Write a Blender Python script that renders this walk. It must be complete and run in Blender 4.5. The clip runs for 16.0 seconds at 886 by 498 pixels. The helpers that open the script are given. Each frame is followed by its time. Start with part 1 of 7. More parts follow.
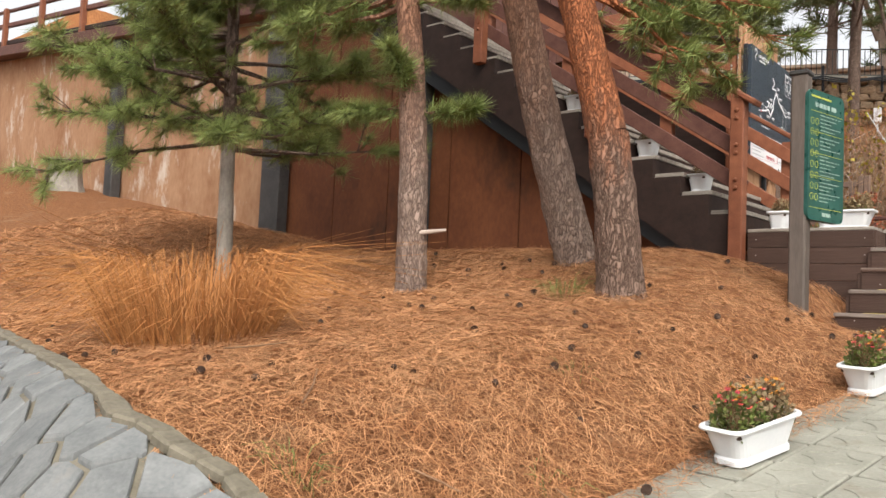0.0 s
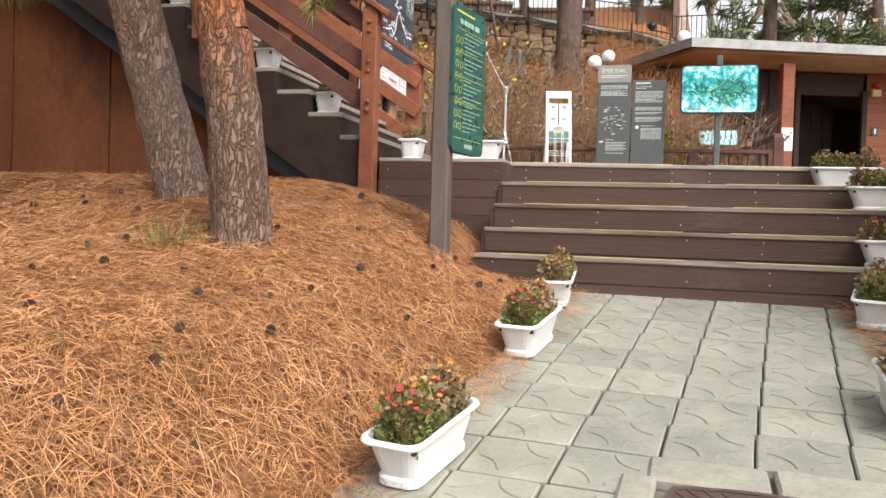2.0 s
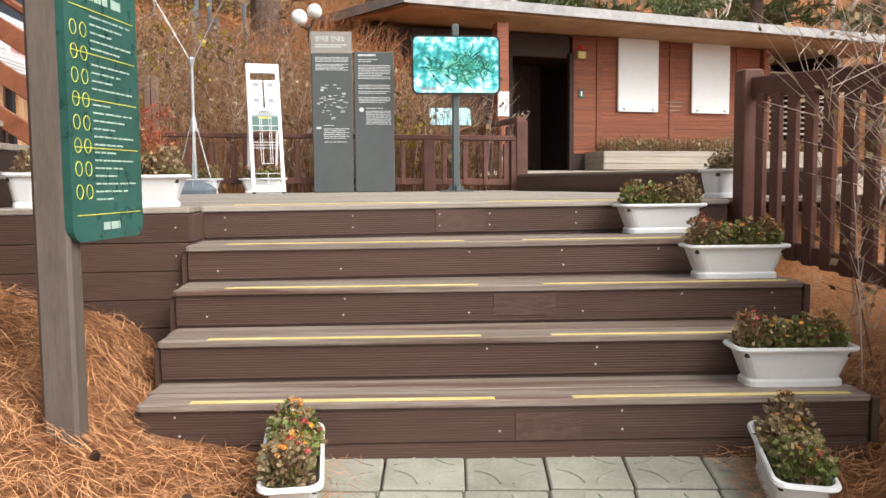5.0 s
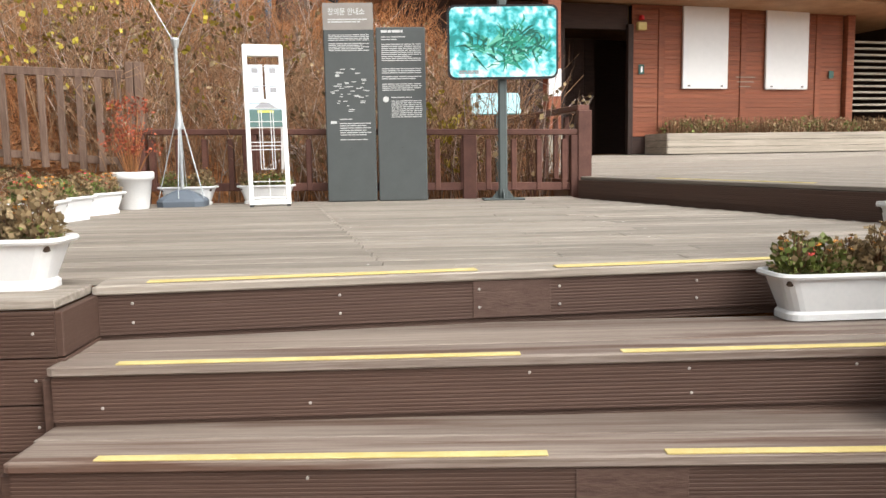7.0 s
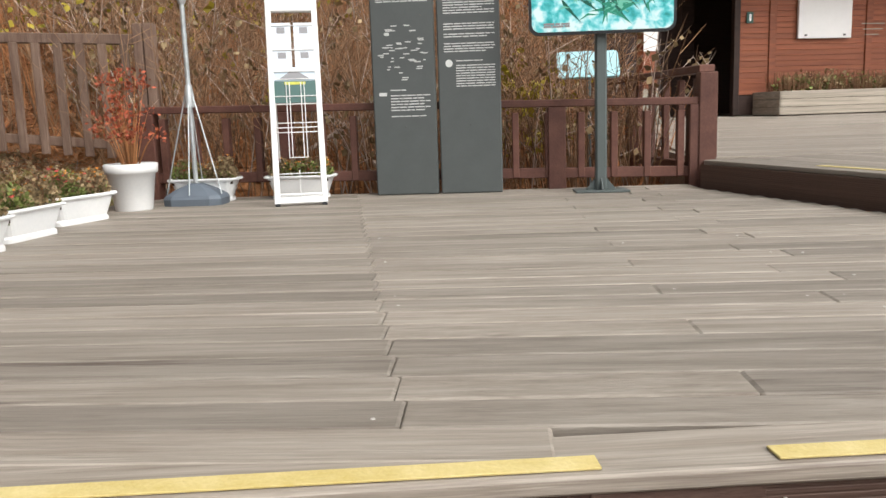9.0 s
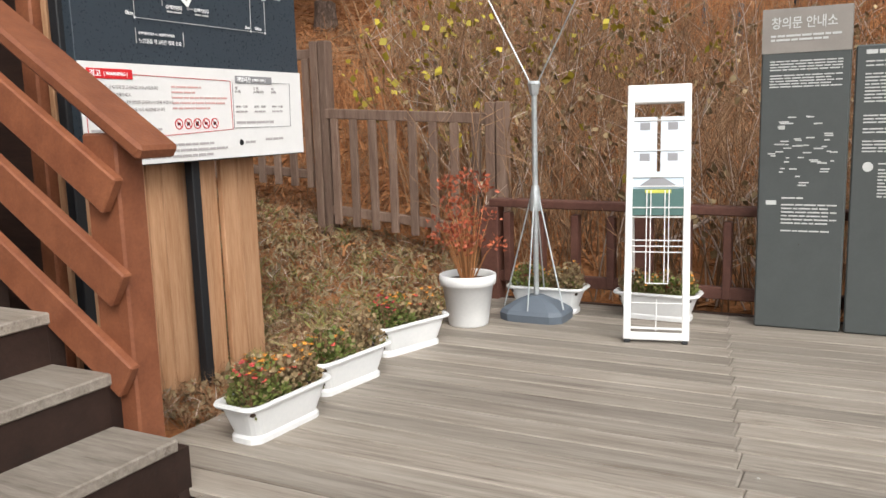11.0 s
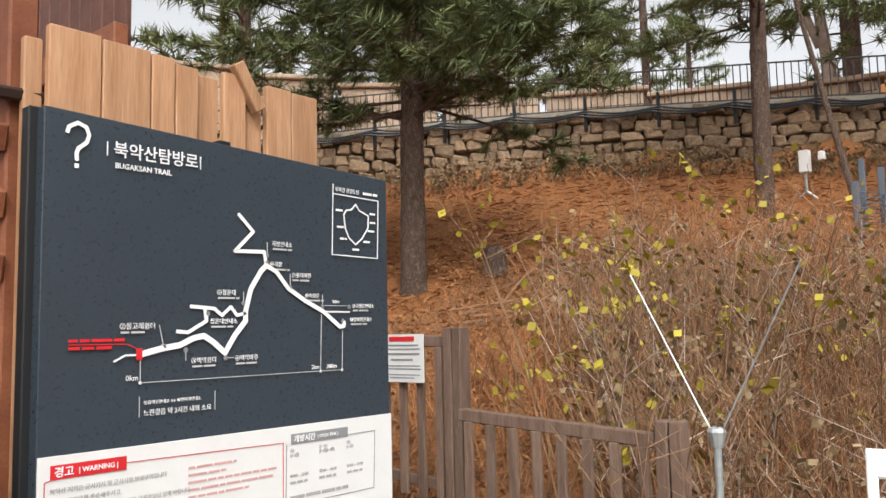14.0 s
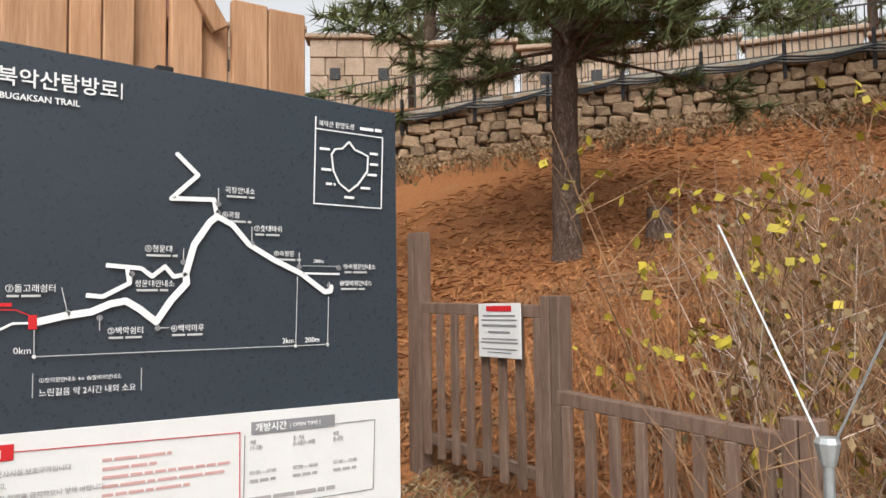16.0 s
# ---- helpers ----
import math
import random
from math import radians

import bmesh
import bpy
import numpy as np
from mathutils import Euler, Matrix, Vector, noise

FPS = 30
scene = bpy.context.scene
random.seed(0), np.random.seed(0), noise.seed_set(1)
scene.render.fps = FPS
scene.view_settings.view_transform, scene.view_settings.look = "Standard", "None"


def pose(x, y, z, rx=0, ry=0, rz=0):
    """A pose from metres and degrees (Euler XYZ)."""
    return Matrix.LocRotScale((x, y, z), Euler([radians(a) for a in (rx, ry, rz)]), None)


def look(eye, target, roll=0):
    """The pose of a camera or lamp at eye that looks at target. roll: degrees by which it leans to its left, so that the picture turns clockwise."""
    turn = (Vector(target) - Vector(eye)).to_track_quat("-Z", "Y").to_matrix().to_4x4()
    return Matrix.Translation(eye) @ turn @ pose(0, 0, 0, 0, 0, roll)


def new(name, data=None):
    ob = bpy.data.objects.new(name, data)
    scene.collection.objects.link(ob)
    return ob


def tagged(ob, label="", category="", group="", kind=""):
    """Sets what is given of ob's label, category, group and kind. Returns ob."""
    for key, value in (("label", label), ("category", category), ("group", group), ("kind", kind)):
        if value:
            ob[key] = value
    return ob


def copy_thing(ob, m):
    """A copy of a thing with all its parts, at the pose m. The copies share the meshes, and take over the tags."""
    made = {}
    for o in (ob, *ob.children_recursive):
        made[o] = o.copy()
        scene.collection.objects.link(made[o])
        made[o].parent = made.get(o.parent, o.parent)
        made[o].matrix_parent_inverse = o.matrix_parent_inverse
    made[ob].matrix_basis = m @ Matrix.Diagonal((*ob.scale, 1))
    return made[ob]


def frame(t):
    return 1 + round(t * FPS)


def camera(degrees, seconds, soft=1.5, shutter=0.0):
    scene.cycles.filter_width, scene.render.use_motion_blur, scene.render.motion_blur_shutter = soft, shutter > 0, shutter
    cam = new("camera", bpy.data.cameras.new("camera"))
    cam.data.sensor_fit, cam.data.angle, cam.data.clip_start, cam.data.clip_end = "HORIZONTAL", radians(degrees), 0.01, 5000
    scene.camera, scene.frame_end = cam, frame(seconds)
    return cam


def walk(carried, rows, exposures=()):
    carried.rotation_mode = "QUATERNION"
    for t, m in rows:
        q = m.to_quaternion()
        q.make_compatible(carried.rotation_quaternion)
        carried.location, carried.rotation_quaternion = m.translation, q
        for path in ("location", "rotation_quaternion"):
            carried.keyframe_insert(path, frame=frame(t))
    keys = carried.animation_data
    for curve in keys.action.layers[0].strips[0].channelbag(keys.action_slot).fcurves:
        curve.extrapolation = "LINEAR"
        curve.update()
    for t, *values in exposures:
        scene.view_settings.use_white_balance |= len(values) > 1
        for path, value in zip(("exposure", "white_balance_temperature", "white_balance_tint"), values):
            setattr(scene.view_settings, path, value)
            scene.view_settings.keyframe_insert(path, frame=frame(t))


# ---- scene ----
cam = camera(56.5, 16.0)
PATH = [
    (0, (1.694, 1.127, 0.223), (0.375, 2.625, 0.348), 2.5),
    (0.5, (1.56, 1.315, 0.199), (0.468, 2.985, 0.332), 2.2),
    (1, (1.377, 1.46, 0.269), (0.594, 3.301, 0.299), 1.9),
    (1.5, (1.247, 1.723, 0.27), (0.666, 3.636, 0.266), 2.0),
    (2, (1.097, 2.047, 0.385), (0.599, 3.984, 0.344), 1.8),
    (2.5, (0.911, 2.376, 0.449), (0.753, 4.365, 0.308), 1.6),
    (3, (0.84, 2.764, 0.45), (0.945, 4.754, 0.273), 1.0),
    (3.5, (0.797, 3.133, 0.644), (0.941, 5.119, 0.46), 0.8),
    (4, (0.661, 3.496, 0.745), (0.856, 5.482, 0.611), 0.1),
    (4.5, (0.695, 3.812, 0.885), (0.909, 5.795, 0.737), -0.5),
    (5, (0.789, 4.15, 1.056), (0.987, 6.134, 0.89), -0.5),
    (5.2, (0.797, 4.253, 1.106), (0.988, 6.238, 0.953), -0.4),
    (7.3, (1.001, 5.986, 1.32), (1.07, 7.969, 1.067), -1.2),
    (7.5, (1.023, 6.102, 1.3), (1.074, 8.083, 1.028), -1.3),
    (8, (1.07, 6.583, 1.364), (1.016, 8.56, 1.063), -1.2),
    (8.5, (1.048, 6.981, 1.428), (0.978, 8.953, 1.103), -1.5),
    (9, (1.036, 7.298, 1.461), (0.93, 9.269, 1.14), -1.9),
    (9.5, (1.03, 7.539, 1.726), (0.681, 9.477, 1.377), -3.2),
    (9.7, (1.009, 7.647, 1.77), (0.463, 9.541, 1.429), -4.3),
    (11.8, (0.738, 8.494, 2.359), (-0.245, 10.22, 2.121), -2.1),
    (12, (0.717, 8.568, 2.426), (-0.28, 10.294, 2.266), -2.6),
    (12.5, (0.716, 8.84, 2.498), (-0.392, 10.504, 2.485), -2.5),
    (13, (0.7, 9.035, 2.651), (-0.506, 10.63, 2.648), -2.6),
    (13.5, (0.571, 9.236, 2.661), (-0.644, 10.816, 2.824), -1.6),
    (14, (0.495, 9.427, 2.671), (-0.806, 10.933, 2.868), -1.3),
    (14.5, (0.534, 9.694, 2.658), (-0.942, 11.031, 2.833), -0.8),
    (15, (0.549, 9.954, 2.651), (-0.96, 11.26, 2.784), -1.3),
    (15.5, (0.474, 10.166, 2.627), (-1.089, 11.409, 2.735), -1.1),
    (16, (0.443, 10.396, 2.651), (-1.195, 11.536, 2.785), -0.8),
]
EXPOSURES = [(0.0, 0.85), (1.0, 1.02), (1.5, 1.0), (5.0, 1.08), (7.5, 1.0), (9.5, 0.62), (12.5, 0.7), (16.0, 0.6)]
walk(cam, [(t, look(eye, target, roll)) for t, eye, target, roll in PATH], EXPOSURES)

# ---- world, sun ----
world = bpy.data.worlds.new("overcast")
scene.world = world
world.use_nodes = True
wn = world.node_tree.nodes
wl = world.node_tree.links
sky = wn.new("ShaderNodeTexSky")
sky.sky_type = "NISHITA"
sky.sun_disc = False
sky.sun_elevation = radians(42)
sky.sun_rotation = radians(135)
sky.air_density = 1.0
sky.dust_density = 4.0
hsv = wn.new("ShaderNodeHueSaturation")
hsv.inputs["Saturation"].default_value = 0.12
wl.new(sky.outputs[0], hsv.inputs["Color"])
wl.new(hsv.outputs[0], wn["Background"].inputs[0])
wn["Background"].inputs[1].default_value = 0.15
sun = new("sun", bpy.data.lights.new("sun", "SUN"))
sun.data.energy = 1.4
sun.data.angle = radians(35)
sun.data.color = (1.0, 0.96, 0.9)
sun.matrix_world = look((16, -8, 26), (0, 8, 0))


# ---- materials ----
def material(name, c1, c2, scale=6.0, rough=0.8, bump=0.2, stretch=(1, 1, 1), fine=40.0, c3=None, spot=0.6, spot_scale=2.0, rand=0.0, metal=0.0, island=0.0, bump_dist=0.01, spec=0.3):
    m = bpy.data.materials.new(name)
    m.use_nodes = True
    n, l = m.node_tree.nodes, m.node_tree.links
    b = n["Principled BSDF"]
    tc = n.new("ShaderNodeTexCoord")
    oi = n.new("ShaderNodeObjectInfo")
    sh = n.new("ShaderNodeVectorMath")
    sh.operation = "MULTIPLY_ADD"
    cx = n.new("ShaderNodeCombineXYZ")
    for k in range(3):
        l.new(oi.outputs["Random"], cx.inputs[k])
    l.new(cx.outputs[0], sh.inputs[0])
    sh.inputs[1].default_value = (7.3, 13.1, 5.7)
    l.new(tc.outputs["Object"], sh.inputs[2])
    mp = n.new("ShaderNodeMapping")
    mp.inputs["Scale"].default_value = stretch
    l.new(sh.outputs[0], mp.inputs[0])
    big = n.new("ShaderNodeTexNoise")
    big.inputs["Scale"].default_value = scale
    big.inputs["Detail"].default_value = 6
    big.inputs["Roughness"].default_value = 0.65
    l.new(mp.outputs[0], big.inputs["Vector"])
    small = n.new("ShaderNodeTexNoise")
    small.inputs["Scale"].default_value = fine
    small.inputs["Detail"].default_value = 4
    l.new(mp.outputs[0], small.inputs["Vector"])
    add = n.new("ShaderNodeMath")
    add.operation = "MULTIPLY_ADD"
    l.new(small.outputs[0], add.inputs[0])
    add.inputs[1].default_value = 0.45
    l.new(big.outputs[0], add.inputs[2])
    ramp = n.new("ShaderNodeMapRange")
    ramp.inputs[1].default_value, ramp.inputs[2].default_value = 0.5, 0.95
    l.new(add.outputs[0], ramp.inputs[0])
    mix = n.new("ShaderNodeMix")
    mix.data_type = "RGBA"
    mix.inputs[6].default_value = (*c1, 1)
    mix.inputs[7].default_value = (*c2, 1)
    l.new(ramp.outputs[0], mix.inputs[0])
    col = mix.outputs[2]
    if c3:
        sp = n.new("ShaderNodeTexNoise")
        sp.inputs["Scale"].default_value = spot_scale
        sp.inputs["Detail"].default_value = 5
        sp.inputs["Roughness"].default_value = 0.7
        l.new(mp.outputs[0], sp.inputs["Vector"])
        r2 = n.new("ShaderNodeMapRange")
        r2.inputs[1].default_value, r2.inputs[2].default_value = spot, spot + 0.12
        l.new(sp.outputs[0], r2.inputs[0])
        m2 = n.new("ShaderNodeMix")
        m2.data_type = "RGBA"
        m2.inputs[7].default_value = (*c3, 1)
        l.new(r2.outputs[0], m2.inputs[0])
        l.new(col, m2.inputs[6])
        col = m2.outputs[2]
    if rand or island:
        hv = n.new("ShaderNodeHueSaturation")
        mr = n.new("ShaderNodeMapRange")
        amount = rand or island
        mr.inputs[3].default_value, mr.inputs[4].default_value = 1 - amount, 1 + amount
        if rand:
            l.new(oi.outputs["Random"], mr.inputs[0])
        else:
            geo = n.new("ShaderNodeNewGeometry")
            l.new(geo.outputs["Random Per Island"], mr.inputs[0])
        l.new(mr.outputs[0], hv.inputs["Value"])
        l.new(col, hv.inputs["Color"])
        col = hv.outputs[0]
    l.new(col, b.inputs["Base Color"])
    rr = n.new("ShaderNodeMapRange")
    rr.inputs[3].default_value, rr.inputs[4].default_value = max(0.05, rough - 0.1), min(1, rough + 0.1)
    l.new(small.outputs[0], rr.inputs[0])
    l.new(rr.outputs[0], b.inputs["Roughness"])
    b.inputs["Metallic"].default_value = metal
    b.inputs["Specular IOR Level"].default_value = spec
    if bump:
        bp = n.new("ShaderNodeBump")
        bp.inputs["Strength"].default_value = bump
        bp.inputs["Distance"].default_value = bump_dist
        l.new(add.outputs[0], bp.inputs["Height"])
        l.new(bp.outputs[0], b.inputs["Normal"])
    return m


def plain(name, c, rough=0.5, metal=0.0, spread=0.06):
    return material(name, tuple(v * (1 - spread) for v in c), tuple(min(1, v * (1 + spread)) for v in c), 8, rough, 0.05, fine=90, metal=metal)


M_RISER = material("brown_composite", (0.055, 0.03, 0.0215), (0.085, 0.05, 0.037), 5, 0.62, 0.2, (1.0, 1, 24), 30, (0.13, 0.085, 0.07), 0.62, 3.0, rand=0.12)
M_SCUFF = material("scuffed_composite", (0.055, 0.029, 0.021), (0.098, 0.062, 0.048), 14, 0.7, 0.3, (1, 1, 5), 45, (0.09, 0.055, 0.042), 0.55, 9.0)
M_DECK = material("weathered_decking", (0.153, 0.126, 0.101), (0.325, 0.29, 0.248), 2.2, 0.6, 0.35, (1.2, 14, 14), 18, (0.10, 0.075, 0.06), 0.6, 1.2, rand=0.2)
M_TREAD = material("worn_tread_boards", (0.115, 0.083, 0.065), (0.265, 0.222, 0.188), 2.2, 0.6, 0.35, (1.2, 14, 14), 18, (0.095, 0.055, 0.04), 0.5, 1.0, rand=0.15)
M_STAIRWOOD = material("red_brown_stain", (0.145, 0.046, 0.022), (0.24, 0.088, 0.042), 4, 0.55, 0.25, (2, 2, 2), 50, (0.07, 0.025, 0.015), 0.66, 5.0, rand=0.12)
M_DARKWOOD = material("dark_stained_wood", (0.014, 0.007, 0.005), (0.034, 0.017, 0.012), 4, 0.65, 0.25, (2, 2, 2), 40, rand=0.12)
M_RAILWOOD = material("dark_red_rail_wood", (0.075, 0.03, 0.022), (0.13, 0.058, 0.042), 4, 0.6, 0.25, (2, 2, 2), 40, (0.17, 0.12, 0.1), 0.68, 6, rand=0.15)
M_GREYWOOD = material("weathered_fence_wood", (0.108, 0.064, 0.046), (0.208, 0.142, 0.107), 4, 0.8, 0.4, (6, 6, 0.7), 22, (0.29, 0.23, 0.19), 0.64, 6, rand=0.18)
M_TANWOOD = material("tan_wood", (0.29, 0.145, 0.07), (0.46, 0.27, 0.155), 3.5, 0.65, 0.3, (7, 7, 0.6), 20, (0.2, 0.09, 0.04), 0.66, 5, rand=0.14)
M_RUST = material("weathering_steel", (0.085, 0.026, 0.01), (0.165, 0.058, 0.022), 1.4, 0.8, 0.12, (1, 1, 0.6), 25, (0.065, 0.025, 0.012), 0.56, 1.1, rand=0.1)
M_PLASTER = material("mortar_faced_wall", (0.2, 0.095, 0.045), (0.34, 0.2, 0.115), 1.6, 0.9, 0.5, (1, 1, 0.5), 14, (0.45, 0.37, 0.3), 0.55, 2.0, bump_dist=0.03)
M_STEEL = material("dark_steel", (0.035, 0.033, 0.032), (0.07, 0.066, 0.062), 3, 0.55, 0.1, fine=40, metal=0.2)
M_SLAB = material("concrete_tile", (0.19, 0.185, 0.15), (0.3, 0.29, 0.24), 4, 0.85, 0.25, fine=70, c3=(0.19, 0.165, 0.125), spot=0.63, spot_scale=2.5, rand=0.09, bump_dist=0.004)
M_CONC = material("worn_concrete", (0.19, 0.175, 0.14), (0.32, 0.3, 0.25), 5, 0.9, 0.5, fine=50, c3=(0.2, 0.17, 0.13), spot=0.62, spot_scale=4)
M_ROCK = material("grey_flagstone", (0.115, 0.12, 0.118), (0.205, 0.208, 0.2), 7, 0.8, 0.5, fine=60, c3=(0.22, 0.2, 0.17), spot=0.64, rand=0.12)
M_MORTAR = material("mortar", (0.115, 0.1, 0.072), (0.2, 0.175, 0.13), 8, 0.95, 0.6, fine=60)
M_IRON = material("cast_iron", (0.07, 0.045, 0.04), (0.13, 0.09, 0.08), 9, 0.6, 0.3, fine=60, metal=0.4)
M_WALLSTONE = material("granite_block", (0.12, 0.08, 0.05), (0.29, 0.2, 0.125), 5, 0.9, 0.6, fine=30, c3=(0.09, 0.065, 0.045), spot=0.58, spot_scale=3, rand=0.35, bump_dist=0.02)
M_FORT = material("pale_granite", (0.24, 0.175, 0.12), (0.42, 0.33, 0.25), 2, 0.9, 0.4, fine=20, c3=(0.28, 0.19, 0.13), spot=0.6, island=0.15)
def bark(name, plate, plate2, crack, upper=None, z0=0.6, z1=1.4, scale=33.0):
    """Scaly bark: plates parted by dark cracks, warmer and thinner above z0 to z1 of the trunk."""
    m = bpy.data.materials.new(name)
    m.use_nodes = True
    n, l = m.node_tree.nodes, m.node_tree.links
    b = n["Principled BSDF"]
    tc = n.new("ShaderNodeTexCoord")
    mp = n.new("ShaderNodeMapping")
    mp.inputs["Scale"].default_value = (1, 1, 0.36)
    l.new(tc.outputs["Object"], mp.inputs[0])
    warp = n.new("ShaderNodeTexNoise")
    warp.inputs["Scale"].default_value, warp.inputs["Detail"].default_value = 16, 6
    l.new(mp.outputs[0], warp.inputs["Vector"])
    ad = n.new("ShaderNodeMixRGB")
    ad.blend_type = "LINEAR_LIGHT"
    ad.inputs[0].default_value = 0.09
    l.new(mp.outputs[0], ad.inputs[1])
    l.new(warp.outputs["Color"], ad.inputs[2])
    vo = n.new("ShaderNodeTexVoronoi")
    vo.feature = "DISTANCE_TO_EDGE"
    vo.inputs["Scale"].default_value = scale
    l.new(ad.outputs[0], vo.inputs["Vector"])
    cell = n.new("ShaderNodeTexVoronoi")
    cell.inputs["Scale"].default_value = scale
    l.new(ad.outputs[0], cell.inputs["Vector"])
    fine = n.new("ShaderNodeTexNoise")
    fine.inputs["Scale"].default_value, fine.inputs["Detail"].default_value = 60, 4
    l.new(mp.outputs[0], fine.inputs["Vector"])

    def mixer(f, a, c):
        x = n.new("ShaderNodeMix")
        x.data_type = "RGBA"
        l.new(f, x.inputs[0])
        for sock, v in ((x.inputs[6], a), (x.inputs[7], c)):
            if isinstance(v, tuple):
                sock.default_value = (*v, 1)
            else:
                l.new(v, sock)
        return x.outputs[2]

    sepc = n.new("ShaderNodeSeparateColor")
    l.new(cell.outputs["Color"], sepc.inputs[0])
    av = n.new("ShaderNodeMath")
    av.operation = "MULTIPLY_ADD"
    av.inputs[1].default_value = 0.6
    l.new(sepc.outputs[0], av.inputs[0])
    half = n.new("ShaderNodeMath")
    half.operation = "MULTIPLY"
    half.inputs[1].default_value = 0.5
    l.new(fine.outputs[0], half.inputs[0])
    l.new(half.outputs[0], av.inputs[2])
    col = mixer(av.outputs[0], plate, plate2)
    if upper:
        sep = n.new("ShaderNodeSeparateXYZ")
        l.new(tc.outputs["Object"], sep.inputs[0])
        wz = n.new("ShaderNodeMath")
        wz.operation = "MULTIPLY_ADD"
        wz.inputs[1].default_value = 0.9
        l.new(warp.outputs[0], wz.inputs[0])
        l.new(sep.outputs[2], wz.inputs[2])
        r = n.new("ShaderNodeMapRange")
        r.inputs[1].default_value, r.inputs[2].default_value = z0 + 0.45, z1 + 0.45
        l.new(wz.outputs[0], r.inputs[0])
        up = mixer(av.outputs[0], tuple(v * 0.75 for v in upper), upper)
        col = mixer(r.outputs[0], col, up)
    edge = n.new("ShaderNodeMapRange")
    edge.inputs[1].default_value, edge.inputs[2].default_value = -0.12, 0.2
    l.new(vo.outputs["Distance"], edge.inputs[0])
    col = mixer(edge.outputs[0], crack, col)
    l.new(col, b.inputs["Base Color"])
    b.inputs["Roughness"].default_value = 0.95
    b.inputs["Specular IOR Level"].default_value = 0.15
    h = n.new("ShaderNodeMath")
    h.operation = "MULTIPLY_ADD"
    h.inputs[1].default_value = 0.35
    l.new(fine.outputs[0], h.inputs[0])
    l.new(edge.outputs[0], h.inputs[2])
    bp = n.new("ShaderNodeBump")
    bp.inputs["Strength"].default_value, bp.inputs["Distance"].default_value = 0.9, 0.02
    l.new(h.outputs[0], bp.inputs["Height"])
    l.new(bp.outputs[0], b.inputs["Normal"])
    return m


M_BARK = bark("pine_bark", (0.1, 0.065, 0.048), (0.23, 0.165, 0.13), (0.035, 0.024, 0.019))
M_BARKRED = bark("red_pine_bark", (0.12, 0.075, 0.055), (0.27, 0.18, 0.135), (0.04, 0.024, 0.017), (0.42, 0.15, 0.065), 0.7, 1.35)
M_BARKROSE = bark("rosy_pine_bark", (0.19, 0.13, 0.1), (0.37, 0.27, 0.215), (0.075, 0.05, 0.038), (0.37, 0.19, 0.12), 0.8, 2.0)
M_BARKGREY = material("grey_bark", (0.17, 0.15, 0.125), (0.32, 0.285, 0.24), 9, 0.95, 0.7, (1, 1, 0.5), 40, (0.1, 0.085, 0.07), 0.62, 12)
M_NEEDLE = material("pine_needles", (0.12, 0.165, 0.04), (0.26, 0.3, 0.1), 3, 0.6, 0, fine=20, c3=(0.24, 0.17, 0.05), spot=0.68, spot_scale=1.5, island=0.4)
M_FARNEEDLE = material("distant_pine_needles", (0.075, 0.105, 0.04), (0.175, 0.2, 0.085), 0.8, 0.7, 0, fine=5, island=0.4)
M_LITTER = material("fallen_needles", (0.31, 0.135, 0.055), (0.5, 0.262, 0.125), 3, 0.8, 0, fine=20, c3=(0.2, 0.085, 0.04), spot=0.6, spot_scale=1.2, island=0.55)
M_TWIG = material("dry_twigs", (0.13, 0.067, 0.034), (0.3, 0.18, 0.1), 2, 0.85, 0, fine=12, island=0.35)
M_TWIGRED = material("russet_dry_stems", (0.21, 0.075, 0.03), (0.4, 0.19, 0.075), 1.2, 0.85, 0, fine=8, island=0.4)
M_TWIGPALE = material("bleached_twigs", (0.4, 0.32, 0.27), (0.66, 0.56, 0.48), 2, 0.85, 0, fine=12, island=0.35)
M_TWIGGREY = material("grey_dry_twigs", (0.24, 0.18, 0.145), (0.46, 0.37, 0.31), 2, 0.85, 0, fine=12, island=0.35)
M_STRAW = material("straw", (0.3, 0.11, 0.03), (0.45, 0.21, 0.07), 2, 0.8, 0, fine=12, island=0.3)
M_YLEAF = material("yellow_leaves", (0.25, 0.215, 0.02), (0.42, 0.32, 0.04), 3, 0.6, 0, fine=20, island=0.3)
M_WHITE = material("white_plastic", (0.6, 0.61, 0.61), (0.68, 0.68, 0.67), 4, 0.4, 0.03, fine=60, c3=(0.5, 0.48, 0.44), spot=0.64, spot_scale=5, rand=0.03)
M_WHITEPAINT = plain("white_paint", (0.66, 0.66, 0.65), 0.45, 0, 0.03)
M_SOIL = material("potting_soil", (0.04, 0.026, 0.018), (0.09, 0.062, 0.045), 20, 0.95, 0.6, fine=80)
M_LEAF = material("mum_leaves", (0.075, 0.105, 0.02), (0.19, 0.21, 0.06), 9, 0.6, 0, fine=30, c3=(0.17, 0.12, 0.06), spot=0.6, spot_scale=9, island=0.4)
M_LEAFDRY = material("withered_leaves", (0.16, 0.11, 0.05), (0.31, 0.23, 0.13), 9, 0.7, 0, fine=30, island=0.4)
M_FLORED = material("dark_red_petals", (0.3, 0.02, 0.04), (0.5, 0.09, 0.05), 9, 0.6, 0, island=0.4)
M_FLOYEL = material("orange_petals", (0.42, 0.14, 0.015), (0.52, 0.25, 0.04), 9, 0.6, 0, island=0.3)
M_REDLEAF = material("russet_leaves", (0.22, 0.04, 0.02), (0.36, 0.1, 0.045), 9, 0.6, 0, island=0.4)
M_SLATE = plain("slate_paint", (0.034, 0.045, 0.057), 0.3)
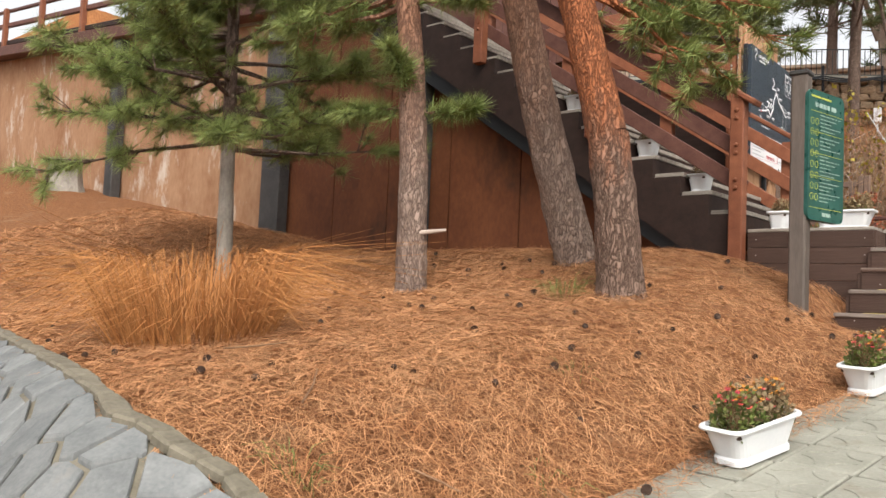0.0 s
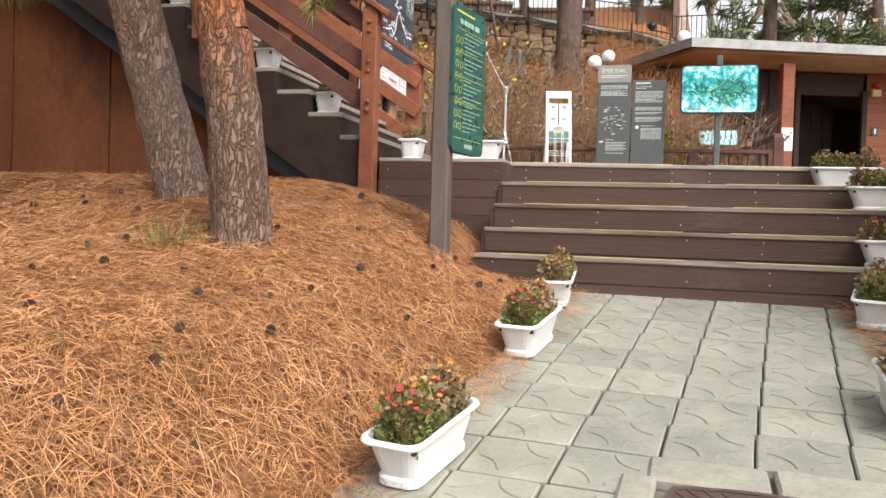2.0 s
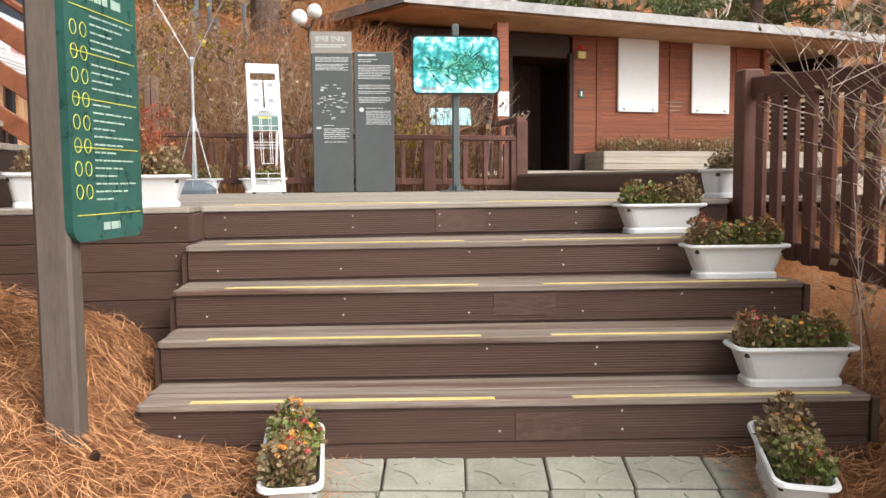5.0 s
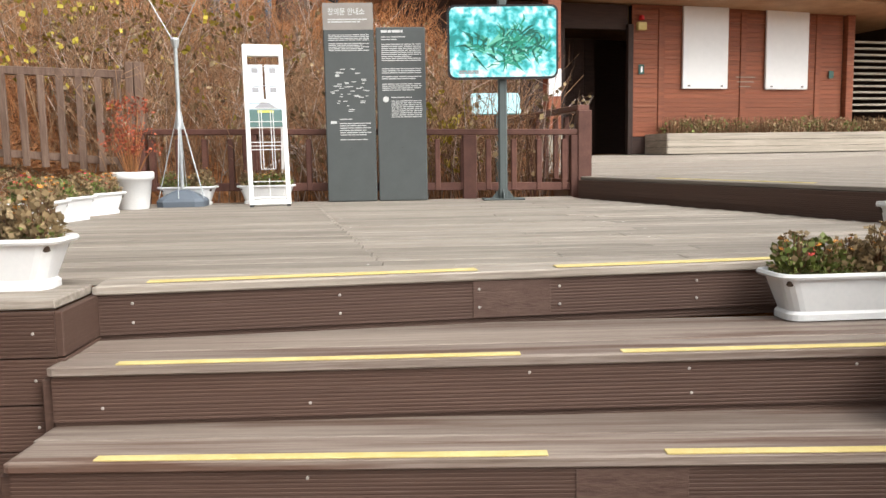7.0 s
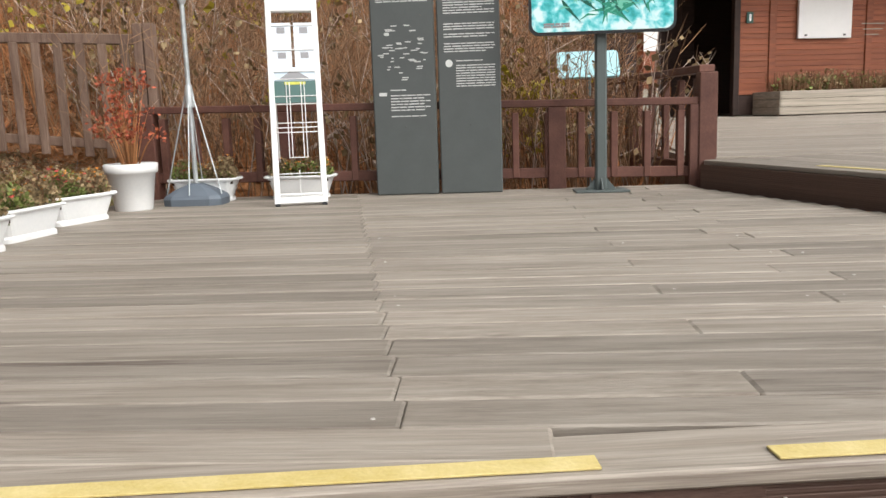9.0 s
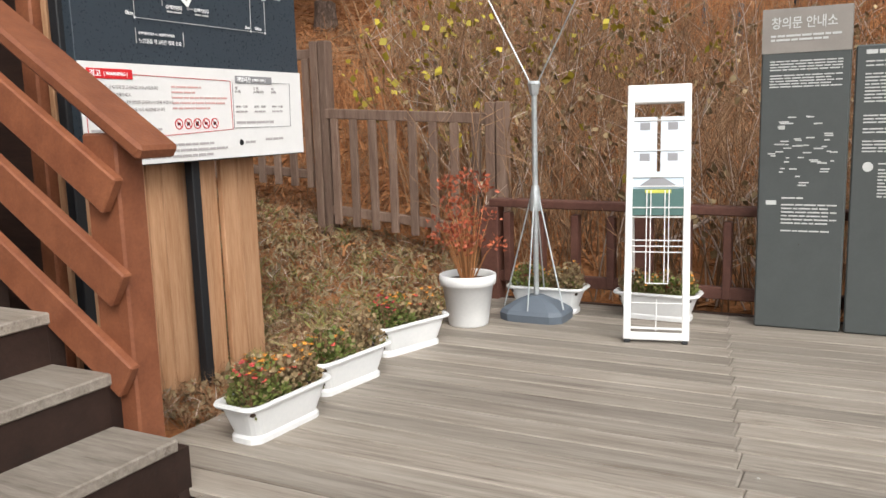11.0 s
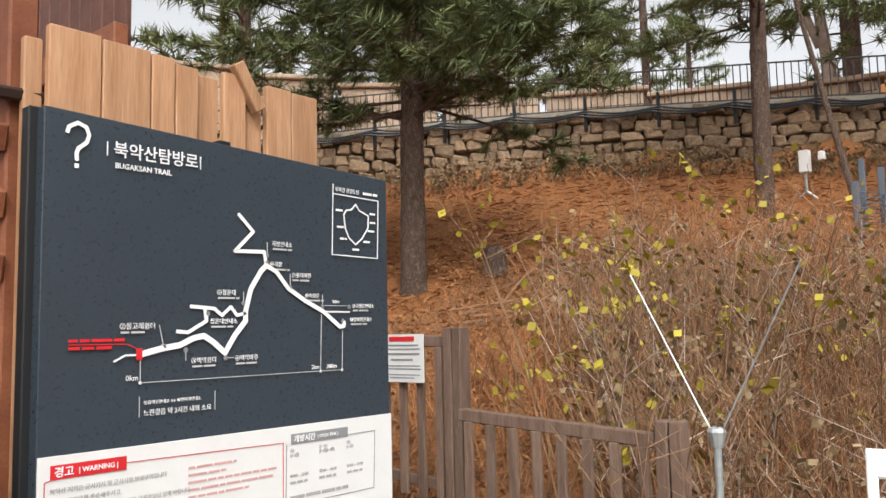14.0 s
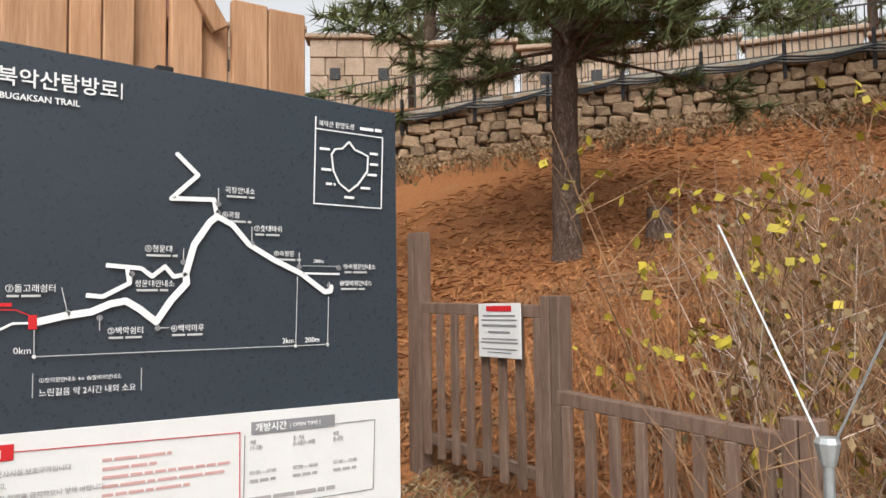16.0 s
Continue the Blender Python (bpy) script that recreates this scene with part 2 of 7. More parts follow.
M_KIOSK = plain("grey_green_enamel", (0.07, 0.078, 0.077), 0.4)
M_KIOSKTOP = plain("grey_enamel", (0.24, 0.22, 0.2), 0.45)
M_GREEN = material("dark_green_enamel", (0.012, 0.055, 0.045), (0.03, 0.105, 0.085), 3, 0.3, 0.03, fine=20)
M_GALV = material("galvanised_steel", (0.33, 0.36, 0.37), (0.5, 0.53, 0.54), 9, 0.4, 0.05, fine=60, metal=0.6)
M_BLUEGREY = plain("blue_grey_plastic", (0.1, 0.12, 0.145), 0.55)
M_INKSIGN = plain("faded_sign_ink", (0.3, 0.4, 0.34), 0.5)
M_BLACK = plain("black_paint", (0.016, 0.017, 0.019), 0.45)
M_POLE = plain("grey_green_pole", (0.075, 0.09, 0.088), 0.5)
M_RED = plain("red_print", (0.55, 0.02, 0.025), 0.5)
M_INKWHITE = plain("white_print", (0.78, 0.79, 0.79), 0.5)
M_LEAFLET = plain("pale_blue_leaflet", (0.52, 0.57, 0.62), 0.35)
M_INKDIM = plain("faded_white_print", (0.5, 0.51, 0.5), 0.5)
M_INKGREY = plain("grey_print", (0.22, 0.22, 0.23), 0.5)
M_INKYEL = plain("yellow_print", (0.5, 0.5, 0.08), 0.5)
M_STRIPYEL = material("anti_slip_yellow", (0.46, 0.36, 0.12), (0.6, 0.5, 0.24), 8, 0.7, 0.4, fine=120, c3=(0.45, 0.34, 0.12), spot=0.62)
M_BOLT = plain("bolt_steel", (0.5, 0.48, 0.45), 0.45, 0.7)
M_SIDING = material("cedar_siding", (0.13, 0.036, 0.018), (0.27, 0.09, 0.042), 3, 0.6, 0.25, (1, 1, 9), 20, (0.34, 0.19, 0.11), 0.62, 1.6, rand=0.12)
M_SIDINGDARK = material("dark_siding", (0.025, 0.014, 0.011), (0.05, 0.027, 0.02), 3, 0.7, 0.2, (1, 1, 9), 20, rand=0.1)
M_SOFFIT = material("soffit_wood", (0.3, 0.17, 0.09), (0.45, 0.28, 0.16), 2, 0.7, 0.1, fine=20)
M_ROOF = material("zinc_fascia", (0.2, 0.195, 0.19), (0.34, 0.33, 0.32), 3, 0.5, 0.1, fine=30, metal=0.3)
M_GREYPLANK = material("bleached_planks", (0.2, 0.175, 0.14), (0.4, 0.35, 0.29), 3, 0.8, 0.3, (1.5, 1.5, 10), 20, rand=0.1)
M_CONE = material("pine_cone", (0.04, 0.022, 0.015), (0.11, 0.07, 0.05), 20, 0.9, 0.3, fine=60)
M_GRASS = material("green_grass", (0.11, 0.12, 0.03), (0.23, 0.22, 0.07), 6, 0.7, 0, island=0.3)


def ground_material():
    m = bpy.data.materials.new("hillside_ground")
    m.use_nodes = True
    n, l = m.node_tree.nodes, m.node_tree.links
    b = n["Principled BSDF"]
    tc = n.new("ShaderNodeTexCoord")

    def tex(scale, detail=6):
        t = n.new("ShaderNodeTexNoise")
        t.inputs["Scale"].default_value, t.inputs["Detail"].default_value = scale, detail
        t.inputs["Roughness"].default_value = 0.7
        l.new(tc.outputs["Object"], t.inputs["Vector"])
        return t.outputs[0]

    def blend(f, a, c, lo, hi):
        r = n.new("ShaderNodeMapRange")
        r.inputs[1].default_value, r.inputs[2].default_value = lo, hi
        l.new(f, r.inputs[0])
        x = n.new("ShaderNodeMix")
        x.data_type = "RGBA"
        l.new(r.outputs[0], x.inputs[0])
        for sock, v in ((x.inputs[6], a), (x.inputs[7], c)):
            if isinstance(v, tuple):
                sock.default_value = (*v, 1)
            else:
                l.new(v, sock)
        return x.outputs[2]

    needle = blend(tex(45), (0.11, 0.045, 0.02), (0.32, 0.15, 0.068), 0.38, 0.68)
    needle = blend(tex(2.2), needle, (0.27, 0.17, 0.1), 0.58, 0.75)
    litter = blend(tex(30), (0.19, 0.073, 0.028), (0.4, 0.178, 0.072), 0.35, 0.7)
    litter = blend(tex(0.9), litter, (0.3, 0.18, 0.09), 0.58, 0.8)
    sep = n.new("ShaderNodeSeparateXYZ")
    l.new(tc.outputs["Object"], sep.inputs[0])
    far = blend(sep.outputs[1], needle, litter, 8.0, 10.0)
    l.new(far, b.inputs["Base Color"])
    b.inputs["Roughness"].default_value = 0.95
    b.inputs["Specular IOR Level"].default_value = 0.1
    bp = n.new("ShaderNodeBump")
    bp.inputs["Strength"].default_value, bp.inputs["Distance"].default_value = 0.8, 0.03
    l.new(tex(35), bp.inputs["Height"])
    l.new(bp.outputs[0], b.inputs["Normal"])
    return m


M_GROUND = ground_material()


# ---- mesh helpers ----
class Build:
    """Collects vertices and faces of one part."""

    def __init__(self):
        self.v, self.f = [], []

    def add(self, verts, faces):
        k = len(self.v)
        self.v.extend([tuple(p) for p in verts])
        self.f.extend([tuple(i + k for i in q) for q in faces])
        return self

    def box(self, c, s, ch=0.004, m=None):
        """A box with centre c, size s and chamfered edges."""
        hx, hy, hz = s[0] / 2, s[1] / 2, s[2] / 2
        ch = min(ch, hx * 0.45, hy * 0.45, hz * 0.45)
        pts = []
        for sx in (-1, 1):
            for sy in (-1, 1):
                for sz in (-1, 1):
                    pts += [(sx * hx, sy * (hy - ch), sz * (hz - ch)), (sx * (hx - ch), sy * hy, sz * (hz - ch)), (sx * (hx - ch), sy * (hy - ch), sz * hz)]
        idx = lambda sx, sy, sz, a: ((sx > 0) * 4 + (sy > 0) * 2 + (sz > 0)) * 3 + a
        faces = []
        for s1 in (-1, 1):
            q = [idx(s1, -1, -1, 0), idx(s1, 1, -1, 0), idx(s1, 1, 1, 0), idx(s1, -1, 1, 0)]
            faces.append(q if s1 > 0 else q[::-1])
            q = [idx(-1, s1, -1, 1), idx(-1, s1, 1, 1), idx(1, s1, 1, 1), idx(1, s1, -1, 1)]
            faces.append(q if s1 > 0 else q[::-1])
            q = [idx(-1, -1, s1, 2), idx(1, -1, s1, 2), idx(1, 1, s1, 2), idx(-1, 1, s1, 2)]
            faces.append(q if s1 > 0 else q[::-1])
        for a in (-1, 1):
            for b in (-1, 1):
                q = [idx(a, b, -1, 0), idx(a, b, -1, 1), idx(a, b, 1, 1), idx(a, b, 1, 0)]
                faces.append(q if a * b > 0 else q[::-1])
                q = [idx(a, -1, b, 0), idx(a, 1, b, 0), idx(a, 1, b, 2), idx(a, -1, b, 2)]
                faces.append(q if a * b < 0 else q[::-1])
                q = [idx(-1, a, b, 1), idx(1, a, b, 1), idx(1, a, b, 2), idx(-1, a, b, 2)]
                faces.append(q if a * b > 0 else q[::-1])
        for sx in (-1, 1):
            for sy in (-1, 1):
                for sz in (-1, 1):
                    q = [idx(sx, sy, sz, 0), idx(sx, sy, sz, 1), idx(sx, sy, sz, 2)]
                    faces.append(q if sx * sy * sz > 0 else q[::-1])
        mm = (m or Matrix()).to_4x4()
        c = Vector(c)
        return self.add([mm @ (Vector(p) + c) for p in pts], faces)

    def beam(self, a, b, w, h, ch=0.004, up=(0, 0, 1)):
        """A beam from a to b, w wide and h high."""
        a, b = Vector(a), Vector(b)
        d = b - a
        x = d.normalized()
        side = Vector(up).cross(x)
        side = side.normalized() if side.length > 1e-6 else Vector((1, 0, 0))
        u = x.cross(side)
        m = Matrix((x, side, u)).transposed().to_4x4()
        m.translation = (a + b) / 2
        return self.box((0, 0, 0), (d.length, w, h), ch, m)

    def tube(self, pts, radii, n=8, cap=True):
        pts = [Vector(p) for p in pts]
        if not hasattr(radii, "__len__"):
            radii = [radii] * len(pts)
        k = len(self.v)
        ref = Vector((0.31, 0.77, 0.2))
        for i, p in enumerate(pts):
            d = pts[min(i + 1, len(pts) - 1)] - pts[max(i - 1, 0)]
            s = d.cross(ref).normalized()
            u = d.cross(s).normalized()
            for j in range(n):
                a = 2 * math.pi * j / n
                self.v.append(tuple(p + (s * math.cos(a) + u * math.sin(a)) * radii[i]))
        for i in range(len(pts) - 1):
            for j in range(n):
                j2 = (j + 1) % n
                self.f.append((k + i * n + j, k + i * n + j2, k + (i + 1) * n + j2, k + (i + 1) * n + j))
        if cap:
            self.f.append(tuple(k + j for j in range(n))[::-1])
            self.f.append(tuple(k + (len(pts) - 1) * n + j for j in range(n)))
        return self

    def lathe(self, prof, n=24, c=(0, 0, 0)):
        """Turns a profile of (radius, height) round the z axis."""
        k = len(self.v)
        for r, z in prof:
            for j in range(n):
                a = 2 * math.pi * j / n
                self.v.append((c[0] + r * math.cos(a), c[1] + r * math.sin(a), c[2] + z))
        for i in range(len(prof) - 1):
            for j in range(n):
                j2 = (j + 1) % n
                self.f.append((k + i * n + j, k + i * n + j2, k + (i + 1) * n + j2, k + (i + 1) * n + j))
        return self

    def strand(self, pts, radii, n=3):
        return self.tube(pts, radii, n, False)

    def mesh(self, name, mat, smooth=False):
        me = bpy.data.meshes.new(name)
        me.from_pydata(self.v, [], self.f)
        me.materials.append(mat)
        if smooth:
            me.polygons.foreach_set("use_smooth", [True] * len(me.polygons))
        me.update()
        return me

    def part(self, name, mat, parent=None, label="", smooth=False):
        ob = new(name, self.mesh(name, mat, smooth))
        ob.parent = parent
        if label:
            ob["label"] = label
        return ob


def leafy(b, rng, c, rad, n, g, flat_=0.5):
    for i in range(n):
        v = Vector((rng.gauss(0, 1), rng.gauss(0, 1), abs(rng.gauss(0, 1)) * 0.9)).normalized()
        p = Vector(c) + Vector((v.x * rad[0], v.y * rad[1], v.z * rad[2])) * rng.uniform(0.55, 1.05)
        s = g * rng.uniform(0.6, 1.3)
        u = (v + Vector((rng.uniform(-0.8, 0.8), rng.uniform(-0.8, 0.8), rng.uniform(-0.5, 0.8)))).normalized()
        w = u.cross((rng.random() - 0.5, rng.random() - 0.5, rng.random() - 0.5)).normalized() * s * flat_
        b.add([p, p + u * s * 0.45 + w, p + u * s, p + u * s * 0.45 - w], [(0, 1, 2, 3)])


def thing(name, label, category, m=None, group="", kind=""):
    ob = new(name)
    ob.empty_display_size = 0.1
    ob.matrix_basis = m or Matrix()
    return tagged(ob, label, category, group, kind)


def piece(name, me, parent, m):
    ob = new(name, me)
    ob.parent = parent
    ob.matrix_basis = m
    return ob


def sstep(a, b, x):
    t = min(1.0, max(0.0, (x - a) / (b - a)))
    return t * t * (3 - 2 * t)


# ---- the lie of the land ----
def path_edge(y):
    return min(0.66, 0.12 + 0.15 * (y - 3.44)) if y > 2.6 else -0.006 + 0.05 * (y - 2.6)


def slope(y):
    return 0.035 + 0.16 * (max(-4.0, min(y, 7.3)) - 7.05)


def bed_edge(x):
    return 2.6 + 0.2 * max(0.0, min(6.0, -1.1 - x)) + 0.15 * max(0.0, x + 1.1)


def ground(x, y):
    s = max(0.0, path_edge(y) - x)
    bank = 0.46 * (1 - math.exp(-((s / 0.72) ** 1.5))) + 0.16 * max(0.0, s - 6)
    bank *= 1 - 0.65 * sstep(6.5, 7.05, y) * sstep(-0.35, 0.05, x)
    brink = bed_edge(x)
    bank += 0.16 * sstep(5.4, 6.8, y) * sstep(1.0, 2.0, s)
    bank *= sstep(brink - 0.75, brink, y)
    right = max(0.0, x - 2.15 - 0.5 * sstep(6.2, 7.0, y))
    bank += 0.34 * (1 - math.exp(-right / 0.8)) * 1.6 * sstep(9.5, 7.0, y)
    low = slope(y) + bank
    u = (x - 0.6) * -0.5 + (y - 9.3) * 0.866
    keep = sstep(4.2, 0.8, x)
    hill = 0.84 + 0.385 * max(0.0, u - 4.3) * keep
    d = math.hypot(x - 0.6, y - 9.3)
    if d > 18.2 and y > 10:
        hill += (7.0 - hill) * sstep(18.2, 18.5, d) * sstep(2.2, 1.0, x)
    hill += 0.3 * max(0.0, min(60.0, y - 32)) * sstep(-40, 20, x + 0.4 * y) + 0.12 * max(0.0, min(60, -x - 24)) * sstep(5, 20, y)
    hill += 0.2 * max(0.0, min(40.0, x - 16)) * sstep(8, 20, y)
    return low + (hill - low) * sstep(8.2, 9.6, y)


def axis(lo, hi, step, out, grow):
    a = list(np.arange(lo, hi, step))
    s = step
    while a[-1] < out[1]:
        s *= grow
        a.append(a[-1] + s)
    s = step
    while a[0] > out[0]:
        s *= grow
        a.insert(0, a[0] - s)
    return a


def build_ground():
    xs, ys = axis(-9, 4.2, 0.12, (-600, 600), 1.09), axis(-1, 15, 0.12, (-600, 700), 1.09)
    b = Build()
    for y in ys:
        for x in xs:
            z = ground(x, y)
            r = 0.05 * noise.noise((x * 1.3, y * 1.3, 0)) + 0.02 * noise.noise((x * 5, y * 5, 3))
            onpath = sstep(path_edge(y) - 0.12, path_edge(y) + 0.05, x) * sstep(2.35, 2.15, x) * (y < 9)
            b.v.append((x, y, z + r * (1 - onpath) - 0.06 * onpath))
    w = len(xs)
    b.f = [(j * w + i, j * w + i + 1, (j + 1) * w + i + 1, (j + 1) * w + i) for j in range(len(ys) - 1) for i in range(w - 1)]
    tagged(b.part("ground", M_GROUND, None, "", True), "sloping ground covered with orange pine needles and dry litter", "ground", kind="structure")


build_ground()


# ---- wide steps and the lower deck ----
DECK = 0.94
STEP_Y = [7.15, 7.47, 7.74, 7.99]
STEP_TURN = (-4.2, -4.0, -3.2, -0.6)
UNIT = Build().box((0.5, 0, 0), (1, 0.136, 0.028), 0.004)
PLANK = UNIT.mesh("plank", M_DECK)
TREAD = Build().box((0.5, 0, 0), (1, 0.158, 0.03), 0.005).mesh("tread_board", M_TREAD)
EDGE_PLANK = Build().box((0.5, 0, 0), (1, 0.158, 0.03), 0.005).mesh("plank", M_DECK)
STEP_STRIP = Build().box((0.5, 0, 0), (1, 0.032, 0.004), 0.001).mesh("anti_slip_strip", M_STRIPYEL)


def grooved(h, n):
    """A board one metre long whose front is ribbed lengthwise."""
    prof = [(0.012, -h / 2), (-0.010, -h / 2)]
    for k in range(n):
        z0, z1 = -h / 2 + h * k / n, -h / 2 + h * (k + 1) / n
        prof += [(-0.012, z0 + 0.0015), (-0.012, z1 - 0.0035), (-0.011, z1 - 0.0024), (-0.011, z1 - 0.0006)]
    prof += [(-0.010, h / 2), (0.012, h / 2)]
    b, m = Build(), len(prof)
    b.v = [(0, y, z) for y, z in prof] + [(1, y, z) for y, z in prof]
    b.f = [(i, (i + 1) % m, (i + 1) % m + m, i + m) for i in range(m)] + [tuple(range(m))[::-1], tuple(range(m, 2 * m))]
    return b


RISER = grooved(0.128, 12).mesh("riser_board", M_RISER)
RISER_LOW = grooved(0.05, 5).mesh("riser_strip", M_RISER)
STRIP = Build().box((0.5, 0, 0), (1, 0.046, 0.004), 0.001).mesh("anti_slip_strip", M_STRIPYEL)
SCREW = Build().lathe([(0.0, 0.0014), (0.0034, 0.0012), (0.0046, 0.0), (0.0046, -0.004)], 8).mesh("screw", M_BOLT)


def run(me, parent, name, x0, x1, y, z, rz=0.0, rx=0.0):
    return piece(name, me, parent, pose(x0, y, z, rx, 0, rz) @ Matrix.Diagonal((x1 - x0, 1, 1, 1)))


def build_steps():
    rng = random.Random(4)
    t = thing("wide_steps", "broad brown composite deck steps with yellow anti-slip strips", "steps", pose(0, 0, 0))
    for k, y in enumerate(STEP_Y):
        z, x1 = 0.26 + 0.17 * k, (2.66, 2.68, 2.74, 2.76)[k]
        x0 = -0.02 + 0.005 * k
        rz = STEP_TURN[k]
        at = lambda x, c=math.tan(radians(rz)): (x - x0) * c
        for j in range(3):
            run(TREAD, t, "tread_board", x0, x1, y + 0.079 + 0.162 * j, z - 0.015 - (0.004 if j == 2 else 0), rz)
        run(RISER, t, "riser_board", x0 + 0.006, x1 - 0.006, y + 0.022, z - 0.03 - 0.064, rz)
        if k:
            run(RISER_LOW, t, "riser_strip", x0 + 0.006, x1 - 0.006, y + 0.03, z - 0.162, rz)
        else:
            run(RISER, t, "riser_board", x0 + 0.006, x1 - 0.006, y + 0.026, z - 0.225, rz)
        gap = 1.25 + 0.08 * rng.random()
        a = 0.16 + 0.05 * rng.random()
        run(STEP_STRIP, t, "anti_slip_strip", a, gap, y + 0.018 + at(a), z + 0.002, rz)
        run(STEP_STRIP, t, "anti_slip_strip", gap + 0.28, x1 - 0.08, y + 0.018 + at(gap + 0.28), z + 0.002, rz)
        for x in (0.13, 0.72, 1.28, 1.75, 2.2, 2.6):
            for dz in (-0.05, -0.12):
                if rng.random() < 0.6:
                    sx = x + rng.uniform(-0.03, 0.03)
                    piece("screw", SCREW, t, pose(sx, y + 0.0095 + at(sx), z + dz, 90))
        b = Build().box((0, 0, 0), (0.03, 0.33, 0.17), 0.004, Matrix.Translation((x1 + 0.012, y + 0.17 + at(x1), z - 0.1)))
        b.part("side_board", M_RISER, t)
        b = Build().box((0, 0, 0), (0.03, 0.33, z + 0.1), 0.004, Matrix.Translation((x0 - 0.012, y + 0.19, (z - 0.14) / 2 - 0.02)))
        b.part("side_board", M_RISER, t)
        if k in (0, 2):
            w, h, px = (0.27, 0.1, 1.36) if k else (0.24, 0.1, 1.34)
            ob = Build().box((w / 2, 0, 0), (w, 0.003, h), 0.001).part("worn_patch", M_SCUFF, t, "scuffed paler patch")
            ob.matrix_basis = pose(px, y + 0.009 + at(px), z - 0.085 - (0.02 if not k else 0), 0, 0, rz)
    ob = Build().box((0.13, 0, 0), (0.262, 0.003, 0.122), 0.001).part("worn_patch", M_SCUFF, t, "scuffed paler patch")
    ob.matrix_basis = pose(1.18, 8.3145 + 0.1051 * 1.18, DECK - 0.094, 0, 0, 6.0)
    # the deck's own front edge above the fourth tread
    for me, dz, dy in ((RISER, 0.03 + 0.064, 0.018), (RISER_LOW, 0.162, 0.026)):
        run(me, t, "riser_board" if me == RISER else "riser_strip", 0.0, 2.86, 8.31 + dy, DECK - dz, 6.0)
    for x in (0.12, 0.75, 1.2, 1.47, 1.95, 2.5):
        for dz in (0.06, 0.12):
            piece("screw", SCREW, t, pose(x, 8.312 + 0.105 * x, DECK - dz, 90))
    run(STRIP, t, "anti_slip_strip", 0.16, 1.2, 8.362, DECK + 0.002, 6.0)
    run(STRIP, t, "anti_slip_strip", 1.46, 2.3, 8.499, DECK + 0.002, 6.0)


def plat_x(y):
    return 2.43 + (12.7 - y) * 0.333


def build_deck():
    rng = random.Random(2)
    t = thing("deck_floor", "weathered grey-brown timber deck of long planks", "deck", pose(0, 0, 0), kind="structure")
    y = 8.13
    row = 0
    while y < 13.06:
        x0 = -0.98 if y < 10.1 else -1.44
        x1 = 0.0 if y < 8.38 else min(2.86, (y - 8.36) / 0.105 - 0.7) if y < 8.72 else (2.86 if y < 8.75 else plat_x(y) - 0.01 if y < 12.75 else 2.42)
        cuts = [x0]
        seam = 0.93 - 0.17 * (y - 8.4)
        if x1 > 1.9:
            cuts.append(seam)
            cuts.append(1.75 + 0.25 * math.sin(row * 2.1) if row % 3 else 2.1)
        cuts.append(x1)
        for a, b in zip(cuts[:-1], cuts[1:]):
            if b - a > 0.05:
                run(PLANK, t, "plank", a + 0.0008, b - 0.0008, y + rng.uniform(-0.0015, 0.0015), DECK - 0.014 + rng.uniform(-0.0015, 0.0015), 0)
                for q in (a + 0.05, b - 0.05):
                    if rng.random() < 0.2 and 8.4 < y < 11:
                        piece("screw", SCREW, t, pose(q, y + rng.uniform(-0.03, 0.03), DECK + 0.0005))
        y += 0.141
        row += 1
    # wedge board along the skewed front edge
    run(EDGE_PLANK, t, "plank", 0.0, 2.86, 8.384, DECK - 0.0165, 6.0)
    # block left of the steps
    for j in range(5):
        run(RISER, t, "facing_board", -0.97, 0.0, 8.06, DECK - 0.028 - 0.066 - 0.132 * j)
    for j in range(5):
        b = Build().box((0, 0, 0), (0.024, 0.29, 0.128), 0.003, Matrix.Translation((0.008, 8.2, DECK - 0.094 - 0.132 * j)))
        b.part("facing_board", M_RISER, t)
    for j in range(5):
        b = Build().box((0, 0, 0), (0.024, 1.9, 0.128), 0.003, Matrix.Translation((-0.97, 9.02, DECK - 0.094 - 0.132 * j)))
        b.part("facing_board", M_RISER, t)
    for x in (-0.9, -0.5, -0.06):
        for j in range(3):
            piece("screw", SCREW, t, pose(x, 8.047, DECK - 0.09 - 0.132 * j, 90))
    b = Build().box((-1.45, 11.6, 0.6), (0.03, 3.0, 0.62), 0.004)
    b.part("facing_board", M_RISER, t)
    b = Build().box((0.5, 13.08, 0.6), (3.9, 0.03, 0.66), 0.004)
    b.part("facing_board", M_RISER, t)


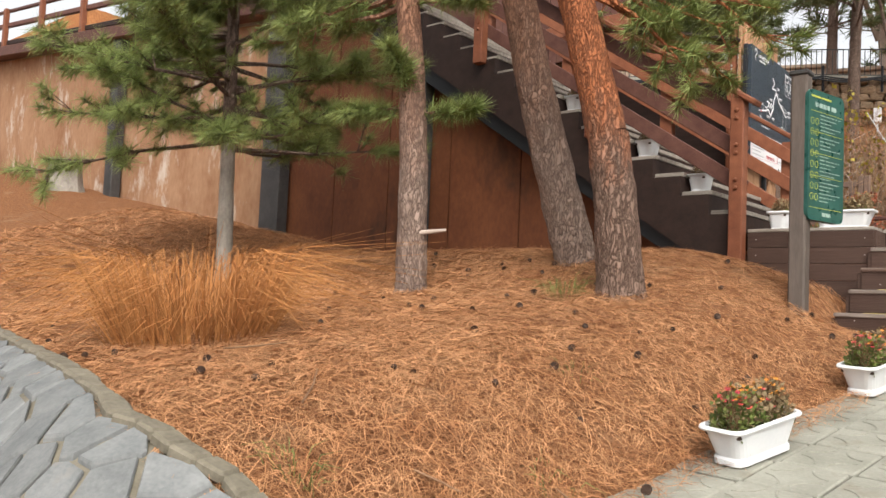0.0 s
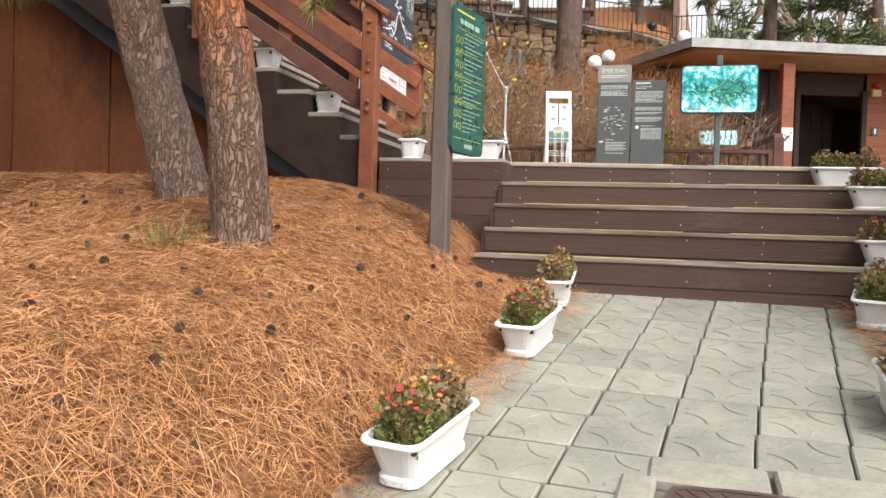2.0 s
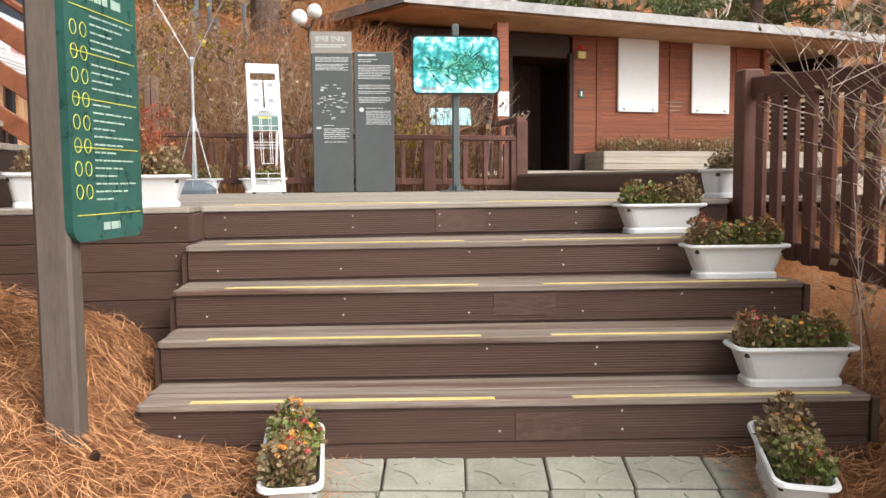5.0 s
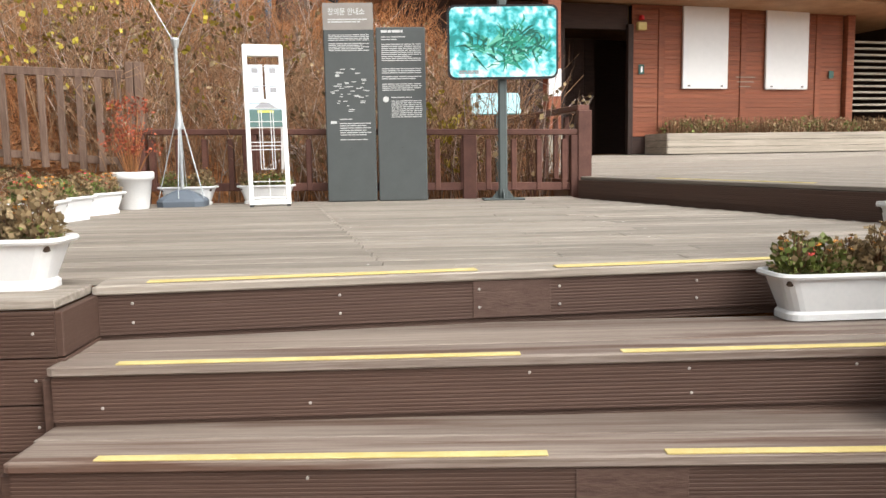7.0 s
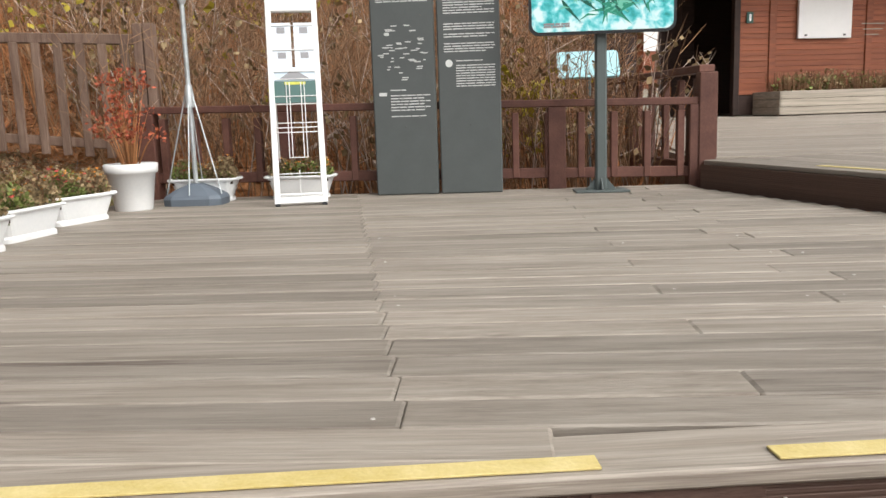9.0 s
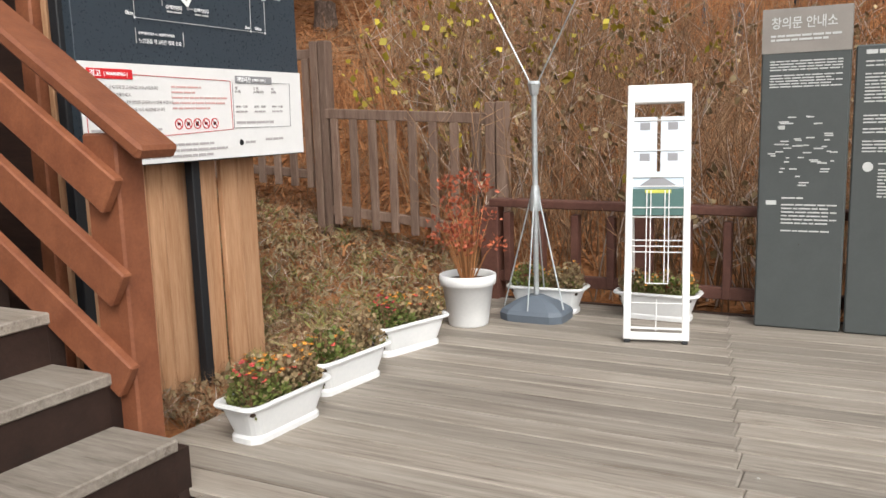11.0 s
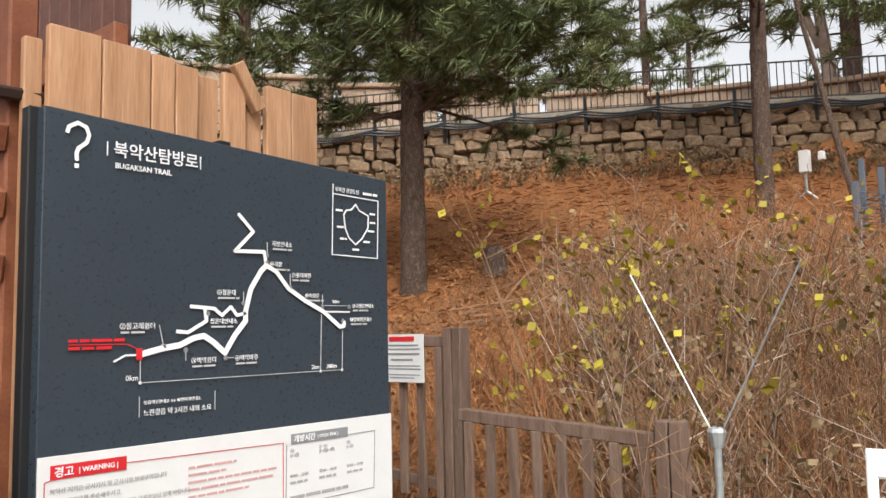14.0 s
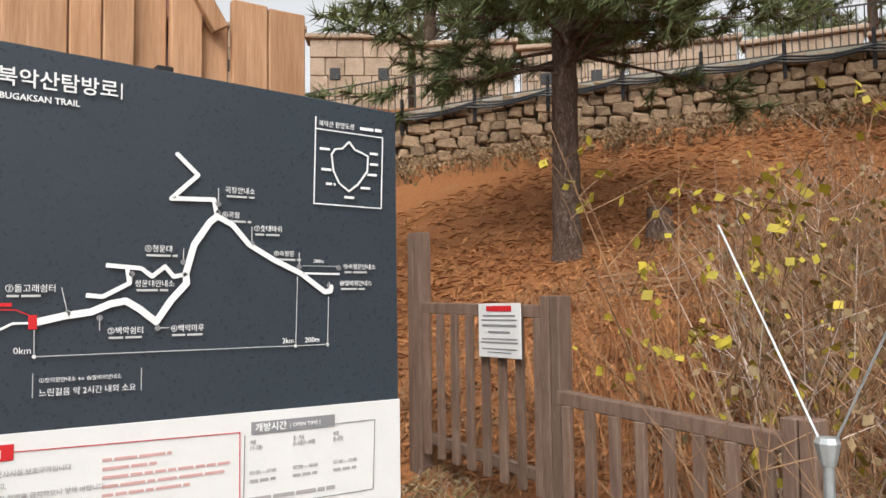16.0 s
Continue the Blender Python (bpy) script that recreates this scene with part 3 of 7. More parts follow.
def build_upper_platform():
    t = thing("upper_platform", "raised timber platform one step above the deck", "deck", pose(0, 0, 0), kind="structure")
    a, c = Vector((2.44, 12.72)), Vector((3.62, 9.17))
    d = (c - a)
    ang = math.degrees(math.atan2(d.y, d.x))
    L = d.length
    for j, (h, dz) in enumerate(((0.128, 0.03 + 0.064), (0.05, 0.16))):
        me = RISER if j == 0 else RISER_LOW
        piece("riser_board", me, t, pose(a.x - 0.0, a.y, 1.12 - dz, 0, 0, ang) @ Matrix.Diagonal((L, 1, 1, 1)))
    piece("anti_slip_strip", STRIP, t, pose(a.x + 0.35, a.y - 0.85, 1.122, 0, 0, ang) @ Matrix.Translation((0, 0.07, 0)) @ Matrix.Diagonal((1.5, 1, 1, 1)))
    # planks run along the edge's direction
    rng = random.Random(7)
    nrm = Vector((-d.y, d.x)).normalized()
    for i in range(26):
        o = a + nrm * (0.075 + 0.141 * i)
        s0 = -0.2 - i * 0.02 if i else 0.0
        piece("plank", PLANK, t, pose(o.x, o.y, 1.106 + rng.uniform(-0.001, 0.001), 0, 0, ang) @ Matrix.Diagonal((L + 0.4, 1, 1, 1)))
    b = Build()
    b.v = [(2.5, 12.75, 1.10), (6.4, 13.2, 1.10), (14, 20, 1.12), (14, 24, 1.25), (4.6, 22.8, 1.25), (2.6, 17.4, 1.12)]
    b.v += [(x, y, 0.6) for x, y, z in b.v]
    b.f = [(0, 1, 2, 3, 4, 5)] + [(i, i + 6, (i + 1) % 6 + 6, (i + 1) % 6) for i in range(6)]
    b.part("far_floor", M_DECK, t)
    for i in range(68):
        y = 13.0 + 0.141 * i
        left = 2.56 + 0.03 * (y - 12.75) if y < 17.4 else 2.68 + 0.36 * (y - 17.4)
        right = min(13.9, 6.3 + 1.1 * (y - 13.2))
        z = 1.098 + 0.13 * max(0.0, (y - 17.4) / 5.4)
        cut = left + (right - left) * rng.uniform(0.35, 0.65)
        for a, c in ((left, cut - 0.002), (cut + 0.002, right)):
            run(PLANK, t, "plank", a, c, y, z + 0.012 + rng.uniform(-0.001, 0.001))


def railing(t, a, b, top, h, posts, n, mat, post=0.09, bar=(0.045, 0.07), low=0.12):
    """A timber railing from a to b: posts, top rail, bottom rail and upright bars."""
    a, b = Vector(a), Vector(b)
    za, zb = (top, top) if not hasattr(top, "__len__") else top
    A, B = Vector((a.x, a.y, za)), Vector((b.x, b.y, zb))
    Build().beam(A - Vector((0, 0, 0.03)), B - Vector((0, 0, 0.03)), 0.11, 0.05, 0.006).part("top_rail", mat, t)
    dn = Vector((0, 0, h - low))
    Build().beam(A - dn, B - dn, 0.05, 0.07, 0.005).part("bottom_rail", mat, t)
    for i in range(posts):
        f = i / max(1, posts - 1)
        p = A.lerp(B, f)
        Build().box((p.x, p.y, p.z - h / 2 - 0.055), (post, post, h - 0.0), 0.006).part("post", mat, t)
    for i in range(n):
        p = A.lerp(B, (i + 0.5) / n)
        Build().box((p.x, p.y, p.z - h / 2 + 0.0), (bar[0], bar[1], h - low - 0.06), 0.004).part("baluster", mat, t)


def build_rails():
    t = thing("deck_railing", "low dark brown timber railing behind the deck", "railing")
    railing(t, (-1.3, 13.0), (2.47, 13.0), (1.585, 1.53), 0.62, 5, 17, M_RAILWOOD, 0.12)
    t = thing("ramp_railing", "dark brown timber railing beside the raised platform", "railing")
    railing(t, (2.53, 12.99), (1.9, 17.6), 1.74, 0.82, 4, 15, M_RAILWOOD, 0.12)
    t = thing("side_fence", "red-brown timber fence beside the broad steps", "fence")
    Build().box((2.98, 8.66, 1.06), (0.12, 0.12, 1.2), 0.01).part("post", M_RAILWOOD, t)
    Build().box((3.12, 5.9, 0.8), (0.12, 0.12, 1.3), 0.01).part("post", M_RAILWOOD, t)
    Build().beam((2.99, 8.62, 1.56), (3.12, 5.9, 1.38), 0.05, 0.11, 0.006).part("top_rail", M_RAILWOOD, t)
    Build().beam((2.99, 8.62, 0.72), (3.12, 5.9, 0.5), 0.05, 0.09, 0.006).part("bottom_rail", M_RAILWOOD, t)
    for i in range(17):
        f = (i + 0.7) / 17.5
        Build().box((2.97 + 0.13 * f, 8.6 - 2.7 * f, 1.09 - 0.19 * f), (0.03, 0.085, 0.86), 0.004).part("board", M_RAILWOOD, t)


def gate_panel(name, label, a, b, tops, bottoms, n, posts):
    t = thing(name, label, "fence", group="weathered fence panels")
    a, b = Vector(a), Vector(b)
    for p, top, bot in posts:
        for off in (-0.038, 0.04):
            Build().box((p[0] + off, p[1], (top + bot) / 2), (0.068, 0.1, top - bot), 0.006).part("post", M_GREYWOOD, t)
    Build().beam((a.x, a.y, tops[0] - 0.05), (b.x, b.y, tops[1] - 0.05), 0.07, 0.075, 0.006).part("top_rail", M_GREYWOOD, t)
    Build().beam((a.x, a.y, bottoms[0]), (b.x, b.y, bottoms[1]), 0.05, 0.07, 0.006).part("bottom_rail", M_GREYWOOD, t)
    for i in range(n):
        f = (i + 0.5) / n
        p = a.lerp(b, f)
        zt, zb = tops[0] + (tops[1] - tops[0]) * f - 0.085, bottoms[0] + (bottoms[1] - bottoms[0]) * f - 0.1
        Build().box((p.x, p.y - 0.035, (zt + zb) / 2), (0.06, 0.03, zt - zb), 0.004).part("slat", M_GREYWOOD, t)


def build_gates():
    gate_panel("timber_fence", "weathered low timber fence panel with flat slats", (-2.85, 13.44), (-1.5, 13.42), (2.2, 2.13), (1.42, 1.3), 8, (((-1.43, 13.4), 2.19, 0.9),))
    gate_panel("timber_fence", "weathered timber fence panel carrying a warning notice", (-4.25, 13.5), (-2.97, 13.5), (2.68, 2.65), (1.77, 1.68), 8, (((-2.9, 13.46), 2.69, 1.2), ((-4.31, 13.5), 3.145, 1.3)))
    t = thing("warning_notice", "white warning notice with red heading on the fence", "notice", pose(-3.325, 13.41, 2.495))
    Build().box((0, 0, 0), (0.39, 0.006, 0.315), 0.002).part("plate", M_WHITE, t)
    Build().box((0, -0.005, 0.127), (0.23, 0.003, 0.032), 0.001).part("heading", M_RED, t)
    for z, w, h in ((0.085, 0.3, 0.011), (0.06, 0.33, 0.01), (0.028, 0.32, 0.014), (-0.01, 0.2, 0.014), (-0.05, 0.33, 0.009), (-0.07, 0.34, 0.009), (-0.108, 0.32, 0.007), (-0.128, 0.22, 0.007)):
        Build().box((0, -0.0045, z), (w, 0.002, h), 0.0005).part("text_line", M_INKGREY, t)


# ---- the timber staircase and the steel-faced wall ----
def build_stairs():
    t = thing("timber_staircase", "red-brown timber staircase rising beside the deck", "staircase")
    y0, y1, rise, go, n = 8.10, 10.0, 0.18, 0.272, 17
    for k in range(n):
        x, z = -1.05 - go * k, DECK + rise * (k + 1)
        Build().box((x - 0.15, (y0 + y1) / 2, z - 0.02), (0.32, y1 - y0, 0.04), 0.005).part("tread", M_DECK, t)
        Build().box((x - 0.012, (y0 + y1) / 2, z - 0.115), (0.022, y1 - y0, 0.15), 0.003).part("riser", M_DARKWOOD, t)
    for y in (y0 - 0.02, y1 + 0.02):
        b = Build()
        pts = [(-0.98, DECK - 0.3)]
        for k in range(n):
            x, z = -1.05 - go * k, DECK + rise * (k + 1) - 0.042
            pts += [(x, z - rise if k else DECK), (x, z)]
        xe, ze = -1.05 - go * n, DECK + rise * n - 0.042
        pts += [(xe, ze), (xe, ze - 0.42)]
        pts += [(-1.3, DECK - 0.33)]
        m = len(pts)
        b.v = [(x, y - 0.03, z) for x, z in pts] + [(x, y + 0.03, z) for x, z in pts]
        b.f = [tuple(range(m)), tuple(range(2 * m - 1, m - 1, -1))] + [(i, i + m, (i + 1) % m + m, (i + 1) % m) for i in range(m)]
        bm = bmesh.new()
        bm.from_mesh(b.mesh("stringer", M_DARKWOOD))
        bmesh.ops.recalc_face_normals(bm, faces=bm.faces)
        me = bpy.data.meshes.new("stringer")
        bm.to_mesh(me)
        bm.free()
        me.materials.append(M_DARKWOOD)
        s = new("stringer", me)
        s.parent = t
    Build().beam((-1.25, y0 + 0.05, 0.52), (-5.8, y0 + 0.05, 3.51), 0.08, 0.16, 0.006).part("lower_beam", M_BLACK, t)
    Build().beam((-0.96, 8.2, 0.6), (-1.5, 8.2, 0.6), 0.3, 0.1, 0.006).part("foot_block", M_DARKWOOD, t)
    sl = rise / go
    for y, out in ((y0 - 0.09, -1), (y1 + 0.09, 1)):
        xs = [-1.05, -2.5, -3.95, -5.4] if out < 0 else [-1.32, -2.74, -4.15, -5.5]
        for i, x in enumerate(xs):
            top = DECK + 1.13 + (xs[0] - x) * sl
            bot = 0.45 if i == 0 and out < 0 else (DECK if i == 0 else top - 1.16)
            Build().box((x, y, (top + bot) / 2), (0.12 if out < 0 else 0.15, 0.11, top - bot), 0.008).part("newel_post", M_STAIRWOOD, t)
        xa, xb = xs[0] + (0.16 if out < 0 else 0.2), -5.8
        for j, dz in enumerate((0.98, 0.68, 0.38)):
            za = DECK + dz + (xs[0] - xa) * sl
            zb = za + (xa - xb) * sl
            yy = y - 0.075 * out if out > 0 else y + 0.075
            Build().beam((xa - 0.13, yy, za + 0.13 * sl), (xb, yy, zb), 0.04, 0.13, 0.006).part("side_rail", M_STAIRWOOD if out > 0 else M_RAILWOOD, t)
        za = DECK + (1.14 if out < 0 else 1.17) + (xs[0] - xa) * sl
        Build().beam((xa, y, za + 0.025), (xb, y, za + 0.025 + (xa - xb) * sl), 0.16, 0.05, 0.012).part("handrail", M_STAIRWOOD, t)
        for x in xs:
            for dz in (0.98, 0.68, 0.38):
                for q in (-0.035, 0.035):
                    z = DECK + dz + (xs[0] - x) * sl + q
                    bl = Build().lathe([(0.0, 0.018), (0.012, 0.016), (0.018, 0.006), (0.02, 0.0)], 10)
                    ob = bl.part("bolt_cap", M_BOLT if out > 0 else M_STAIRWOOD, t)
                    ob.matrix_basis = pose(x, y + 0.057 * (out if out < 0 else -1), z, 90)


def wall_top(x):
    return 0.42 + (-1.25 - x) * 0.66 if x > -6.2 else 3.92 + 0.1 * (-5 - x)


def build_steel_wall():
    t = thing("wall_retaining", "rust-brown weathering steel panels under the staircase", "wall", kind="structure")
    x = -1.55
    while x > -7.6:
        w = 1.02
        b = Build()
        z0 = 0.2
        za, zb = max(0.55, wall_top(x)), wall_top(x - w + 0.02)
        b.v = [(x, 8.34, z0), (x - w + 0.02, 8.34, z0), (x - w + 0.02, 8.34, zb), (x, 8.34, za)]
        b.v += [(p[0], 8.4, p[2]) for p in b.v]
        b.f = [(3, 2, 1, 0), (4, 5, 6, 7)] + [(i, (i + 1) % 4, (i + 1) % 4 + 4, i + 4) for i in range(4)]
        b.part("steel_panel", M_RUST, t)
        x -= w
    t2 = thing("wall_mortar", "orange-brown mortar-faced retaining wall with pale patches", "wall", kind="structure")
    b = Build()
    n = 40
    xs = [-7.7 - i * 0.7 for i in range(n + 1)]
    for x in xs:
        top = wall_top(x)
        for j in range(8):
            z = 0.3 + (top - 0.3) * j / 7
            b.v.append((x, 8.34 + 0.05 * noise.noise((x * 0.8, z, 2)), z))
    b.f = [(i * 8 + j, i * 8 + j + 1, (i + 1) * 8 + j + 1, (i + 1) * 8 + j) for i in range(n) for j in range(7)]
    b.part("mortar_face", M_PLASTER, t2, "", True)
    Build().beam((-7.6, 8.6, wall_top(-7.6) - 1.9), (-35.6, 8.6, wall_top(-35.6) - 1.9), 0.3, 3.6, 0.01).part("wall_core", M_CONC, t2)
    t3 = thing("terrace_frame", "dark steel columns and timber beam edging the upper walkway", "walkway")
    for x, w in ((-4.95, 0.2), (-7.75, 0.42), (-12.5, 0.28)):
        Build().box((x, 8.2, wall_top(x) / 2 + 0.2), (w, 0.18, wall_top(x)), 0.01).part("column", M_STEEL, t3)
    for dz, h, m in ((0.1, 0.22, M_RAILWOOD), (0.32, 0.1, M_DARKWOOD), (0.72, 0.1, M_RAILWOOD), (1.05, 0.06, M_RAILWOOD)):
        Build().beam((-6.0, 8.16, wall_top(-6.21) + dz), (-30, 8.16, wall_top(-30) + dz), 0.08 if dz > 0.3 else 0.3, h, 0.01).part("beam", m, t3)
    for i in range(13):
        x = -6.3 - 1.9 * i
        Build().box((x, 8.1, wall_top(x) + 0.55), (0.12, 0.1, 1.1), 0.01).part("post", M_STAIRWOOD, t3)
    Build().beam((-6.0, 9.2, wall_top(-6.21)), (-30, 9.2, wall_top(-30)), 1.7, 0.1, 0.01).part("walkway_floor", M_DECK, t3)


# ---- trail map board with its tan plank screen ----
def build_map_board():
    t = thing("plank_screen", "tan upright timber planks with uneven tops behind the map", "fence")
    rng = random.Random(5)
    y = 10.43
    for w, top in ((0.06, 3.585), (0.17, 3.632), (0.17, 3.625), (0.09, 3.62), (0.09, 3.605), (0.1, 3.595), (0.1, 3.62), (0.09, 3.53), (0.12, 3.61), (0.13, 3.605)):
        Build().box((-2.0 - (0.03 if top < 3.6 else 0), y + w / 2, (top + 0.85) / 2), (0.03, w - 0.004, top - 0.85), 0.004).part("plank", M_TANWOOD, t)
        y += w
    for yy in (10.44, 11.08):
        Build().box((-1.955, yy, 2.1), (0.05, 0.05, 2.5), 0.004).part("steel_post", M_BLACK, t)
    Build().beam((-1.98, 11.16, 3.66), (-1.98, 11.26, 3.5), 0.05, 0.04, 0.004, (1, 0, 0)).part("brace", M_TANWOOD, t)
    return t


def build_slat_house():
    t = thing("slatted_house", "dark brown house with upright timber cladding", "house")
    b = Build()
    for i in range(30):
        b2 = Build().box((-4.42 - 0.16 * i, 12.0, 5.7), (0.15, 0.04, 3.2), 0.006)
        b2.part("cladding_board", M_RAILWOOD, t)
    Build().box((-7.4, 12.2, 5.7), (4.0, 0.3, 3.2), 0.02).part("wall", M_DARKWOOD, t)
    Build().box((-7.0, 12.15, 7.4), (5.0, 0.7, 0.2), 0.02).part("roof", M_ROOF, t)
    Build().beam((-4.3, 11.93, 4.55), (-9.2, 11.93, 4.55), 0.1, 0.2, 0.01).part("sill_beam", M_STAIRWOOD, t)
    t = thing("upper_railing", "red-brown timber railing with bolted boards beside the map", "railing")
    Build().box((-2.12, 10.455, 2.3), (0.09, 0.09, 2.9), 0.008).part("post", M_STAIRWOOD, t)
    Build().box((-4.4, 10.6, 2.9), (0.12, 0.12, 3.4), 0.008).part("post", M_STAIRWOOD, t)
    for z in (3.27, 3.07, 2.88):
        Build().beam((-2.06, 10.395, z), (-4.45, 10.55, z + 0.72), 0.03, 0.085, 0.005).part("rail_board", M_STAIRWOOD, t)
        for q in (-0.02, 0.02):
            ob = Build().lathe([(0.0, 0.012), (0.01, 0.01), (0.013, 0.0)], 10).part("bolt", M_BOLT, t)
            ob.matrix_basis = pose(-2.1, 10.38, z + 0.012 + q, 90)
    Build().beam((-2.02, 10.43, 3.4), (-4.45, 10.58, 4.1), 0.14, 0.04, 0.008).part("handrail", M_DARKWOOD, t)
    Build().box((-3.6, 10.9, 2.0), (2.6, 0.05, 2.4), 0.01).part("dark_boarding", M_SIDINGDARK, t)


# ---- building ----
def build_house():
    base = pose(6.85, 23.26, 1.27, 0, 0, math.degrees(math.atan2(0.243, 0.970)))
    t = thing("rest_house", "low red cedar building with a flat overhanging roof", "house", base)
    H = 3.06
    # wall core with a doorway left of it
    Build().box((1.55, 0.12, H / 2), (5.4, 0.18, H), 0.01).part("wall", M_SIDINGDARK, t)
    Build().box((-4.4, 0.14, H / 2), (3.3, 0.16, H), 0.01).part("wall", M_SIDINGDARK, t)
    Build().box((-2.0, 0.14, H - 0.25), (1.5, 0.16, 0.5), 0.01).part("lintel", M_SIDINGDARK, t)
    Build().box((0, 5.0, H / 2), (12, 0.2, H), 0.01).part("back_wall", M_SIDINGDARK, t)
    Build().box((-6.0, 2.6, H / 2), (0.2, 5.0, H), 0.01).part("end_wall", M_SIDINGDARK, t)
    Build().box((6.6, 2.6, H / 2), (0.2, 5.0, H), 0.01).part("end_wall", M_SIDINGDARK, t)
    Build().box((0.3, 2.6, -0.06), (12.8, 5.2, 0.1), 0.01).part("floor", M_CONC, t)
    board = Build().box((0.5, 0, 0), (1, 0.024, 0.098), 0.006).mesh("siding_board", M_SIDING)
    for j in range(27):
        z = 0.42 + 0.1 * j
        piece("siding_board", board, t, Matrix.Translation((-1.18, 0.018, z)) @ Matrix.Diagonal((5.3, 1, 1, 1)))
    for i in range(5):
        Build().box((-3.4 - 0.55 * i, 0.05, H / 2), (0.06, 0.05, H), 0.006).part("batten", M_DARKWOOD, t)
    Build().box((-1.24, 0.0, 1.33), (0.12, 0.12, 2.66), 0.008).part("door_post", M_DARKWOOD, t)
    Build().box((-2.78, 0.0, 1.33), (0.12, 0.12, 2.66), 0.008).part("door_post", M_DARKWOOD, t)
    Build().box((-3.5, -1.15, 1.5), (0.26, 0.26, 3.0), 0.012).part("porch_pillar", M_SIDING, t)
    Build().box((-3.5, -1.29, 1.35), (0.25, 0.012, 0.5), 0.003).part("notice_plate", M_WHITEPAINT, t)
    Build().box((-3.5, -1.15, 0.25), (0.3, 0.3, 0.5), 0.012).part("pillar_base", M_CONC, t)
    for x in (0.53, 2.59):
        s = Build().box((x, -0.045, 2.21), (1.1, 0.06, 1.7), 0.008).part("shutter", M_WHITEPAINT, t)
        for q in (-0.4, 0.4):
            Build().box((x + q, -0.08, 1.42), (0.05, 0.02, 0.03), 0.003).part("latch", M_STEEL, s)
    for x in (1.5, 3.45, -0.5):
        Build().box((x, -0.005, 1.75), (0.14, 0.03, 2.5), 0.005).part("cover_board", M_SIDING, t)
    Build().box((4.25, 0.0, 1.5), (0.2, 0.22, 3.0), 0.01).part("corner_post", M_SIDING, t)
    for j in range(12):
        Build().box((5.4, 0.05, 0.9 + 0.14 * j), (2.1, 0.04, 0.05), 0.005).part("louvre", M_GREYPLANK, t)
    # roof, slightly falling to its far end
    b = Build()
    pts = [(-5.7, -1.55), (7.4, -1.55), (7.4, 5.6), (-8.4, 5.6)]
    zs = [3.42, 3.2, 3.2, 3.42]
    b.v = [(x, y, z) for (x, y), z in zip(pts, zs)] + [(x, y, z - 0.2) for (x, y), z in zip(pts, zs)]
    b.f = [(0, 1, 2, 3)] + [(i, i + 4, (i + 1) % 4 + 4, (i + 1) % 4) for i in range(4)]
    b.part("roof", M_ROOF, t)
    b = Build()
    b.v = [(x + (0.15 if x < 0 else -0.15), y + (0.15 if y < 0 else -0.15), z - 0.16) for (x, y), z in zip(pts, zs)] + [(x + (0.15 if x < 0 else -0.15), y + (0.15 if y < 0 else -0.15), z - 0.24) for (x, y), z in zip(pts, zs)]
    b.f = [(0, 1, 2, 3), (7, 6, 5, 4)] + [(i, i + 4, (i + 1) % 4 + 4, (i + 1) % 4) for i in range(4)]
    b.part("soffit", M_SOFFIT, t)
    Build().box((-1.0, -0.06, 2.62), (0.2, 0.1, 0.16), 0.01).part("alarm_box", M_STRIPYEL, t)
    Build().lathe([(0.0, 0.1), (0.05, 0.08), (0.06, 0.0)], 10, (-1.0, -0.06, 2.75)).part("siren", M_RED, t)
    Build().box((-0.98, -0.03, 1.75), (0.13, 0.02, 0.2), 0.004).part("toilet_sign", M_GREEN, t)
    Build().box((-0.98, -0.045, 1.75), (0.04, 0.006, 0.12), 0.002).part("pictogram", M_INKWHITE, t)
    Build().box((3.8, -0.03, 1.7), (0.13, 0.02, 0.16), 0.004).part("toilet_sign", M_GREEN, t)
    # boards behind the doorway; their dark colour stands in for the interior's shade
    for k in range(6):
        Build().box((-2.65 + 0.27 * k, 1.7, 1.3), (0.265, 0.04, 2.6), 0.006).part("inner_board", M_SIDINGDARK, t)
    for x, z, w in ((1.32, 1.62, 0.5), (1.36, 1.52, 0.42), (1.4, 1.42, 0.3)):
        Build().box((x + w / 2, -0.022, z), (w, 0.003, 0.02), 0.001).part("chalk_mark", M_CONC, t)
    # raised plant bed
    t2 = thing("plant_bed", "bleached plank plant bed with brown shrubs before the building", "planter", base)
    pl = Build().box((0.5, 0, 0), (1, 0.03, 0.135), 0.006).mesh("bed_plank", M_GREYPLANK)
    for j in range(3):
        piece("bed_plank", pl, t2, Matrix.Translation((-0.85, -0.85, 0.06 + 0.14 * j)) @ Matrix.Diagonal((6.2, 1, 1, 1)))
        ob = piece("bed_plank", pl, t2, Matrix.Translation((-0.85, -0.85, 0.06 + 0.14 * j)) @ Matrix.Rotation(radians(90), 4, "Z") @ Matrix.Diagonal((0.85, 1, 1, 1)))
    Build().box((2.25, -0.42, 0.2), (6.1, 0.8, 0.36), 0.02).part("soil", M_SOIL, t2)
    rng = random.Random(11)
    b = Build()
    for i in range(900):
        x, y = rng.uniform(-0.7, 5.2), rng.uniform(-0.8, -0.1)
        h = rng.uniform(0.15, 0.42)
        b.strand([(x, y, 0.35), (x + rng.uniform(-0.06, 0.06), y + rng.uniform(-0.06, 0.06), 0.35 + h)], [0.012, 0.004])
    b.part("shrubs", M_TWIG, t2, "brown clipped shrubs")
    lf, lg = Build(), Build()
    for i in range(60):
        c = (-0.6 + 5.8 * (i + rng.random()) / 60, rng.uniform(-0.7, -0.2), 0.4)
        leafy(lg if rng.random() < 0.3 else lf, rng, c, (0.16, 0.16, rng.uniform(0.22, 0.4)), 60, 0.05)
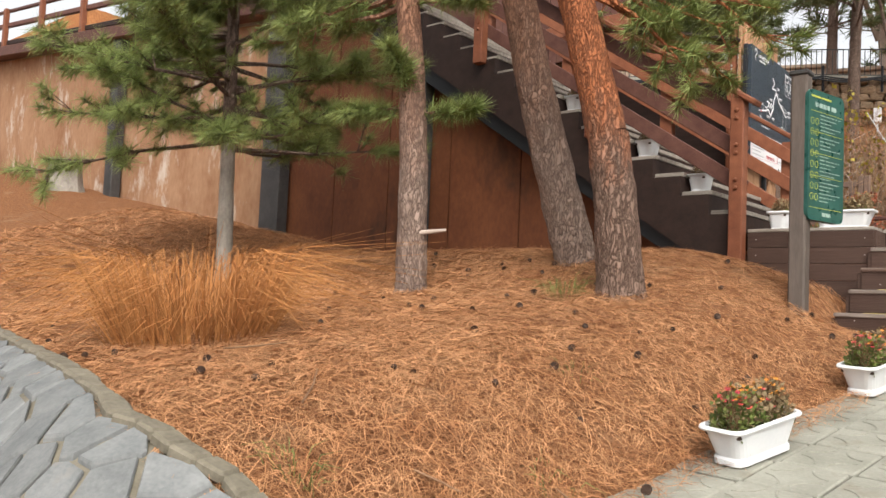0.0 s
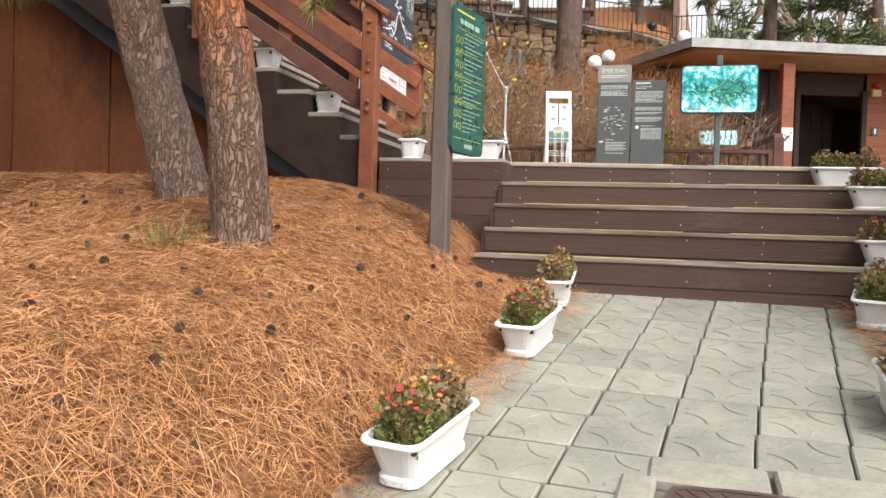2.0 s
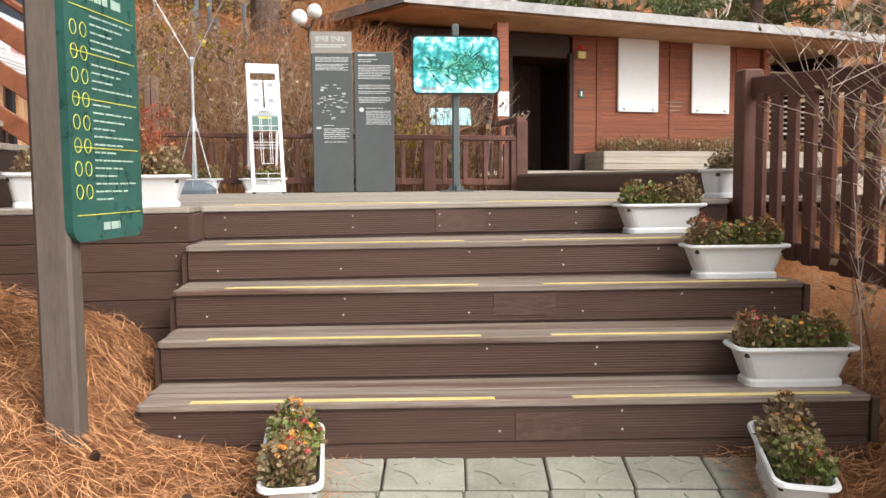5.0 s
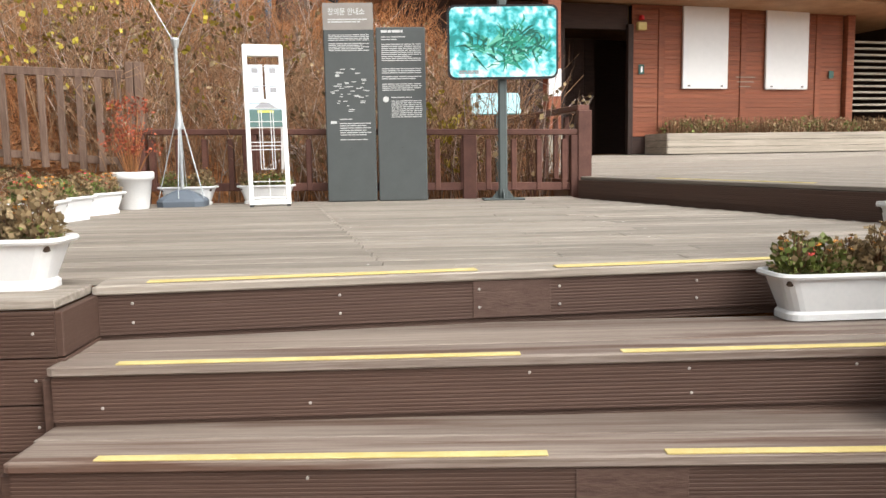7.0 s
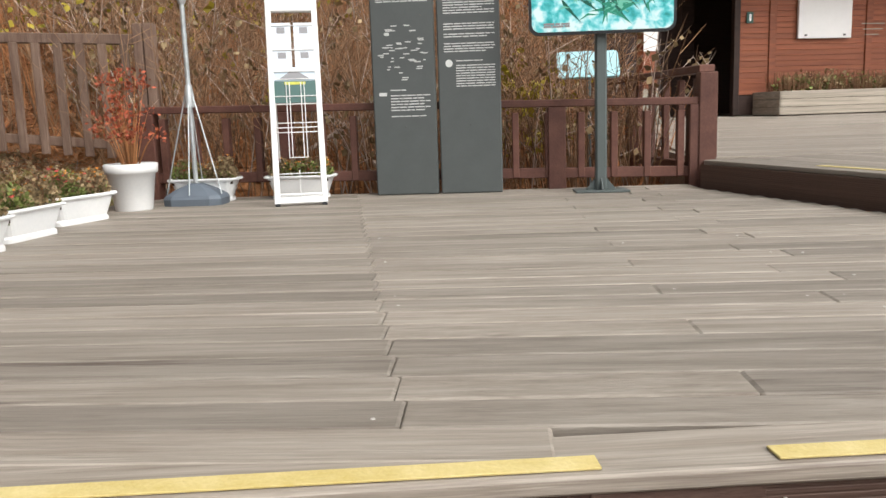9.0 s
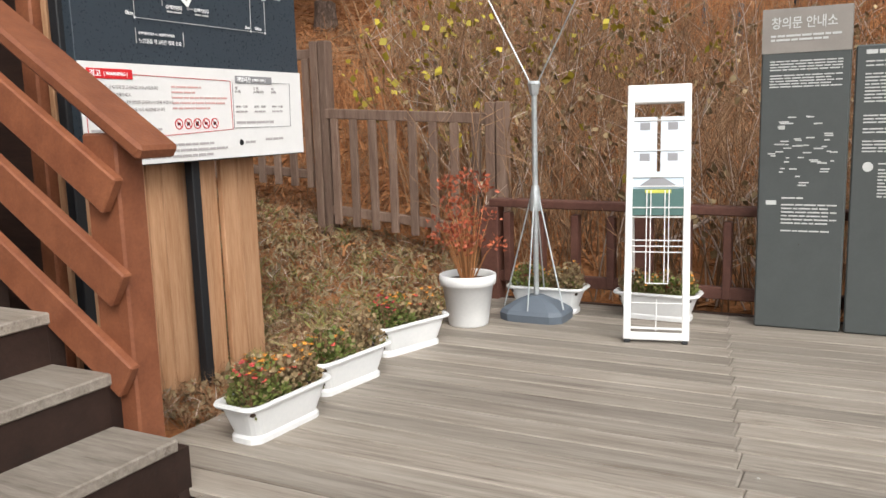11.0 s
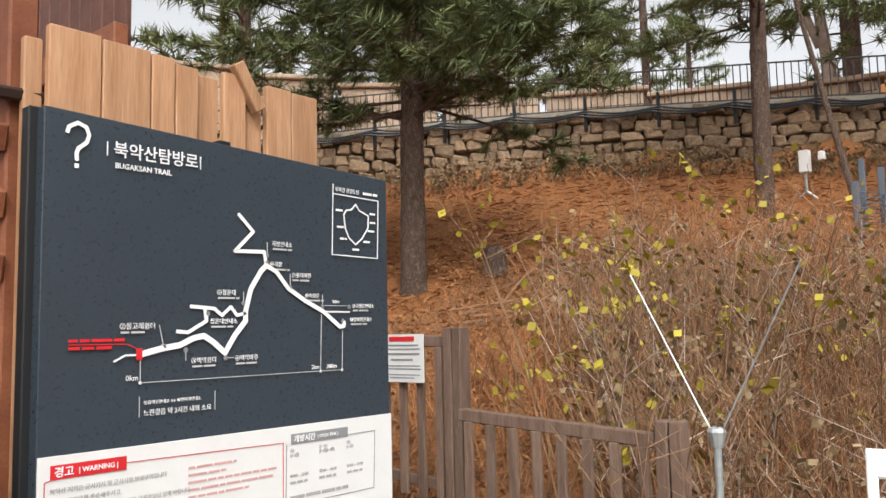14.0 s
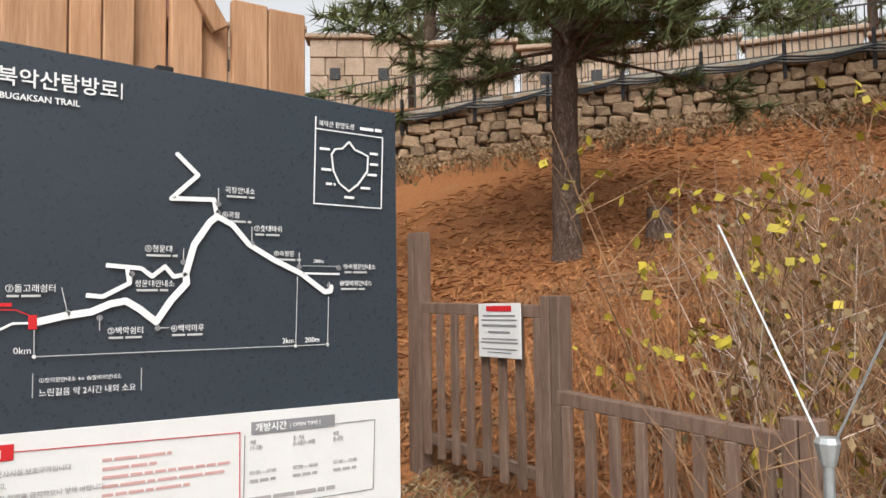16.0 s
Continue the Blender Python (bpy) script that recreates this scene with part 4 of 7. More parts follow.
    tagged(lf.part("bed_foliage", M_LEAFDRY, t2), kind="stuff")
    tagged(lg.part("bed_foliage", M_LEAF, t2), kind="stuff")


build_steps()
build_deck()
build_upper_platform()
build_rails()
build_gates()
build_stairs()
build_steel_wall()
SCREEN = build_map_board()
build_slat_house()
build_house()


# ---- signs and stands (panels) ----
def build_trail_map():
    t = thing("trail_map_board", "slate and white trail map board on the plank screen", "sign", pose(-1.88, 11.14, 1.93, 0, 0, 90))
    b = Build().box((-0.005, 0.03, 0.705), (1.39, 0.05, 1.42), 0.003)
    # the upper edge falls a little along its length
    b.v = [(x, y, z - (0.05 * (x + 0.7) / 1.39 if z > 1 else 0)) for x, y, z in b.v]
    b.part("panel", M_SLATE, t)
    Build().box((-0.005, -0.002, 0.2075), (1.388, 0.006, 0.415), 0.001).part("white_field", M_WHITEPAINT, t)
    return t


MAP = build_trail_map()


def build_kiosk(x, h, w, y):
    t = thing("information_slab", "tall grey-green enamel information slab on the deck", "sign", pose(x, y, DECK), group="information slabs")
    Build().box((0, 0, h / 2), (w, 0.09, h), 0.008).part("slab", M_KIOSK, t)
    return t


KIO1 = build_kiosk(0.52, 1.64, 0.415, 12.84)
KIO2 = build_kiosk(0.95, 1.44, 0.41, 12.84)


# ---- paving ----
def slope_pose(x, y, rz=0.0, dz=0.0):
    a = math.degrees(math.atan(0.16))
    return pose(x, y, slope(y) + dz, 0, 0, 0) @ pose(0, 0, 0, a, 0, 0) @ pose(0, 0, 0, 0, 0, rz)


def tile_mesh(seed):
    rng = random.Random(seed)
    b = Build().box((0, 0, -0.025), (0.283, 0.278, 0.05), 0.006)
    # four shallow ribs round the middle form a curved diamond
    for q in range(4):
        a0 = math.pi / 2 * q + math.pi / 4
        cx, cy = 0.128 * 1.414 * math.cos(a0), 0.128 * 1.414 * math.sin(a0)
        pts = []
        for i in range(7):
            a = a0 + math.pi + (i / 6 - 0.5) * 1.25
            pts.append((cx + 0.108 * math.cos(a), cy + 0.108 * math.sin(a), -0.0007 + 0.0008 * rng.random()))
        for p, r in zip(pts[:-1], pts[1:]):
            b.beam(p, r, 0.008, 0.010, 0.0025)
    return b.mesh("tile", M_SLAB)


def build_pavement():
    t = thing("pavement", "grey concrete tiles with raised curved ribs", "pavement", kind="structure")
    meshes = [tile_mesh(k) for k in range(4)]
    rng = random.Random(8)
    across, along = Vector((0.2908, -0.0225)), Vector((0.0410, 0.2895))
    skew = Matrix(((across.x / 0.2908, along.x / 0.2895, 0, 0), (across.y / 0.2908, along.y / 0.2895, 0, 0), (0, 0, 1, 0), (0, 0, 0, 1)))
    for i in range(-9, 7):
        for j in range(-25, 6):
            x, y = Vector((1.253, 5.683)) + across * (i + 0.5) + along * (j + 0.5)
            if y > 7.17 or y < -1 or x < path_edge(y) - 0.22 or x > (2.42 if y > 4 else 2.9):
                continue
            if 1.08 < x < 1.85 and 4.0 < y < 4.78:
                continue
            m = slope_pose(x + rng.uniform(-0.0015, 0.0015), y + rng.uniform(-0.002, 0.002), rng.uniform(-0.25, 0.25), rng.uniform(-0.003, 0.003))
            piece("tile", meshes[(i * 3 + j) % 4], t, m @ skew)
    base = Build()
    for y in (-4.0, 7.2):
        for x in (-0.3, 2.9):
            base.v.append((x, y, slope(y) - 0.03))
    base.f = [(0, 1, 3, 2)]
    base.part("bedding", M_MORTAR, t)
    # manhole with its broken concrete surround
    m = thing("manhole_cover", "rusty cast iron manhole cover with lattice ribs", "manhole", slope_pose(1.42, 4.33, -4))
    bx = Build()
    pts = []
    for k in range(32):
        a = 2 * math.pi * k / 32
        q = max(abs(math.cos(a)), abs(math.sin(a))) ** 0.62
        pts.append((0.285 * math.cos(a) / q, 0.25 * math.sin(a) / q))
    bx.v = [(x, y, 0.012) for x, y in pts] + [(x * 1.02, y * 1.02, -0.03) for x, y in pts]
    bx.f = [tuple(range(32))] + [(k, k + 32, (k + 1) % 32 + 32, (k + 1) % 32) for k in range(32)]
    bx.part("plate", M_IRON, m)
    rb = Build()
    for k in range(-9, 10):
        o = k * 0.05
        for sg in (1, -1):
            L = min(0.29, (0.265 - abs(o)) / 0.6)
            if L > 0.03:
                rb.beam((o - L * 0.6, -L * sg * 0.8, 0.0125), (o + L * 0.6, L * sg * 0.8, 0.0125), 0.012, 0.007, 0.002)
    rb.part("lattice_ribs", M_IRON, m)
    rim = Build()
    rim.v = [(x * 1.0, y * 1.0, 0.014) for x, y in pts] + [(x * 1.06, y * 1.06, 0.016) for x, y in pts] + [(x * 1.07, y * 1.07, -0.03) for x, y in pts]
    rim.f = [(k, k + 32, (k + 1) % 32 + 32, (k + 1) % 32) for k in range(32)] + [(k + 32, k + 64, (k + 1) % 32 + 64, (k + 1) % 32 + 32) for k in range(32)]
    rim.part("rim", M_IRON, m)
    s2 = thing("manhole_surround", "broken pale concrete collar round the manhole", "concrete collar", slope_pose(1.42, 4.33, -4))
    rng = random.Random(3)
    for cx, cy, w, d in ((-0.17, 0.365, 0.36, 0.16), (0.2, 0.365, 0.34, 0.165), (-0.37, 0.0, 0.1, 0.6), (0.36, 0.18, 0.09, 0.22)):
        b = Build().box((cx, cy, -0.012), (w, d, 0.05), 0.012)
        b.v = [(x + 0.014 * noise.noise((x * 9, y * 9, 1)), y + 0.014 * noise.noise((x * 9, y * 9, 5)), z) for x, y, z in b.v]
        b.part("concrete_piece", M_CONC, s2)


def build_embankment():
    """Battered rubble face below the needle bed."""
    t = thing("stone_embankment", "sloping face of grey flagstones set in mortar", "retaining wall", kind="structure")

    def at(x, f, lift=0.0):
        brink = bed_edge(x)
        y = brink - 0.72 * f
        return Vector((x, y, ground(x, y) + 0.035 + lift))
    b = Build()
    n, m = 60, 10
    for i in range(n + 1):
        for j in range(m + 1):
            x = -6.5 + 6.35 * i / n
            b.v.append(tuple(at(x, 0.02 + 1.3 * j / m)))
    b.f = [(i * (m + 1) + j, i * (m + 1) + j + 1, (i + 1) * (m + 1) + j + 1, (i + 1) * (m + 1) + j) for i in range(n) for j in range(m)]
    b.part("mortar_bed", M_MORTAR, t, "", True)
    b = Build()
    for i in range(n):
        x0, x1 = -6.5 + 6.35 * i / n, -6.5 + 6.35 * (i + 1) / n
        p, q = at(x0, -0.03, 0.01), at(x1, -0.03, 0.01)
        b.beam(p, q, 0.09, 0.05, 0.015)
    b.v = [(x + 0.02 * noise.noise((x * 6, y * 6, 1)), y + 0.03 * noise.noise((x * 6, y * 6, 4)), z + 0.012 * noise.noise((x * 9, y * 9, 7))) for x, y, z in b.v]
    b.part("mortar_kerb", M_MORTAR, t)
    rng = random.Random(21)
    seeds = [(-6.4 + 0.22 * i + 0.11 * (j % 2) + rng.uniform(-0.07, 0.07), 0.09 + 0.18 * j + rng.uniform(-0.055, 0.055)) for i in range(29) for j in range(-1, 7)]
    for x, d in seeds:
        if x > -0.25 or not 0.02 < d < 0.95:
            continue
        poly = [(x - 0.4, d - 0.4), (x + 0.4, d - 0.4), (x + 0.4, d + 0.4), (x - 0.4, d + 0.4)]
        for ox, od in seeds:
            if (ox, od) == (x, d) or abs(ox - x) > 0.8 or abs(od - d) > 0.8:
                continue
            nx, nd = ox - x, od - d
            k = (nx * (ox + x) + nd * (od + d)) / 2 - 0.011 * math.hypot(nx, nd)
            kept = []
            for p, q in zip(poly, poly[1:] + poly[:1]):
                a, c = nx * p[0] + nd * p[1] - k, nx * q[0] + nd * q[1] - k
                if a <= 0:
                    kept.append(p)
                if a * c < 0:
                    u = a / (a - c)
                    kept.append((p[0] + (q[0] - p[0]) * u, p[1] + (q[1] - p[1]) * u))
            poly = kept
            if len(poly) < 3:
                break
        poly = [(px, max(0.015, pd)) for px, pd in poly]
        k = len(poly)
        if k < 3 or max(p[1] for p in poly) < 0.06:
            continue
        s = Build()
        s.v = [tuple(at(x + (px - x) * 0.95, (d + (pd - d) * 0.95) / 0.72, 0.02 + 0.004 * rng.random())) for px, pd in poly] + [tuple(at(px, pd / 0.72, 0.012)) for px, pd in poly] + [tuple(at(px, pd / 0.72, -0.03)) for px, pd in poly]
        s.f = [tuple(range(k))] + [(a + o, (a + 1) % k + o, (a + 1) % k + k + o, a + k + o) for o in (0, k) for a in range(k)]
        s.part("flagstone", M_ROCK, t)


# ---- pines ----
def tuft(b, p, d, n, L, w, rng, spread=0.9):
    d = Vector(d).normalized()
    for i in range(n):
        v = Vector((rng.gauss(0, 1), rng.gauss(0, 1), rng.gauss(0, 1))).normalized()
        q = (d * (1 - spread * 0.5) + v * spread).normalized()
        o = p - d * rng.uniform(0, L * 0.8)
        l = L * rng.uniform(0.7, 1.1)
        s = q.cross((rng.random(), rng.random(), rng.random() + 0.1)).normalized() * w
        e = o + q * l
        k = len(b.v)
        b.v += [tuple(o - s), tuple(o + s), tuple(e)]
        b.f.append((k, k + 1, k + 2))


def trunk_mesh(pts, radii, seed, rough, n=18):
    pts = [Vector(p) for p in pts]
    # smooth path sampled finely, with plated relief
    out, rad = [], []
    for i in range(len(pts) - 1):
        p0, p1, p2, p3 = pts[max(i - 1, 0)], pts[i], pts[i + 1], pts[min(i + 2, len(pts) - 1)]
        steps = max(2, int((p2 - p1).length / 0.07))
        for s in range(steps):
            t = s / steps
            out.append(0.5 * ((2 * p1) + (p2 - p0) * t + (2 * p0 - 5 * p1 + 4 * p2 - p3) * t * t + (3 * p1 - p0 - 3 * p2 + p3) * t ** 3))
            rad.append(radii[i] + (radii[i + 1] - radii[i]) * t)
    out.append(pts[-1])
    rad.append(radii[-1])
    b = Build().tube(out, rad, n, True)
    vs = []
    for k, (x, y, z) in enumerate(b.v):
        c = out[k // n] if k < len(out) * n else Vector((x, y, z))
        d = Vector((x, y, z)) - c
        cell = noise.cell((x * 14 + seed, y * 14, z * 7)) * 0.5 + noise.noise((x * 11 + seed, y * 11, z * 6))
        vs.append(tuple(c + d * (1 + rough * cell)))
    b.v = vs
    return b


def pine(name, label, base, lean, r0, r1, height, crown, seed, barks, split, branches, needles=40, L=0.12, w=0.0035, shoots=3):
    rng = random.Random(seed)
    t = thing(name, label, "tree", pose(*base))
    mid = [Vector(lean(z)) + Vector((0, 0, z)) for z in (-0.15, 0.0, 0.12, split * 0.5, split)]
    rr = lambda z: r1 + (r0 - r1) * max(0.0, 1 - z / height)
    trunk_mesh(mid, [r0 * 1.22, r0 * 1.12, r0, rr(split * 0.5), rr(split)], seed, 0.07).part("lower_trunk", barks[0], t, "", False)
    up = [Vector(lean(z)) + Vector((0, 0, z)) for z in (split, (split + height) / 2, height)]
    trunk_mesh(up, [rr(split) * 0.985, rr((split + height) / 2), 0.02], seed + 3, 0.05, 14).part("upper_trunk", barks[1], t)
    limbs, leaves = Build(), Build()
    for (h, az, ln, rise) in branches(rng):
        o = Vector(lean(h)) + Vector((0, 0, h))
        d = Vector((math.cos(az), math.sin(az), rise))
        pts = [o]
        for k in range(4):
            d = (d + Vector((rng.uniform(-0.25, 0.25), rng.uniform(-0.25, 0.25), rng.uniform(-0.12, 0.16)))).normalized()
            pts.append(pts[-1] + d * ln / 4)
        limbs.strand(pts, [0.028 * min(1, ln), 0.022 * min(1, ln), 0.016, 0.011, 0.005], 5)
        for k in range(1, 5):
            for s in range(shoots if k > 1 else 1):
                a = rng.uniform(0, 6.28)
                dd = (d + Vector((math.cos(a), math.sin(a), rng.uniform(-0.2, 0.6))) * 0.9).normalized()
                q = pts[k] + dd * ln * rng.uniform(0.1, 0.28)
                limbs.strand([pts[k], q], [0.007, 0.004], 3)
                tuft(leaves, q, dd, needles, L, w, rng)
        tuft(leaves, pts[-1], d, needles, L, w, rng)
    limbs.part("bough_framework", barks[1], t)
    leaves.part("crown", M_NEEDLE if L < 0.2 else M_FARNEEDLE, t)
    return t


def whorls(lo, hi, n, ln, rise=0.1):
    def make(rng):
        out = []
        for i in range(n):
            f = i / max(1, n - 1)
            out.append((lo + (hi - lo) * f, rng.uniform(0, 6.28), ln * (1.15 - 0.75 * f) * rng.uniform(0.7, 1.15), rise + rng.uniform(-0.2, 0.25)))
        return out
    return make


RIGHT0 = Vector((0.75, 0.66, 0))


def near_pines():
    def on(x, y, dz=0.0):
        return (x, y, ground(x, y) + dz)
    pine("pine_tree", "slender grey-barked young pine with low green boughs", on(-5.3, 5.81), lambda z: RIGHT0 * (-0.02 * z), 0.08, 0.045, 4.6, 0, 1, (M_BARKGREY, M_BARK), 1.35, whorls(1.3, 4.4, 72, 1.4, -0.03), 92, 0.19, 0.0042, 6)
    def b_branches(rng):
        return [(1.35, 0.5, 0.45, 0.1), (1.4, 3.4, 0.5, 0.1), (1.5, 5.0, 0.4, 0.2), (2.2, 3.6, 1.0, -0.25), (2.3, 3.2, 1.2, -0.2), (2.4, 2.6, 1.1, -0.2), (2.5, 3.9, 1.3, -0.1), (2.3, 4.4, 0.9, -0.3), (2.2, 0.3, 0.6, -0.2)] + whorls(2.6, 5.2, 20, 1.5, 0.1)(rng)
    pine("pine_tree", "red pine with scaly trunk and a broken side twig", on(-2.55, 5.6), lambda z: RIGHT0 * (-0.02 * z * z - 0.005 * z), 0.118, 0.05, 5.6, 0, 2, (M_BARKROSE, M_BARKROSE), 1.75, b_branches, 80, 0.16, 0.0046, 5)
    b = Build().strand([(0.07, -0.06, 0.44), (0.15, 0.05, 0.46), (0.22, 0.12, 0.475)], [0.02, 0.016, 0.012], 7)
    b.part("broken_twig", M_TWIGGREY, scene.objects["pine_tree.001"])
    pine("pine_tree", "leaning pine with deeply cracked grey bark", on(-1.72, 6.57), lambda z: RIGHT0 * (-0.3 * z + 0.02 * z * z), 0.165, 0.045, 7.0, 0, 3, (M_BARKROSE, M_BARKROSE), 2.6, whorls(3.9, 6.8, 18, 1.6), 40, 0.13, 0.004)
    def d_branches(rng):
        return [(2.0, 0.9, 0.75, -0.45), (2.1, 0.6, 1.0, -0.5), (2.25, 0.75, 1.25, -0.5), (2.3, 0.4, 1.1, -0.6), (2.4, 1.0, 1.5, -0.45), (2.5, 0.2, 0.8, -0.2), (2.6, 0.7, 1.7, -0.4)] + whorls(3.6, 6.4, 18, 1.6)(rng)
    pine("pine_tree", "red pine with orange upper bark and dark cracked base", on(-0.98, 5.93), lambda z: RIGHT0 * (-0.06 * z - 0.05 * z * z), 0.15, 0.05, 6.6, 0, 4, (M_BARKRED, M_BARKRED), 1.05, d_branches, 80, 0.14, 0.004, 4)


def hill_pines():
    def on(x, y):
        return (x, y, ground(x, y))
    pine("pine_tree", "dense dark pine on the needle-strewn hillside", on(-6.62, 17.08), lambda z: Vector((0.01 * z, 0, 0)), 0.17, 0.1, 8.0, 0, 5, (M_BARK, M_BARK), 2.2, whorls(2.2, 7.8, 165, 1.95, 0.02), 48, 0.27, 0.011, 4)
    pine("pine_tree", "slim pine trunk standing on the slope", on(-3.87, 21.95), lambda z: Vector((0.005 * z * z, 0, 0)), 0.14, 0.09, 9.0, 0, 6, (M_BARK, M_BARK), 2.6, whorls(2.9, 8.8, 60, 1.9, 0.05), 34, 0.28, 0.014)
    pine("pine_tree", "thick tall pine with furrowed bark", on(-1.2, 22.8), lambda z: Vector((0.02 * z, 0, 0)), 0.33, 0.22, 11.0, 0, 7, (M_BARK, M_BARKRED), 5.0, whorls(5.0, 10.8, 50, 2.6, 0.05), 30, 0.28, 0.016)
    pine("pine_tree", "thin leaning young trunk on the slope", on(-2.75, 22.6), lambda z: Vector((-0.2 * z, 0, 0)), 0.05, 0.03, 5.0, 0, 8, (M_BARK, M_BARK), 2.0, whorls(4.0, 4.9, 6, 1.0, 0.1), 22, 0.22, 0.012)


def forest():
    protos = []
    for k in range(4):
        H = 8 + 1.5 * k
        p = pine("pine_tree", "distant dark green pine beyond the wall", (0, 0, -50), lambda z: Vector((0.02 * z * (k - 1.5), 0, 0)), 0.2, 0.12, H, 0, 30 + k, (M_BARK, M_BARK), H * 0.35, whorls(H * 0.28, H * 0.98, 40, 2.4, 0.1), 20, 0.42, 0.024)
        p["group"] = "distant pines"
        protos.append(p)
    rng = random.Random(15)
    spots = []
    for i in range(40):
        br = radians(rng.uniform(-58, 62))
        d = rng.uniform(29, 70)
        spots.append((0.6 + math.sin(br) * d, 9.3 + math.cos(br) * d))
    for x, y in [(-19, 31), (-3.5, 30), (-2.0, 31), (-7.2, 31.5), (-5.2, 33), (1.5, 30.5), (-21, 15), (4.5, 31), (8, 31.5), (11, 30), (14, 31), (18, 28), (-24, 27)]:
        spots.append((x, y))
    used = 0
    for x, y in spots:
        if 2 < x < 15 and y < 30:
            continue
        s = rng.uniform(0.8, 1.25)
        m = pose(x, y, ground(x, y) - 0.1, 0, 0, rng.uniform(0, 360)) @ Matrix.Diagonal((s, s, s, 1))
        if used < 4:
            protos[used].matrix_basis = m
        else:
            copy_thing(protos[used % 4], m)
        used += 1
    # bare broadleaf trees among them
    rng = random.Random(16)
    bare = []
    for k in range(2):
        t = thing("bare_tree", "leafless grey broadleaf tree in the distance", "tree", group="distant bare trees")
        b = Build()

        def grow(p, d, l, r, depth):
            q = p + d * l
            b.strand([p, (p + q) / 2 + Vector((rng.uniform(-1, 1), rng.uniform(-1, 1), 0)) * l * 0.06, q], [r, r * 0.85, r * 0.65], 5 if depth > 2 else 3)
            if depth:
                for j in range(3 if depth > 1 else 4):
                    v = (d + Vector((rng.uniform(-0.8, 0.8), rng.uniform(-0.8, 0.8), rng.uniform(-0.1, 0.5)))).normalized()
                    grow(p + d * l * rng.uniform(0.6, 1), v, l * rng.uniform(0.55, 0.8), r * 0.55, depth - 1)
        grow(Vector((0, 0, 0)), Vector((0, 0, 1)), 2.6, 0.13, 4)
        b.part("branchwork", M_TWIGGREY, t)
        bare.append(t)
    for i, (x, y) in enumerate([(6, 33), (9.5, 35), (12.5, 33.5), (15, 36), (3, 35), (-6, 33), (-15, 29), (18, 33), (8, 40), (1.6, 28.6), (22, 32)]):
        m = pose(x, y, ground(x, y), 0, 0, 60 * i) @ Matrix.Diagonal((1.3, 1.3, 1.3, 1))
        if i < 2:
            bare[i].matrix_basis = m
        else:
            copy_thing(bare[i % 2], m)


# ---- loose ground cover ----
def ribbons(name, label, cat, mat, n, area, L, w, lift, seed, dens=None, up=0.12):
    rng = np.random.RandomState(seed)
    b = Build()
    made = 0
    while made < n:
        x, y = rng.uniform(area[0], area[1]), rng.uniform(area[2], area[3])
        if dens and rng.rand() > dens(x, y):
            continue
        a, l = rng.uniform(0, 6.283), L * rng.uniform(0.6, 1.3)
        dx, dy = math.cos(a) * l / 2, math.sin(a) * l / 2
        bend = rng.uniform(-0.3, 0.3) * l
        z = lift * rng.uniform(0.2, 1.6)
        tilt = rng.uniform(-up, up) * l
        px, py = -dy / l * w * 2, dx / l * w * 2
        z0, z1, zm = ground(x - dx, y - dy) + z - tilt, ground(x + dx, y + dy) + z + tilt, ground(x, y) + z + 0.01
        mx, my = x - dy / l * bend, y + dx / l * bend
        k = len(b.v)
        b.v += [(x - dx, y - dy, z0), (mx - px, my - py, zm), (mx + px, my + py, zm + w), (x + dx, y + dy, z1)]
        b.f += [(k, k + 1, k + 2), (k + 1, k + 3, k + 2)]
        made += 1
    tagged(b.part(name, mat), label, cat, kind="stuff")


def on_bank(x, y):
    e = path_edge(y)
    brink = bed_edge(x)
    if x > e + 0.14 or y < brink - 0.06 or (x > -1.0 and y > 8.0) or (x > 0.0 and y > 7.08):
        return 0
    d = math.hypot(x - 1.3, y - 2.0)
    return min(1.0, (3.2 / max(3.2, d)) ** 1.6) * (1 if x < e else 0.35)


